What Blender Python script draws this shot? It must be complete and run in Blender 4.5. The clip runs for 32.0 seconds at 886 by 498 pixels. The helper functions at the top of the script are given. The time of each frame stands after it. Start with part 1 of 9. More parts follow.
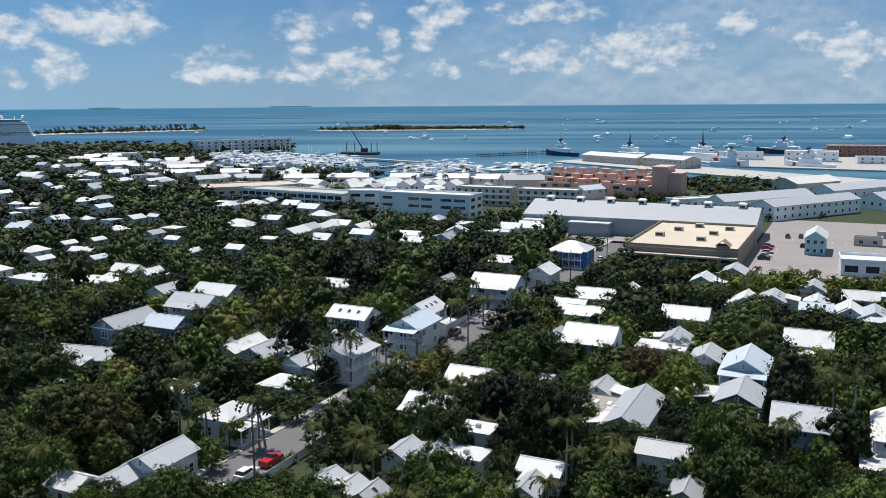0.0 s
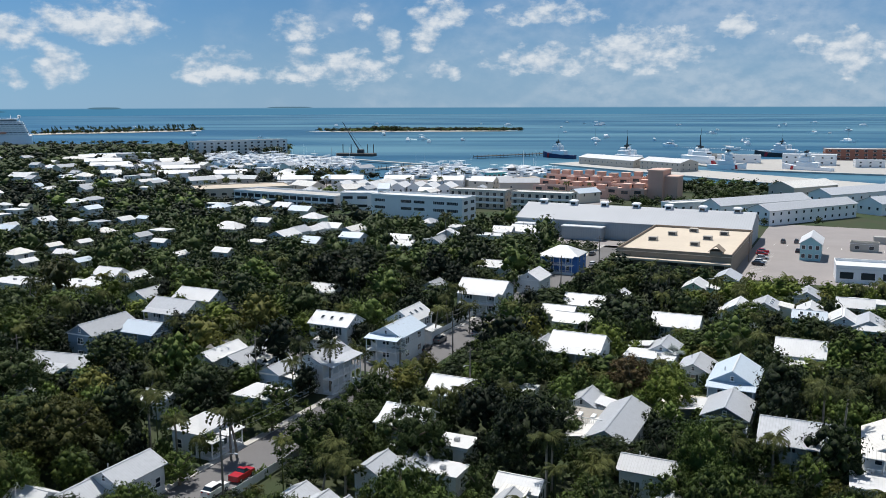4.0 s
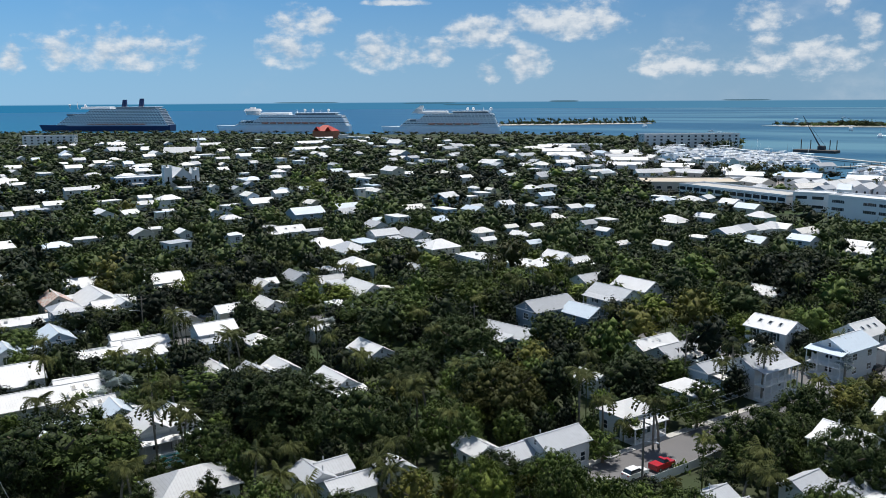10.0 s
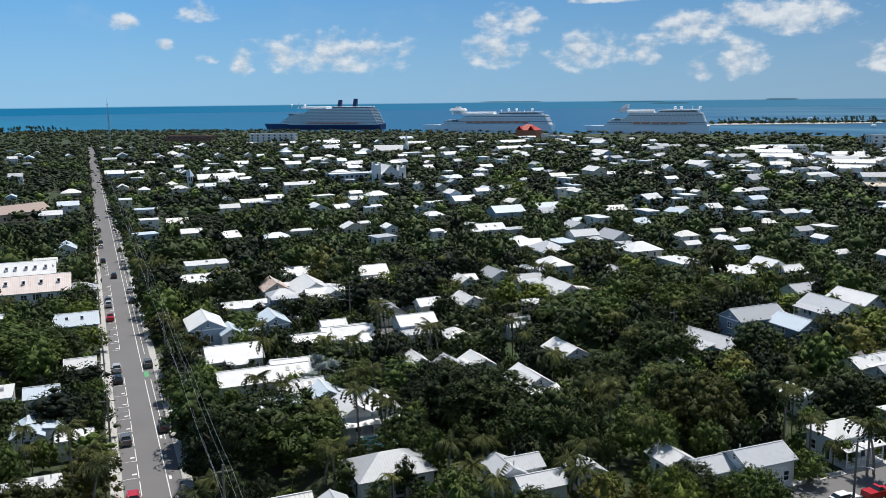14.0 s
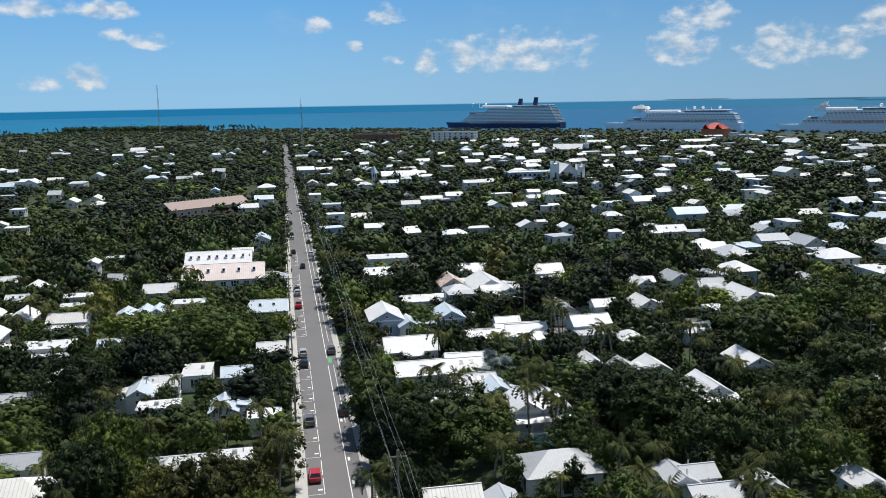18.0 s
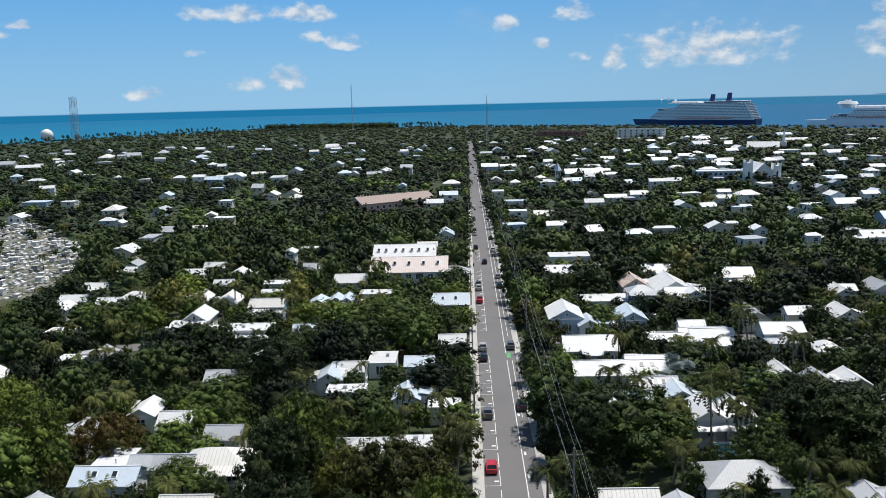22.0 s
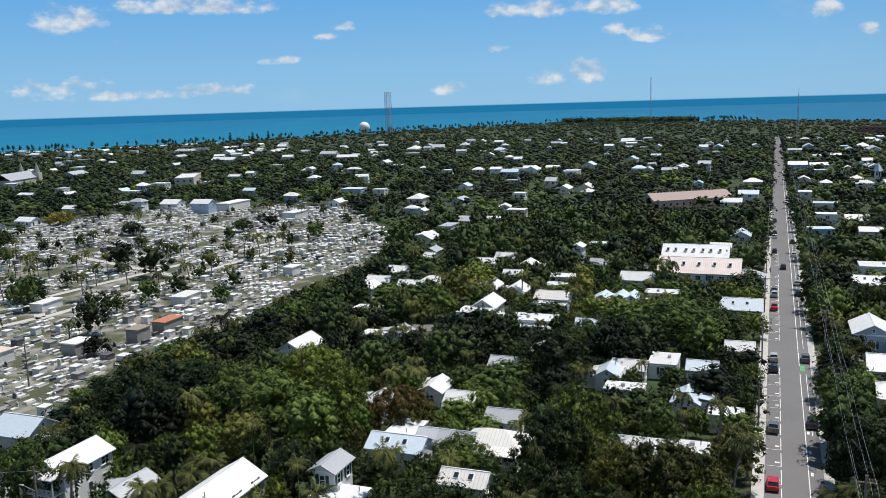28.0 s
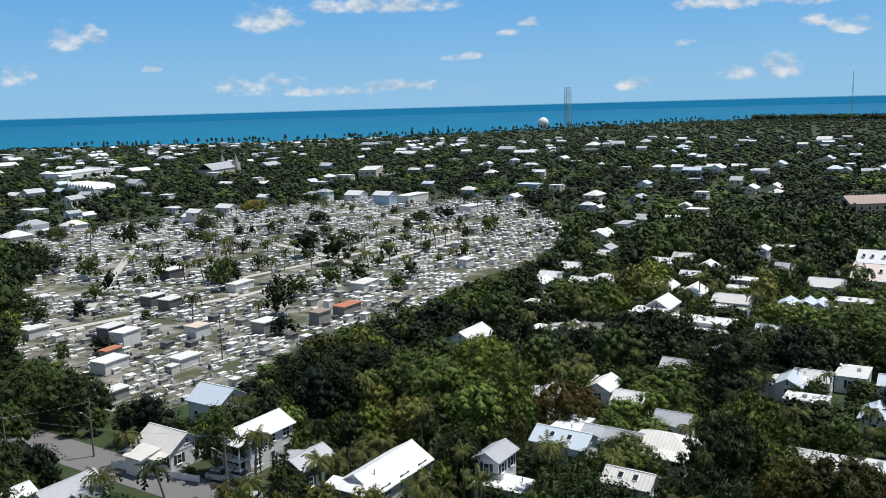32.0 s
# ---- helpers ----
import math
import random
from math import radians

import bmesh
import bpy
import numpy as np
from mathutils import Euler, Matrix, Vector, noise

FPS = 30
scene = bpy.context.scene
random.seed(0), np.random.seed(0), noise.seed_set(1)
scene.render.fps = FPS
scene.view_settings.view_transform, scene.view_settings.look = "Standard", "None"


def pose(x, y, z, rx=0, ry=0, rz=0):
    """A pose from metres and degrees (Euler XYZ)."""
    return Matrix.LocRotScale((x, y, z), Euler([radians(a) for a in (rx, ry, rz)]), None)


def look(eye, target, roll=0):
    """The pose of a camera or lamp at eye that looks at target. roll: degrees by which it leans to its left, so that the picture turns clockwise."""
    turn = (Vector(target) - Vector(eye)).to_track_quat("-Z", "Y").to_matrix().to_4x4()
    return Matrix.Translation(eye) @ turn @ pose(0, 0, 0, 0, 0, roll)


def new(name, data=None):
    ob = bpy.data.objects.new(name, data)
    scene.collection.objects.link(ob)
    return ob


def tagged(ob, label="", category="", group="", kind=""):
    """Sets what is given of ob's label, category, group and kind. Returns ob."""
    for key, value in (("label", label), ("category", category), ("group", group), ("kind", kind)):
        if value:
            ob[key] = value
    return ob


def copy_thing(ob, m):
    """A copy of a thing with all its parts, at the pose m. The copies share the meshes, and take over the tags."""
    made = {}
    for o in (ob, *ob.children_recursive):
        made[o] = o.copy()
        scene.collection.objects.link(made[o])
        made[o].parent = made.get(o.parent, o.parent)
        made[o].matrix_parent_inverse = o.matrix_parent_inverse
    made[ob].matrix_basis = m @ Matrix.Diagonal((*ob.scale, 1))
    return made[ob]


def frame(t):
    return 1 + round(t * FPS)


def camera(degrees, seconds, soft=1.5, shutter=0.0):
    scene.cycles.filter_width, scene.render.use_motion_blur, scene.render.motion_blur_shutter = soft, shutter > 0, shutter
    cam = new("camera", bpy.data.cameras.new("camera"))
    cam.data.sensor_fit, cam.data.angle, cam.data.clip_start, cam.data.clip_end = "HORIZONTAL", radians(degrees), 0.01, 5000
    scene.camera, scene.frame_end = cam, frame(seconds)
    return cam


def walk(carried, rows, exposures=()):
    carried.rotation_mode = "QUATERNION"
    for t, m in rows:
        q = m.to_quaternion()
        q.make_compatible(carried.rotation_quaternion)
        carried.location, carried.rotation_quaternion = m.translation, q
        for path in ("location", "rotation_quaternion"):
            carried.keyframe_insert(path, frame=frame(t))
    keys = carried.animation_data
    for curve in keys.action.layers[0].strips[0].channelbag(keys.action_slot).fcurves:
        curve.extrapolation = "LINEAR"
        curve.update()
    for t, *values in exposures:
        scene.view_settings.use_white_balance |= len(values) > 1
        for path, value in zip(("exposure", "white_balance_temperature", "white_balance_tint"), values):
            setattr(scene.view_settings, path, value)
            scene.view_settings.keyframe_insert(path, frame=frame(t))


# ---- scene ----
cam = camera(54.2, 32.0, 0.55)
ROWS = [
    (0.0, pose(-3.86, -2.00, 56.96, 80.370, 0.410, 4.59)),
    (0.5, pose(-3.74, -0.53, 56.72, 80.413, 0.387, 2.98)),
    (1.0, pose(-3.55, 0.91, 56.54, 80.447, 0.374, 1.36)),
    (1.5, pose(-3.27, 2.24, 56.49, 80.450, 0.371, 0.63)),
    (2.0, pose(-2.98, 3.34, 56.57, 80.473, 0.358, 0.57)),
    (2.5, pose(-2.63, 3.92, 56.83, 80.567, 0.335, 0.64)),
    (4.5, pose(-0.35, 2.26, 57.35, 80.360, 0.143, 6.92)),
    (5.0, pose(-0.08, 1.66, 57.57, 80.283, 0.130, 9.50)),
    (5.5, pose(0.02, 1.15, 57.72, 80.197, 0.111, 12.30)),
    (6.0, pose(0.09, 0.88, 57.76, 80.160, 0.112, 15.27)),
    (6.5, pose(0.15, 0.78, 57.70, 80.163, 0.124, 18.10)),
    (7.0, pose(0.18, 0.77, 57.63, 80.146, 0.125, 21.16)),
    (7.5, pose(0.22, 0.74, 57.59, 80.139, 0.146, 24.33)),
    (8.0, pose(0.31, 0.66, 57.60, 80.121, 0.207, 27.53)),
    (8.5, pose(0.37, 0.43, 57.68, 80.104, 0.239, 29.46)),
    (9.0, pose(0.41, 0.43, 57.71, 80.107, 0.280, 30.47)),
    (9.5, pose(0.42, 0.45, 57.73, 80.110, 0.348, 31.79)),
    (10.0, pose(0.45, 0.32, 57.76, 80.113, 0.375, 33.54)),
    (10.5, pose(0.55, 0.17, 57.74, 80.116, 0.393, 35.26)),
    (11.0, pose(0.65, 0.11, 57.73, 80.119, 0.440, 36.98)),
    (11.5, pose(0.72, 0.03, 57.75, 80.141, 0.478, 38.62)),
    (12.0, pose(0.75, 0.02, 57.78, 80.154, 0.525, 40.26)),
    (12.5, pose(0.87, -0.10, 57.84, 80.157, 0.552, 41.90)),
    (13.0, pose(0.98, -0.26, 57.91, 80.160, 0.570, 43.53)),
    (13.5, pose(1.15, -0.43, 57.98, 80.163, 0.614, 45.16)),
    (14.0, pose(1.33, -0.59, 58.07, 80.167, 0.668, 46.78)),
    (14.5, pose(1.40, -0.72, 58.08, 80.170, 0.713, 48.35)),
    (16.5, pose(1.89, -1.04, 58.09, 80.203, 0.949, 54.49)),
    (17.0, pose(1.95, -1.08, 58.09, 80.227, 0.993, 55.92)),
    (17.5, pose(2.13, -1.09, 58.15, 80.230, 1.008, 57.21)),
    (18.0, pose(2.34, -1.20, 58.21, 80.243, 1.022, 58.51)),
    (18.5, pose(2.49, -1.25, 58.23, 80.247, 1.046, 59.76)),
    (19.0, pose(2.66, -1.32, 58.27, 80.240, 1.060, 61.02)),
    (19.5, pose(2.78, -1.38, 58.33, 80.244, 1.104, 62.31)),
    (20.0, pose(2.95, -1.52, 58.40, 80.248, 1.167, 63.68)),
    (20.5, pose(3.17, -1.64, 58.42, 80.241, 1.221, 65.13)),
    (21.0, pose(3.32, -1.71, 58.43, 80.255, 1.245, 66.74)),
    (21.5, pose(3.41, -1.89, 58.50, 80.299, 1.349, 69.02)),
    (22.0, pose(3.56, -2.01, 58.54, 80.293, 1.422, 70.54)),
    (22.5, pose(3.68, -2.03, 58.63, 80.316, 1.476, 72.32)),
    (23.0, pose(3.82, -2.06, 58.70, 80.350, 1.540, 73.98)),
    (23.5, pose(3.94, -2.03, 58.80, 80.310, 1.498, 74.69)),
    (24.0, pose(4.02, -2.04, 58.93, 80.270, 1.496, 74.67)),
    (24.5, pose(4.26, -1.97, 59.06, 80.290, 1.584, 76.50)),
    (25.0, pose(4.86, -1.85, 59.17, 80.310, 1.642, 79.54)),
    (25.5, pose(5.20, -1.78, 59.24, 80.310, 1.660, 81.63)),
    (27.5, pose(6.17, -1.49, 59.52, 80.290, 1.680, 87.68)),
    (28.0, pose(6.47, -1.47, 59.45, 80.380, 1.692, 89.82)),
    (28.5, pose(6.64, -1.29, 59.47, 80.380, 1.744, 92.17)),
    (29.0, pose(6.80, -1.24, 59.52, 80.380, 1.776, 94.01)),
    (29.5, pose(7.00, -1.12, 59.48, 80.370, 1.768, 95.10)),
    (30.0, pose(7.09, -1.07, 59.42, 80.380, 1.770, 96.20)),
    (30.5, pose(7.21, -1.05, 59.41, 80.360, 1.740, 97.50)),
    (31.0, pose(7.34, -0.97, 59.40, 80.370, 1.710, 98.74)),
    (31.5, pose(7.47, -0.98, 59.40, 80.390, 1.670, 100.06)),
    (32.0, pose(7.62, -0.89, 59.32, 80.430, 1.590, 101.52)),
]
walk(cam, ROWS)

# ---- light ----
SUN_AZ, SUN_EL = 30.0, 67.0       # degrees, turned left from +y; height over the horizon
sun = bpy.data.lights.new("sun", "SUN")
sun.energy, sun.angle, sun.color = 5.0, radians(0.53), (1.0, 0.96, 0.90)
sun_ob = new("sun", sun)
sun_dir = Vector((-math.sin(radians(SUN_AZ)) * math.cos(radians(SUN_EL)), math.cos(radians(SUN_AZ)) * math.cos(radians(SUN_EL)), math.sin(radians(SUN_EL))))
sun_ob.matrix_world = look(sun_dir * 200, (0, 0, 0))

world = bpy.data.worlds.new("sky")
scene.world = world
world.use_nodes = True
wt = world.node_tree
for n in list(wt.nodes):
    wt.nodes.remove(n)


def wn(kind, **ins):
    n = wt.nodes.new(kind)
    for k, v in ins.items():
        n.inputs[int(k[1:])].default_value = v
    return n


def wmath(op, a, b=None, c=None):
    n = wt.nodes.new("ShaderNodeMath")
    n.operation = op
    for i, v in enumerate((a, b, c)):
        if v is None:
            continue
        if isinstance(v, (int, float)):
            n.inputs[i].default_value = v
        else:
            wt.links.new(v, n.inputs[i])
    return n.outputs[0]


SKY_LIGHT = 0.055
sky = wt.nodes.new("ShaderNodeTexSky")
sky.sky_type, sky.sun_disc = "NISHITA", False
sky.sun_elevation, sky.sun_rotation = radians(SUN_EL), radians(-SUN_AZ)
sky.air_density, sky.dust_density, sky.ozone_density = 1.0, 0.1, 4.0
coord = wt.nodes.new("ShaderNodeTexCoord")
split = wt.nodes.new("ShaderNodeSeparateXYZ")
wt.links.new(coord.outputs["Generated"], split.inputs[0])
dx, dy, dz = split.outputs
azim = wmath("MULTIPLY", wmath("ARCTAN2", wmath("MULTIPLY", dx, -1.0), dy), 57.2958)
elev = wmath("MULTIPLY", wmath("ARCSINE", dz), 57.2958)
plane = wt.nodes.new("ShaderNodeCombineXYZ")
wt.links.new(azim, plane.inputs[0])
wt.links.new(elev, plane.inputs[1])
# the billows: noise in degrees of azimuth and elevation, a little wider than high
billow = wt.nodes.new("ShaderNodeVectorMath")
billow.operation = "MULTIPLY"
billow.inputs[1].default_value = (0.62, 0.95, 1.0)
wt.links.new(plane.outputs[0], billow.inputs[0])
puff = wn("ShaderNodeTexNoise")
puff.inputs["Scale"].default_value, puff.inputs["Detail"].default_value, puff.inputs["Roughness"].default_value = 1.0, 8.0, 0.56
wt.links.new(billow.outputs[0], puff.inputs["Vector"])
shape = None


def cloud(az, base, half_w, height, k):
    """A cumulus with a flat base at an elevation, its middle at an azimuth, in degrees."""
    global shape
    sub = wt.nodes.new("ShaderNodeVectorMath")
    sub.operation = "SUBTRACT"
    sub.inputs[1].default_value = (az, base + 0.36 * height, 0)
    wt.links.new(plane.outputs[0], sub.inputs[0])
    up, down = wt.nodes.new("ShaderNodeVectorMath"), wt.nodes.new("ShaderNodeVectorMath")
    for node, f in ((up, 1.0), (down, -1.0)):
        node.operation = "MULTIPLY"
        node.inputs[1].default_value = (f / half_w, f / (0.64 * height) if f > 0 else f / (0.40 * height), 0)
        wt.links.new(sub.outputs[0], node.inputs[0])
    far = wt.nodes.new("ShaderNodeVectorMath")
    far.operation = "MAXIMUM"
    wt.links.new(up.outputs[0], far.inputs[0])
    wt.links.new(down.outputs[0], far.inputs[1])
    dot = wt.nodes.new("ShaderNodeVectorMath")
    dot.operation = "DOT_PRODUCT"
    wt.links.new(far.outputs[0], dot.inputs[0])
    wt.links.new(far.outputs[0], dot.inputs[1])
    val = wmath("MULTIPLY_ADD", dot.outputs["Value"], -0.62, 0.38 + 0.55 * k)
    shape = val if shape is None else wmath("MAXIMUM", shape, val)


cloud(25.9, 3.84, 3.30, 2.09, 1)
cloud(28.2, 1.57, 1.46, 1.71, 0.75)
cloud(30.5, 0.97, 0.74, 1.23, 0.5)
cloud(18.9, 1.43, 2.06, 1.74, 0.95)
cloud(13.6, 4.00, 1.51, 1.53, 0.7)
cloud(8.1, 3.30, 0.73, 1.62, 0.8)
cloud(9.8, 4.78, 0.59, 1.56, 0.5)
cloud(11.4, 1.24, 3.78, 2.31, 0.55)
cloud(4.6, 4.94, 1.72, 1.57, 0.75)
cloud(5.8, 3.36, 1.09, 1.59, 0.55)
cloud(4.5, 1.57, 0.95, 1.15, 0.7)
cloud(-8.0, 2.08, 3.65, 2.43, 1)
cloud(-1.6, 1.88, 3.07, 1.70, 0.75)
cloud(-19.6, 2.33, 2.32, 1.72, 0.95)
cloud(-2.1, 4.87, 3.21, 1.56, 0.6)
cloud(-14.3, 4.00, 2.44, 1.39, 0.55)
cloud(-20.7, 1.27, 1.32, 1.30, 0.5)
cloud(43.4, 2.05, 1.65, 1.94, 0.75)
cloud(42.5, 4.00, 1.82, 1.64, 0.8)
cloud(37.7, 1.92, 1.98, 2.12, 0.6)
cloud(34.2, 2.05, 1.45, 1.70, 0.55)
cloud(30.9, 3.32, 2.14, 1.76, 0.75)
cloud(28.2, 1.23, 1.28, 1.96, 0.6)
cloud(53.4, 1.76, 3.55, 2.29, 0.55)
cloud(36.7, 5.84, 1.79, 0.34, 0.7)
cloud(53.9, 2.00, 4.06, 2.10, 0.65)
cloud(59.6, 1.67, 0.68, 1.51, 0.8)
cloud(62.4, 4.90, 1.05, 1.19, 0.65)
cloud(66.7, 4.42, 0.77, 1.06, 0.6)
cloud(61.6, 2.36, 0.58, 0.61, 0.5)
cloud(64.0, 3.22, 0.56, 0.60, 0.35)
cloud(82.9, 1.01, 1.03, 0.87, 0.9)
cloud(80.6, 0.98, 1.09, 1.22, 0.8)
cloud(78.8, 5.22, 1.56, 0.99, 0.6)
cloud(83.7, 5.22, 2.69, 0.96, 0.6)
cloud(76.7, 3.61, 1.05, 0.82, 0.5)
cloud(78.9, 3.95, 0.66, 0.74, 0.4)
cloud(66.5, 4.39, 0.90, 1.08, 0.6)
cloud(62.2, 4.89, 1.00, 1.11, 0.7)
cloud(61.5, 2.40, 0.55, 0.50, 0.4)
cloud(105.7, 5.84, 4.62, 0.80, 0.85)
cloud(112.4, 4.87, 1.89, 1.26, 0.9)
cloud(99.8, 2.72, 0.89, 0.49, 0.55)
cloud(101.0, 2.68, 0.62, 0.35, 0.4)
cloud(96.0, 4.74, 0.81, 0.49, 0.45)
cloud(97.2, 4.13, 0.81, 0.42, 0.4)
cloud(89.3, 0.55, 0.96, 0.65, 0.7)
cloud(82.7, 5.34, 1.25, 0.76, 0.55)
cloud(76.6, 3.46, 1.21, 0.82, 0.5)
cloud(78.9, 3.92, 0.70, 0.62, 0.5)
cloud(113.6, 1.21, 2.84, 0.86, 0.3)
cloud(104.6, 0.88, 2.40, 0.63, 0.25)
cloud(86.1, 3.09, 0.64, 0.50, 0.3)
cloud(127.2, 1.76, 0.92, 1.23, 0.45)
cloud(123.8, 3.80, 1.43, 1.37, 0.45)
cloud(119.7, 2.33, 0.45, 0.41, 0.5)
cloud(113.7, 1.06, 2.98, 0.92, 0.3)
cloud(109.3, 0.71, 4.68, 0.64, 0.22)

ruffle = wmath("MULTIPLY", wmath("SUBTRACT", puff.outputs["Fac"], 0.5), 4.2)
grown = wmath("ADD", wmath("MAXIMUM", shape, -1.2), ruffle)
cover = wt.nodes.new("ShaderNodeMapRange")
cover.interpolation_type = "SMOOTHSTEP"
cover.inputs["From Min"].default_value, cover.inputs["From Max"].default_value = -0.30, 1.05
wt.links.new(grown, cover.inputs["Value"])
# thin veils between the heaps, thickest over the open roads to the north
veils = wn("ShaderNodeTexNoise")
veils.inputs["Scale"].default_value, veils.inputs["Detail"].default_value, veils.inputs["Roughness"].default_value = 0.30, 5.0, 0.5
wt.links.new(billow.outputs[0], veils.inputs["Vector"])
north = wt.nodes.new("ShaderNodeMapRange")
north.inputs["From Min"].default_value, north.inputs["From Max"].default_value = 32.0, -14.0
north.inputs["To Min"].default_value, north.inputs["To Max"].default_value = -0.12, 0.30
wt.links.new(azim, north.inputs["Value"])
gauze = wt.nodes.new("ShaderNodeMapRange")
gauze.interpolation_type = "SMOOTHSTEP"
gauze.inputs["From Min"].default_value, gauze.inputs["From Max"].default_value = 0.46, 0.95
gauze.inputs["To Max"].default_value = 0.36
wt.links.new(wmath("ADD", veils.outputs["Fac"], north.outputs[0]), gauze.inputs["Value"])
# sides that face the high sun are white, the far sides and the bases grey-blue
lift = wt.nodes.new("ShaderNodeVectorMath")
lift.operation = "ADD"
lift.inputs[1].default_value = (0.06, 0.42, 0.0)
wt.links.new(billow.outputs[0], lift.inputs[0])
puff2 = wn("ShaderNodeTexNoise")
puff2.inputs["Scale"].default_value, puff2.inputs["Detail"].default_value, puff2.inputs["Roughness"].default_value = 1.0, 6.0, 0.55
wt.links.new(lift.outputs[0], puff2.inputs["Vector"])
tone = wt.nodes.new("ShaderNodeMapRange")
tone.inputs["From Min"].default_value, tone.inputs["From Max"].default_value = -0.20, 0.13
wt.links.new(wmath("SUBTRACT", puff.outputs["Fac"], puff2.outputs["Fac"]), tone.inputs["Value"])
cloud_col = wt.nodes.new("ShaderNodeMix")
cloud_col.data_type = "RGBA"
cloud_col.inputs[6].default_value, cloud_col.inputs[7].default_value = (0.34, 0.46, 0.60, 1), (0.74, 0.78, 0.82, 1)
wt.links.new(tone.outputs[0], cloud_col.inputs[0])
# sky colour: Nishita
sky_scaled = wt.nodes.new("ShaderNodeMix")
sky_scaled.data_type, sky_scaled.blend_type = "RGBA", "MULTIPLY"
sky_scaled.inputs[0].default_value = 1.0
wt.links.new(sky.outputs[0], sky_scaled.inputs[6])
sky_scaled.inputs[7].default_value = (SKY_LIGHT, SKY_LIGHT, SKY_LIGHT, 1)
# sea haze: a pale blue veil that thins upwards
veil = wt.nodes.new("ShaderNodeMapRange")
veil.interpolation_type = "SMOOTHERSTEP"
veil.inputs["From Min"].default_value, veil.inputs["From Max"].default_value = -2.0, 11.0
wt.links.new(elev, veil.inputs["Value"])
reach = wt.nodes.new("ShaderNodeMapRange")
reach.inputs["From Min"].default_value, reach.inputs["From Max"].default_value = 15.0, 70.0
wt.links.new(azim, reach.inputs["Value"])
skies = []
for low, high in (((0.23, 0.41, 0.60), (0.085, 0.265, 0.55)), ((0.27, 0.565, 0.86), (0.11, 0.405, 0.84))):
    g_ = wt.nodes.new("ShaderNodeMix")
    g_.data_type = "RGBA"
    g_.inputs[6].default_value, g_.inputs[7].default_value = (*low, 1), (*high, 1)
    wt.links.new(veil.outputs[0], g_.inputs[0])
    skies.append(g_)
haze = wt.nodes.new("ShaderNodeMix")
haze.data_type = "RGBA"
wt.links.new(reach.outputs[0], haze.inputs[0])
wt.links.new(skies[0].outputs[2], haze.inputs[6])
wt.links.new(skies[1].outputs[2], haze.inputs[7])
thin = wt.nodes.new("ShaderNodeMapRange")
thin.inputs["From Min"].default_value, thin.inputs["From Max"].default_value = 12.0, 45.0
thin.inputs["To Min"].default_value, thin.inputs["To Max"].default_value = 0.85, 0.0
wt.links.new(elev, thin.inputs["Value"])
hazed = wt.nodes.new("ShaderNodeMix")
hazed.data_type = "RGBA"
wt.links.new(thin.outputs[0], hazed.inputs[0])
wt.links.new(sky_scaled.outputs[2], hazed.inputs[6])
wt.links.new(haze.outputs[2], hazed.inputs[7])
with_clouds = wt.nodes.new("ShaderNodeMix")
with_clouds.data_type = "RGBA"
wt.links.new(wmath("MULTIPLY", wmath("MAXIMUM", cover.outputs[0], gauze.outputs[0]), 0.9), with_clouds.inputs[0])
wt.links.new(hazed.outputs[2], with_clouds.inputs[6])
wt.links.new(cloud_col.outputs[2], with_clouds.inputs[7])
# below the horizon the open sea goes on
below = wt.nodes.new("ShaderNodeMapRange")
below.inputs["From Min"].default_value, below.inputs["From Max"].default_value = -0.22, -0.30
wt.links.new(elev, below.inputs["Value"])
final = wt.nodes.new("ShaderNodeMix")
final.data_type = "RGBA"
offing = wt.nodes.new("ShaderNodeMix")
offing.data_type = "RGBA"
offing.inputs[6].default_value, offing.inputs[7].default_value = (0.085, 0.24, 0.39, 1), (0.015, 0.185, 0.385, 1)
wt.links.new(reach.outputs[0], offing.inputs[0])
wt.links.new(offing.outputs[2], final.inputs[7])
wt.links.new(below.outputs[0], final.inputs[0])
wt.links.new(with_clouds.outputs[2], final.inputs[6])
# low keys far out on the horizon
keys = None
for az, el, half_w, half_h in ((42.4, -0.23, 2.2, 0.045), (34.4, -0.31, 1.9, 0.05), (32.3, -0.42, 1.3, 0.05), (25.7, -0.24, 1.0, 0.07), (14.5, -0.22, 1.5, 0.05)):
    ax = wmath("ABSOLUTE", wmath("DIVIDE", wmath("SUBTRACT", azim, az), half_w))
    ay = wmath("ABSOLUTE", wmath("DIVIDE", wmath("SUBTRACT", elev, el), half_h))
    inner = wmath("SUBTRACT", 1.0, wmath("ADD", wmath("POWER", ax, 4.0), wmath("POWER", ay, 2.0)))
    keys = inner if keys is None else wmath("MAXIMUM", keys, inner)
key_in = wt.nodes.new("ShaderNodeMapRange")
key_in.inputs["From Min"].default_value, key_in.inputs["From Max"].default_value = 0.0, 0.5
key_in.inputs["To Max"].default_value = 0.75
wt.links.new(keys, key_in.inputs["Value"])
with_keys = wt.nodes.new("ShaderNodeMix")
with_keys.data_type = "RGBA"
wt.links.new(key_in.outputs[0], with_keys.inputs[0])
wt.links.new(final.outputs[2], with_keys.inputs[6])
with_keys.inputs[7].default_value = (0.045, 0.12, 0.17, 1)
final = with_keys
bg = wt.nodes.new("ShaderNodeBackground")
wt.links.new(final.outputs[2], bg.inputs[0])
wout = wt.nodes.new("ShaderNodeOutputWorld")
wt.links.new(bg.outputs[0], wout.inputs[0])


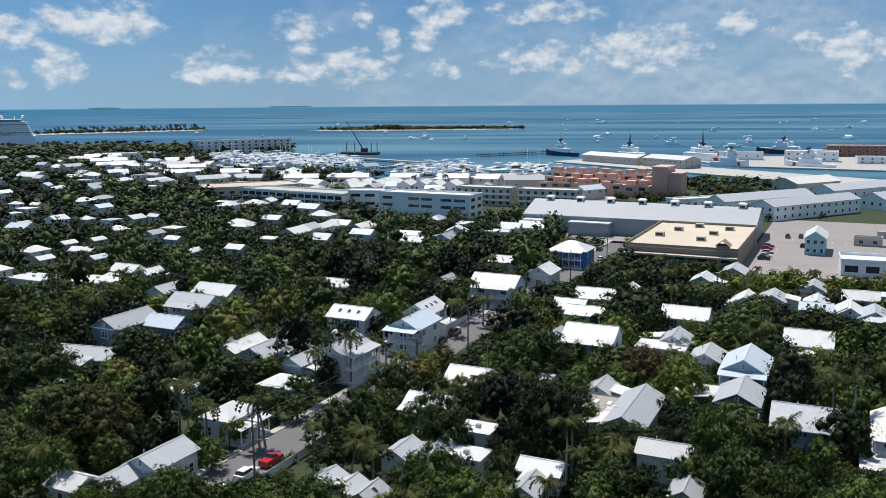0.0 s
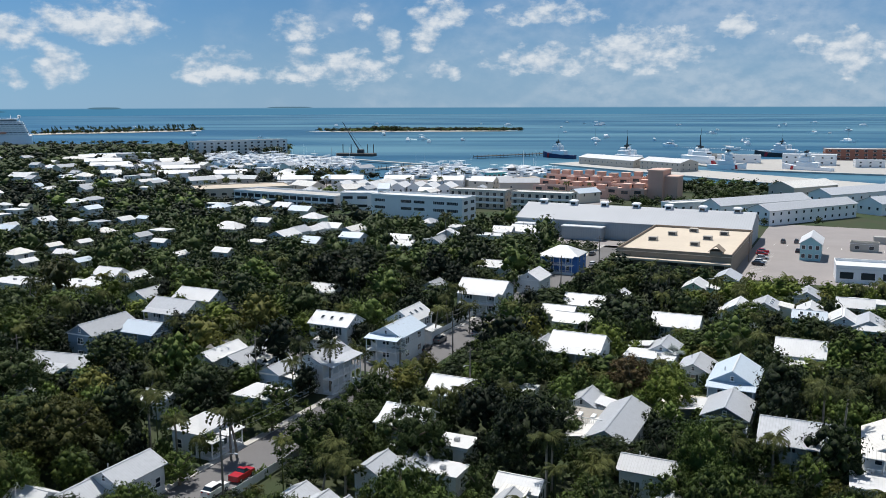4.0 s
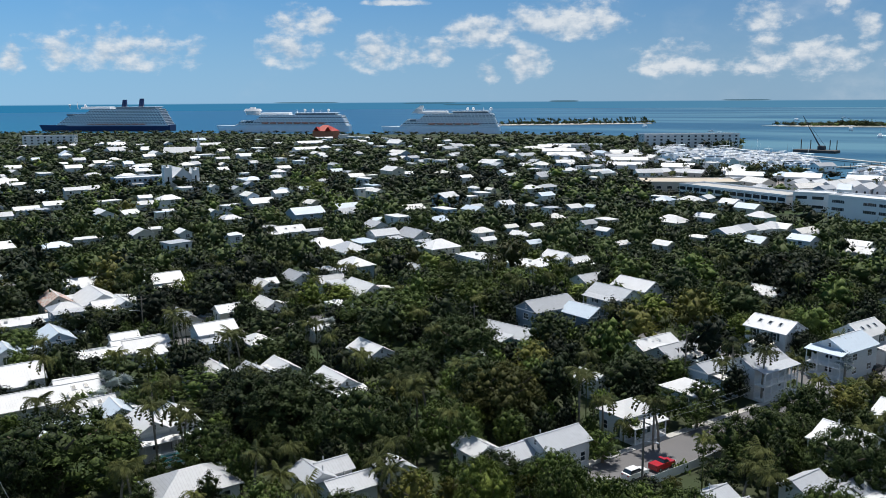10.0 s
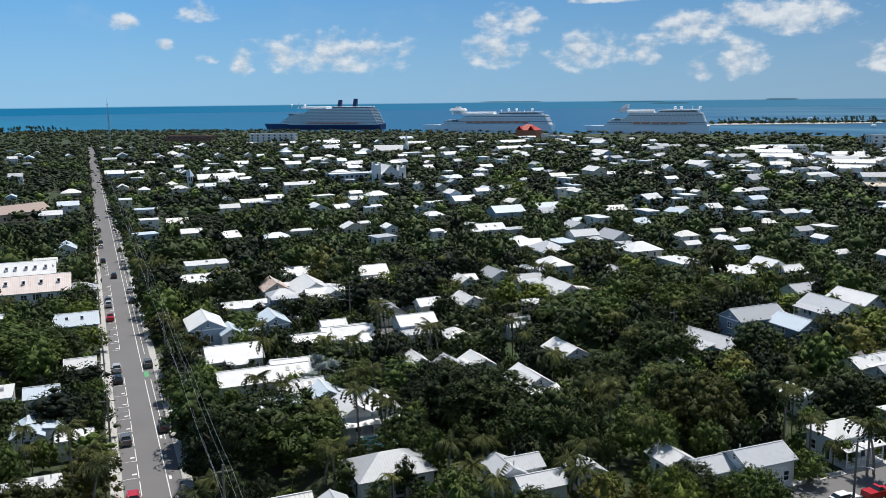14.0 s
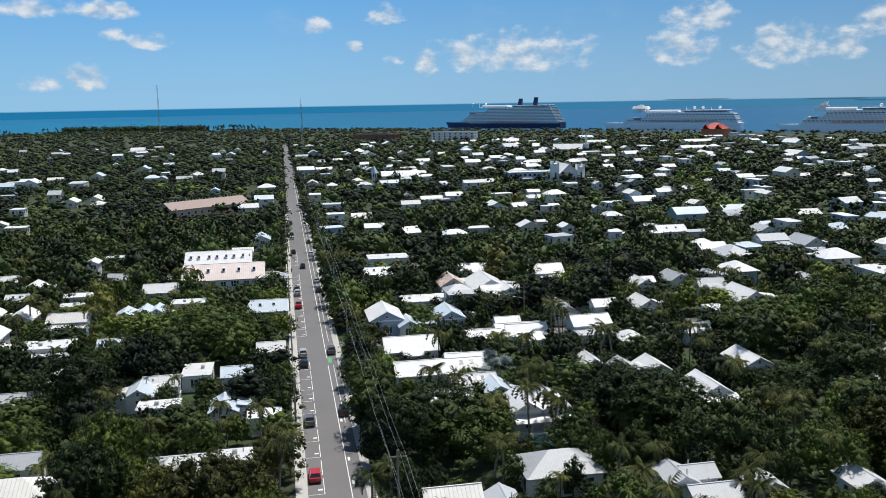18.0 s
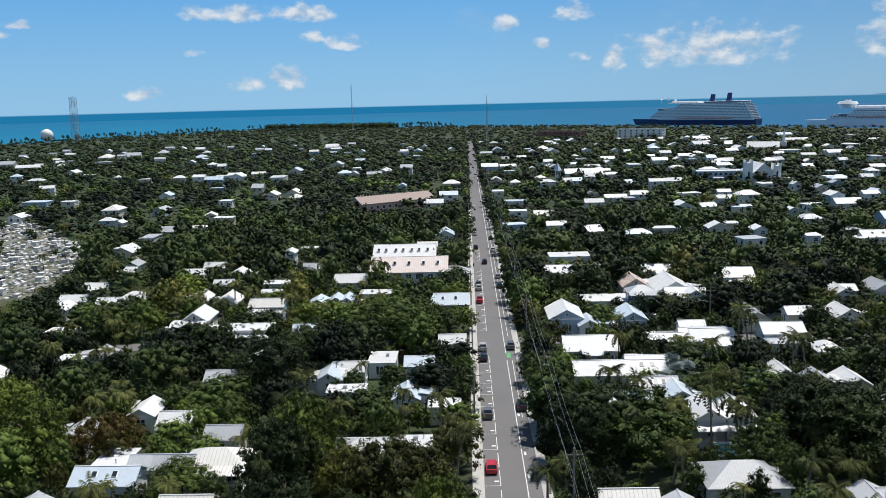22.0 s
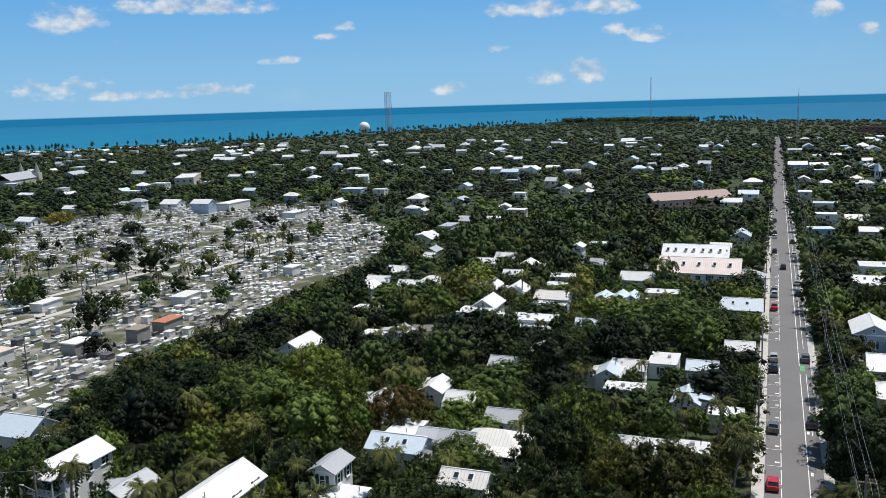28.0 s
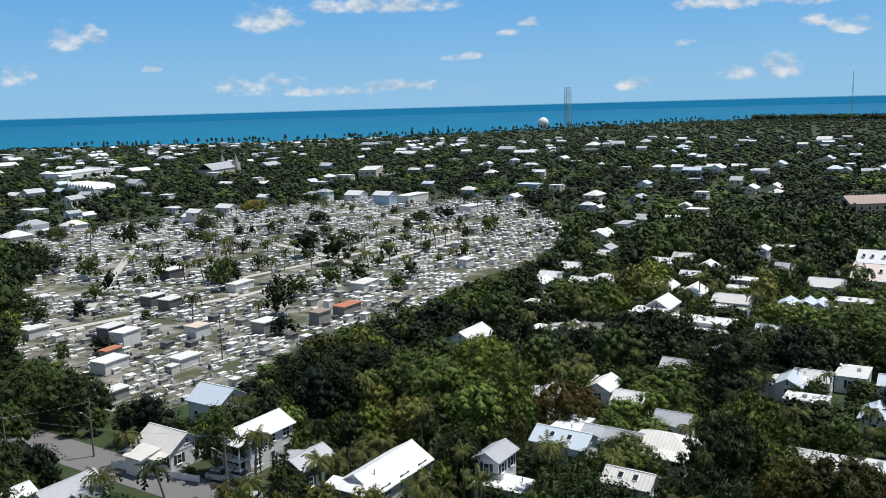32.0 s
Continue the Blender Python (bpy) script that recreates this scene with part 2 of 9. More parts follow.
# ---- materials ----
def mat(name, color, rough=0.6, metal=0.0, vary=0.12, scale=1.5, fine=18.0, bump=0.15, tint=0.06, spec=0.4, stripes=None, second=None):
    """A surface with two scales of variation, relief and a small difference from piece to piece."""
    m = bpy.data.materials.new(name)
    m.use_nodes = True
    nt = m.node_tree
    b = nt.nodes["Principled BSDF"]
    b.inputs["Roughness"].default_value, b.inputs["Metallic"].default_value = rough, metal
    b.inputs["Specular IOR Level"].default_value = spec
    tc = nt.nodes.new("ShaderNodeTexCoord")
    big = nt.nodes.new("ShaderNodeTexNoise")
    big.inputs["Scale"].default_value, big.inputs["Detail"].default_value = scale, 4
    small = nt.nodes.new("ShaderNodeTexNoise")
    small.inputs["Scale"].default_value, small.inputs["Detail"].default_value = fine, 3
    for n in (big, small):
        nt.links.new(tc.outputs["Object"], n.inputs["Vector"])
    info = nt.nodes.new("ShaderNodeObjectInfo")

    def mth(op, a, b2, c=None):
        n = nt.nodes.new("ShaderNodeMath")
        n.operation = op
        for i, v in enumerate((a, b2, c)):
            if v is None:
                continue
            if isinstance(v, (int, float)):
                n.inputs[i].default_value = v
            else:
                nt.links.new(v, n.inputs[i])
        return n.outputs[0]

    amount = mth("MULTIPLY_ADD", big.outputs[0], 2 * vary, 1 - vary)
    amount = mth("MULTIPLY", amount, mth("MULTIPLY_ADD", small.outputs[0], vary, 1 - vary / 2))
    amount = mth("MULTIPLY", amount, mth("MULTIPLY_ADD", info.outputs["Random"], 2 * tint, 1 - tint))
    height = small.outputs[0]
    if stripes:
        axis, step, deep = stripes
        sp = nt.nodes.new("ShaderNodeSeparateXYZ")
        nt.links.new(tc.outputs["Object"], sp.inputs[0])
        f = mth("FRACT", mth("DIVIDE", sp.outputs[axis], step), 0)
        seam = mth("LESS_THAN", f, 0.16)
        amount = mth("MULTIPLY", amount, mth("MULTIPLY_ADD", seam, -deep, 1.0))
        height = mth("ADD", height, mth("MULTIPLY", seam, 2.0))
    mix = nt.nodes.new("ShaderNodeMix")
    mix.data_type, mix.blend_type = "RGBA", "MULTIPLY"
    mix.inputs[0].default_value = 1.0
    mix.inputs[6].default_value = (*color, 1)
    if second:
        base = nt.nodes.new("ShaderNodeMix")
        base.data_type = "RGBA"
        base.inputs[6].default_value, base.inputs[7].default_value = (*color, 1), (*second, 1)
        ramp = nt.nodes.new("ShaderNodeMapRange")
        ramp.inputs["From Min"].default_value, ramp.inputs["From Max"].default_value = 0.45, 0.62
        nt.links.new(big.outputs[0], ramp.inputs["Value"])
        nt.links.new(ramp.outputs[0], base.inputs[0])
        nt.links.new(base.outputs[2], mix.inputs[6])
    grey = nt.nodes.new("ShaderNodeCombineColor")
    for i in range(3):
        nt.links.new(amount, grey.inputs[i])
    nt.links.new(grey.outputs[0], mix.inputs[7])
    nt.links.new(mix.outputs[2], b.inputs["Base Color"])
    if bump:
        bp = nt.nodes.new("ShaderNodeBump")
        bp.inputs["Strength"].default_value, bp.inputs["Distance"].default_value = bump, 0.05
        nt.links.new(height, bp.inputs["Height"])
        nt.links.new(bp.outputs[0], b.inputs["Normal"])
    return m


def leaf_mat(name, dark, light, patch=0.06):
    """Foliage: each leaf spray differs, each tree differs, and stands differ over tens of metres."""
    m = bpy.data.materials.new(name)
    m.use_nodes = True
    nt = m.node_tree
    b = nt.nodes["Principled BSDF"]
    b.inputs["Roughness"].default_value, b.inputs["Specular IOR Level"].default_value = 0.62, 0.14
    geo, info = nt.nodes.new("ShaderNodeNewGeometry"), nt.nodes.new("ShaderNodeObjectInfo")
    ns = nt.nodes.new("ShaderNodeTexNoise")
    ns.inputs["Scale"].default_value, ns.inputs["Detail"].default_value = patch, 4
    nt.links.new(geo.outputs["Position"], ns.inputs["Vector"])
    add = nt.nodes.new("ShaderNodeMath")
    add.operation = "MULTIPLY_ADD"
    nt.links.new(geo.outputs["Random Per Island"], add.inputs[0])
    add.inputs[1].default_value = 0.20
    add2 = nt.nodes.new("ShaderNodeMath")
    add2.operation = "MULTIPLY_ADD"
    nt.links.new(info.outputs["Random"], add2.inputs[0])
    add2.inputs[1].default_value = 0.62
    mr = nt.nodes.new("ShaderNodeMapRange")
    mr.inputs["From Min"].default_value, mr.inputs["From Max"].default_value = 0.35, 0.68
    mr.inputs["To Min"].default_value, mr.inputs["To Max"].default_value = -0.25, 0.25
    nt.links.new(ns.outputs[0], mr.inputs["Value"])
    own = nt.nodes.new("ShaderNodeAttribute")
    own.attribute_name = "tint"                      # differs from tree to tree in the joined woods
    add3 = nt.nodes.new("ShaderNodeMath")
    add3.operation = "MULTIPLY_ADD"
    nt.links.new(own.outputs["Fac"], add3.inputs[0])
    add3.inputs[1].default_value = 0.5
    nt.links.new(mr.outputs[0], add3.inputs[2])
    nt.links.new(add3.outputs[0], add2.inputs[2])
    grain = nt.nodes.new("ShaderNodeTexNoise")        # leaf variation within a spray, with dark gaps of shade put into the colour
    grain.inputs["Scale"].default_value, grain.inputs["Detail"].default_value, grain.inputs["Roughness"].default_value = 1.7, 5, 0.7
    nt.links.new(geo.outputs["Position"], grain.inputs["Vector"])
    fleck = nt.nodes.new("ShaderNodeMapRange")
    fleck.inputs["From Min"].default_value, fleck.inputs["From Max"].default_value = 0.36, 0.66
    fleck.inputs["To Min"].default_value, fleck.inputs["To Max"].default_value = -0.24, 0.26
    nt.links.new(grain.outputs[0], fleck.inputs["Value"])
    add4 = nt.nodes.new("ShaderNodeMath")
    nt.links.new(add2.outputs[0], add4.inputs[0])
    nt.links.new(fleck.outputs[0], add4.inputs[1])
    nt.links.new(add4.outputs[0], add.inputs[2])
    bp = nt.nodes.new("ShaderNodeBump")
    bp.inputs["Strength"].default_value, bp.inputs["Distance"].default_value = 0.6, 0.3
    nt.links.new(grain.outputs[0], bp.inputs["Height"])
    nt.links.new(bp.outputs[0], b.inputs["Normal"])
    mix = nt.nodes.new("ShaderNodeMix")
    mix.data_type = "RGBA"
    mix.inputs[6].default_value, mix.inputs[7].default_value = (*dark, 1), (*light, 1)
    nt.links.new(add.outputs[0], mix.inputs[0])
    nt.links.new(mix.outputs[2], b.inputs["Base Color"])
    return m


WALLS = {k: mat("painted_boards_" + k, c, 0.7, vary=0.08, bump=0.3, stripes=(2, 0.19, 0.10)) for k, c in dict(
    white=(0.72, 0.74, 0.75), blue=(0.36, 0.47, 0.58), slate=(0.22, 0.29, 0.37), cream=(0.66, 0.62, 0.53), teal=(0.30, 0.52, 0.55),
    mint=(0.45, 0.62, 0.56), royal=(0.08, 0.20, 0.50), yellow=(0.62, 0.52, 0.26), dark=(0.10, 0.11, 0.12)).items()}
ROOFS = {
    "bright": mat("white_metal_roof", (0.64, 0.65, 0.66), 0.5, vary=0.16, scale=0.45, bump=0.35, stripes=(0, 0.5, 0.06), tint=0.08),
    "grey": mat("galvanised_roof", (0.42, 0.44, 0.47), 0.45, vary=0.16, bump=0.35, stripes=(0, 0.45, 0.14), tint=0.16),
    "pale": mat("pale_blue_metal_roof", (0.52, 0.60, 0.68), 0.45, vary=0.10, bump=0.35, stripes=(0, 0.45, 0.10)),
    "ribbed": mat("weathered_ribbed_roof", (0.68, 0.67, 0.64), 0.5, vary=0.14, bump=0.5, stripes=(0, 0.6, 0.25), scale=0.7),
    "pinkish": mat("pinkish_weathered_roof", (0.60, 0.52, 0.49), 0.55, vary=0.16, bump=0.5, stripes=(0, 0.6, 0.18), scale=0.5),
    "rust": mat("rusty_metal_roof", (0.55, 0.53, 0.50), 0.6, vary=0.2, bump=0.4, stripes=(0, 0.8, 0.2), second=(0.40, 0.16, 0.09)),
}
TRIM = mat("white_trim_paint", (0.80, 0.81, 0.82), 0.5, vary=0.05)
GLASS = mat("dark_window_glass", (0.025, 0.035, 0.045), 0.12, vary=0.2, bump=0, spec=0.6)
SHUTTER = mat("dark_green_shutter_paint", (0.03, 0.055, 0.06), 0.5)
ASPHALT = mat("worn_asphalt", (0.150, 0.147, 0.150), 0.9, vary=0.16, scale=0.12, fine=2.5, bump=0.3)
CONCRETE = mat("pale_concrete", (0.42, 0.41, 0.39), 0.85, vary=0.14, scale=0.2, fine=2.0)
PAVING = mat("pinkish_concrete_lot", (0.27, 0.25, 0.245), 0.9, vary=0.14, scale=0.08, fine=1.0)
LINE = mat("road_paint", (0.72, 0.72, 0.70), 0.7, vary=0.2, scale=2)
GREENPAINT = mat("green_lane_paint", (0.10, 0.36, 0.16), 0.7)
# canopy shade is put into this dark soil tone, over open ground too
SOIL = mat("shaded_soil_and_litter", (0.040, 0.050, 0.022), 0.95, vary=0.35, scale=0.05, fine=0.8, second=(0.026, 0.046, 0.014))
GRAVEGROUND = mat("cemetery_turf", (0.070, 0.078, 0.040), 0.95, vary=0.4, scale=0.12, fine=1.3, second=(0.215, 0.205, 0.185))
LAWN = mat("green_lawn", (0.09, 0.15, 0.045), 0.95, vary=0.25, scale=0.1, fine=2.0)
SAND = mat("pale_sand", (0.55, 0.50, 0.42), 0.95, vary=0.15, scale=0.2, fine=2.0)
BARK = mat("grey_bark", (0.16, 0.13, 0.10), 0.9, vary=0.3, scale=2, fine=12, bump=0.5)
PALMBARK = mat("pale_palm_bark", (0.26, 0.23, 0.19), 0.9, vary=0.25, scale=2, fine=12, bump=0.4, stripes=(2, 0.25, 0.25))
POLEWOOD = mat("weathered_pole_wood", (0.20, 0.17, 0.14), 0.9, vary=0.25, scale=2, fine=14)
METAL = mat("galvanised_steel", (0.40, 0.42, 0.44), 0.45, 0.6, vary=0.12)
DARKMETAL = mat("dark_steel", (0.05, 0.055, 0.06), 0.5, 0.3)
RUBBER = mat("black_rubber", (0.02, 0.02, 0.02), 0.85)
STONES = [mat("tomb_whitewash", (0.60, 0.60, 0.585), 0.8, vary=0.18, scale=1.2), mat("tomb_grey_cement", (0.26, 0.26, 0.245), 0.9, vary=0.25, scale=1.2), mat("tomb_dark_granite", (0.10, 0.10, 0.11), 0.6, vary=0.2)]
TAN = mat("tan_gravel_roof", (0.55, 0.48, 0.39), 0.95, vary=0.16, scale=0.06, fine=1.0)
BROWN = mat("brown_shop_wall", (0.27, 0.22, 0.17), 0.85)
PINK = mat("salmon_stucco", (0.55, 0.35, 0.28), 0.85, vary=0.12, scale=0.1)
PINKLIGHT = mat("pale_salmon_roof", (0.62, 0.44, 0.37), 0.85, vary=0.12, scale=0.1)
STUCCO = mat("white_stucco", (0.77, 0.78, 0.78), 0.85, vary=0.09, scale=0.15)
BEIGE = mat("beige_stucco", (0.46, 0.43, 0.38), 0.85, vary=0.12, scale=0.15)
REDROOF = mat("red_metal_roof", (0.45, 0.06, 0.04), 0.5, vary=0.1)
CLAY = mat("terracotta_tile", (0.42, 0.17, 0.10), 0.85, vary=0.2)
SHIPWHITE = mat("ship_white_paint", (0.84, 0.85, 0.86), 0.4, vary=0.04, scale=0.05)
SHIPNAVY = mat("ship_navy_paint", (0.02, 0.035, 0.11), 0.4, vary=0.06, scale=0.05)
SHIPGLASS = mat("ship_dark_glazing", (0.16, 0.20, 0.24), 0.25, vary=0.2, scale=0.3)
SHIPCABIN = mat("ship_cream_cabin_wall", (0.66, 0.68, 0.70), 0.5, vary=0.1, scale=0.3)
ORANGE = mat("lifeboat_orange", (0.55, 0.17, 0.07), 0.5)
SHEDROOF = mat("bluish_shed_roof", (0.40, 0.42, 0.45), 0.55, vary=0.1, scale=0.1, stripes=(0, 1.0, 0.08))
PILING = mat("tarred_timber", (0.09, 0.08, 0.07), 0.9)
DECK = mat("timber_dock", (0.33, 0.31, 0.28), 0.9, vary=0.2)
TURQ = mat("turquoise_canvas", (0.10, 0.40, 0.42), 0.7)
CARS = {k: mat("car_paint_" + k, c, 0.25, vary=0.03, bump=0, spec=0.6) for k, c in dict(red=(0.42, 0.02, 0.03), white=(0.75, 0.75, 0.75), silver=(0.40, 0.41, 0.42), black=(0.02, 0.02, 0.025), grey=(0.12, 0.125, 0.13), blue=(0.03, 0.08, 0.22)).items()}
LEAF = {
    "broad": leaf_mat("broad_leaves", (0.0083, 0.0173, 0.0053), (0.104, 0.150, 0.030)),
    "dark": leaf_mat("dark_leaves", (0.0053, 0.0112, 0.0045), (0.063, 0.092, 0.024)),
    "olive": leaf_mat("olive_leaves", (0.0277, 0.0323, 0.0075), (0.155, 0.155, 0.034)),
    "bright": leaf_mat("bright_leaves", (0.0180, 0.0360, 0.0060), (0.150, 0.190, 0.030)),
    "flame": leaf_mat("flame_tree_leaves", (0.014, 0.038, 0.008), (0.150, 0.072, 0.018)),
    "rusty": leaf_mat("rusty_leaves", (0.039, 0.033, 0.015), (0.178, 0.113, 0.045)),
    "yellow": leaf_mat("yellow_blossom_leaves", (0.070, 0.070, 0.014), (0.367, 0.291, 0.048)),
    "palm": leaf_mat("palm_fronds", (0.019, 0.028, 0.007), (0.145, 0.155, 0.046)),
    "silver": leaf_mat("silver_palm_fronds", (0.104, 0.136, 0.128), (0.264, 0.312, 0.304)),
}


# ---- building blocks ----
GRID = pose(0, 0, 0, 0, 0, -20.9)      # the town's street grid


def at(x, y, z=0.0, turn=0.0):
    return GRID @ pose(x, y, z, 0, 0, turn)


def mesh(name, verts, faces, materials=(), slots=None, smooth=False):
    me = bpy.data.meshes.new(name)
    me.from_pydata(verts, [], faces)
    for m in materials:
        me.materials.append(m)
    if slots is not None:
        me.polygons.foreach_set("material_index", slots)
    if smooth:
        me.polygons.foreach_set("use_smooth", [True] * len(me.polygons))
    me.update()
    return me


def part(name, me, parent, m=None, label=""):
    """Links a mesh as ONE part of a thing, at the pose m within it."""
    ob = new(name, me)
    ob.parent = parent
    if m is not None:
        ob.matrix_basis = m
    if label:
        tagged(ob, label)
    return ob


def thing(name, m, label, category, group="", kind=""):
    ob = new(name)
    ob.empty_display_size = 0.3
    ob.matrix_world = m
    return tagged(ob, label, category, group, kind)


BOXF = [(0, 3, 2, 1), (4, 5, 6, 7), (0, 1, 5, 4), (1, 2, 6, 5), (2, 3, 7, 6), (3, 0, 4, 7)]


def box_data(x0, x1, y0, y1, z0, z1):
    return [(x0, y0, z0), (x1, y0, z0), (x1, y1, z0), (x0, y1, z0), (x0, y0, z1), (x1, y0, z1), (x1, y1, z1), (x0, y1, z1)], BOXF


class Build:
    """Collects boxes and other pieces into one mesh."""
    def __init__(self):
        self.v, self.f, self.s = [], [], []

    def add(self, verts, faces, slot=0):
        n = len(self.v)
        self.v += verts
        self.f += [tuple(i + n for i in f) for f in faces]
        self.s += [slot] * len(faces)
        return self

    def box(self, x0, x1, y0, y1, z0, z1, slot=0):
        return self.add(*box_data(x0, x1, y0, y1, z0, z1), slot)

    def chamfer(self, x0, x1, y0, y1, z0, z1, c, slot=0):
        """A box whose top edges are cut back by c."""
        v = [(x0, y0, z0), (x1, y0, z0), (x1, y1, z0), (x0, y1, z0), (x0, y0, z1 - c), (x1, y0, z1 - c), (x1, y1, z1 - c), (x0, y1, z1 - c),
             (x0 + c, y0 + c, z1), (x1 - c, y0 + c, z1), (x1 - c, y1 - c, z1), (x0 + c, y1 - c, z1)]
        f = [(0, 3, 2, 1), (8, 9, 10, 11)] + [(i, (i + 1) % 4, (i + 1) % 4 + 4, i + 4) for i in range(4)] + [(i + 4, (i + 1) % 4 + 4, (i + 1) % 4 + 8, i + 8) for i in range(4)]
        return self.add(v, f, slot)

    def tube(self, a, b, r0, r1, n=8, slot=0):
        a, b = Vector(a), Vector(b)
        d = (b - a).normalized()
        u = d.orthogonal().normalized()
        w = d.cross(u)
        v = []
        for p, r in ((a, r0), (b, r1)):
            v += [tuple(p + (u * math.cos(k * math.tau / n) + w * math.sin(k * math.tau / n)) * r) for k in range(n)]
        f = [(k, (k + 1) % n, (k + 1) % n + n, k + n) for k in range(n)] + [tuple(range(n))[::-1], tuple(range(n, 2 * n))]
        return self.add(v, f, slot)

    def dome(self, c, r, n=10, rings=5, slot=0, low=-0.9):
        v, f = [], []
        for i in range(rings + 1):
            a = math.asin(low) + (math.pi / 2 - math.asin(low)) * i / rings
            for k in range(n):
                v.append((c[0] + r * math.cos(a) * math.cos(k * math.tau / n), c[1] + r * math.cos(a) * math.sin(k * math.tau / n), c[2] + r * math.sin(a)))
        for i in range(rings):
            f += [(i * n + k, i * n + (k + 1) % n, (i + 1) * n + (k + 1) % n, (i + 1) * n + k) for k in range(n)]
        return self.add(v, f, slot)

    def mesh(self, name, *materials, smooth=False):
        return mesh(name, self.v, self.f, materials, self.s, smooth)


def box_mesh(name, x0, x1, y0, y1, z0, z1, m):
    return mesh(name, *box_data(x0, x1, y0, y1, z0, z1), (m,))


def gable_roof(L, W, eave, rise, over=0.45, thick=0.16):
    """Two thick slopes with their ridge along x."""
    h = W / 2 + over
    low = eave - rise * over / (W / 2)
    x = L / 2 + over
    b = Build()
    for s in (-1, 1):
        v = [(-x, s * h, low), (x, s * h, low), (x, 0, eave + rise), (-x, 0, eave + rise)]
        v += [(p[0], p[1], p[2] + thick) for p in v]
        f = BOXF if s < 0 else [q[::-1] for q in BOXF]
        b.add(v, f)
    return b


def hip_roof(L, W, eave, rise, over=0.5, thick=0.16):
    x, y = L / 2 + over, W / 2 + over
    low, r = eave - rise * over / (W / 2), max(L / 2 - W / 2, 0.15)
    b = Build()
    v = [(-x, -y, low), (x, -y, low), (x, y, low), (-x, y, low), (-x, -y, low + thick), (x, -y, low + thick), (x, y, low + thick), (-x, y, low + thick), (-r, 0, eave + rise + thick), (r, 0, eave + rise + thick)]
    f = [(0, 3, 2, 1), (0, 1, 5, 4), (1, 2, 6, 5), (2, 3, 7, 6), (3, 0, 4, 7), (4, 5, 9, 8), (5, 6, 9), (6, 7, 8, 9), (7, 4, 8)]
    return b.add(v, f)


def window_mesh(w, h, bars=1, shutters=False):
    """A sash window standing 6 cm proud of its wall, facing -y: one piece, with its panes sunk into the frame."""
    f = 0.09
    xs = [-w / 2, -w / 2 + f]
    step = (w - f) / bars
    for k in range(bars):
        xs += [-w / 2 + step * (k + 1), -w / 2 + step * (k + 1) + f]
    xs = xs[:-2] + [w / 2 - f, w / 2] if bars == 1 else xs
    zs = [-h / 2, -h / 2 + f, -0.04, 0.04, h / 2 - f, h / 2]
    v, fc, sl = [], [], []
    nx = len(xs)
    for z in zs:
        v += [(x, -0.06, z) for x in xs]
    for r in range(5):
        for c in range(nx - 1):
            i = r * nx + c
            quad = (i, i + 1, i + 1 + nx, i + nx)
            if r in (1, 3) and c % 2 == 1:
                k = len(v)
                v += [(v[q][0], -0.02, v[q][2]) for q in quad]
                fc += [(quad[j], quad[(j + 1) % 4], k + (j + 1) % 4, k + j) for j in range(4)] + [(k, k + 1, k + 2, k + 3)]
                sl += [0] * 4 + [1]
            else:
                fc.append(quad)
                sl.append(0)
    k = len(v)
    c4 = (0, nx - 1, 6 * nx - 1, 5 * nx)
    v += [(v[q][0], 0.02, v[q][2]) for q in c4]
    edge = [list(range(nx)), [nx * r + nx - 1 for r in range(6)], [5 * nx + c for c in range(nx - 1, -1, -1)], [nx * r for r in range(5, -1, -1)]]
    for j in range(4):
        fc.append(tuple(edge[j][::-1]) + (k + j, k + (j + 1) % 4))
        sl.append(0)
    if shutters:
        for sx in (-w / 2 - 0.34, w / 2 + 0.34):
            k = len(v)
            bv, bf = box_data(sx - 0.27, sx + 0.27, -0.045, 0.02, -h / 2, h / 2)
            v += bv
            fc += [tuple(i + k for i in q) for q in bf]
            sl += [2] * 6
    k = len(v)
    bv, bf = box_data(-w / 2 - 0.12, w / 2 + 0.12, -0.16, 0.02, -h / 2 - 0.09, -h / 2 - 0.005)
    v += bv
    fc += [tuple(i + k for i in q) for q in bf]
    sl += [0] * 6
    return mesh("window", v, fc, (TRIM, GLASS, SHUTTER), sl)


WINDOWS = [window_mesh(1.0, 1.65, 1, True), window_mesh(1.7, 1.45, 2)]
PLAIN_WINDOW = window_mesh(1.1, 1.6)
ATTIC = window_mesh(0.7, 0.9)
DOOR = Build().box(-0.55, 0.55, -0.06, 0.02, 0, 2.2).box(-0.42, 0.42, -0.08, -0.05, 0.1, 2.08, 1).mesh("door", TRIM, SHUTTER)
SKYLIGHT = Build().chamfer(-0.45, 0.45, -0.6, 0.6, 0, 0.14, 0.04).box(-0.36, 0.36, -0.5, 0.5, 0.13, 0.15, 1).mesh("skylight", TRIM, GLASS)
POSTS = {h: Build().box(-0.09, 0.09, -0.09, 0.09, 0, h).box(-0.13, 0.13, -0.13, 0.13, h - 0.2, h).mesh("post", TRIM) for h in (2.6, 5.4)}
SHOWN = 1.05
FOOTPRINTS = []     # x, y, half length, half width, turn, height in the camera's sight: keeps trees off
count = 0
ROOFWORDS = dict(bright="white metal roof", grey="grey galvanised roof", pale="pale blue metal roof", ribbed="weathered ribbed metal roof", rust="rust-streaked metal roof")
WALLWORDS = dict(white="white", blue="pale blue", slate="slate blue", cream="cream", teal="teal", mint="mint green", royal="royal blue", yellow="yellow", dark="dark grey")


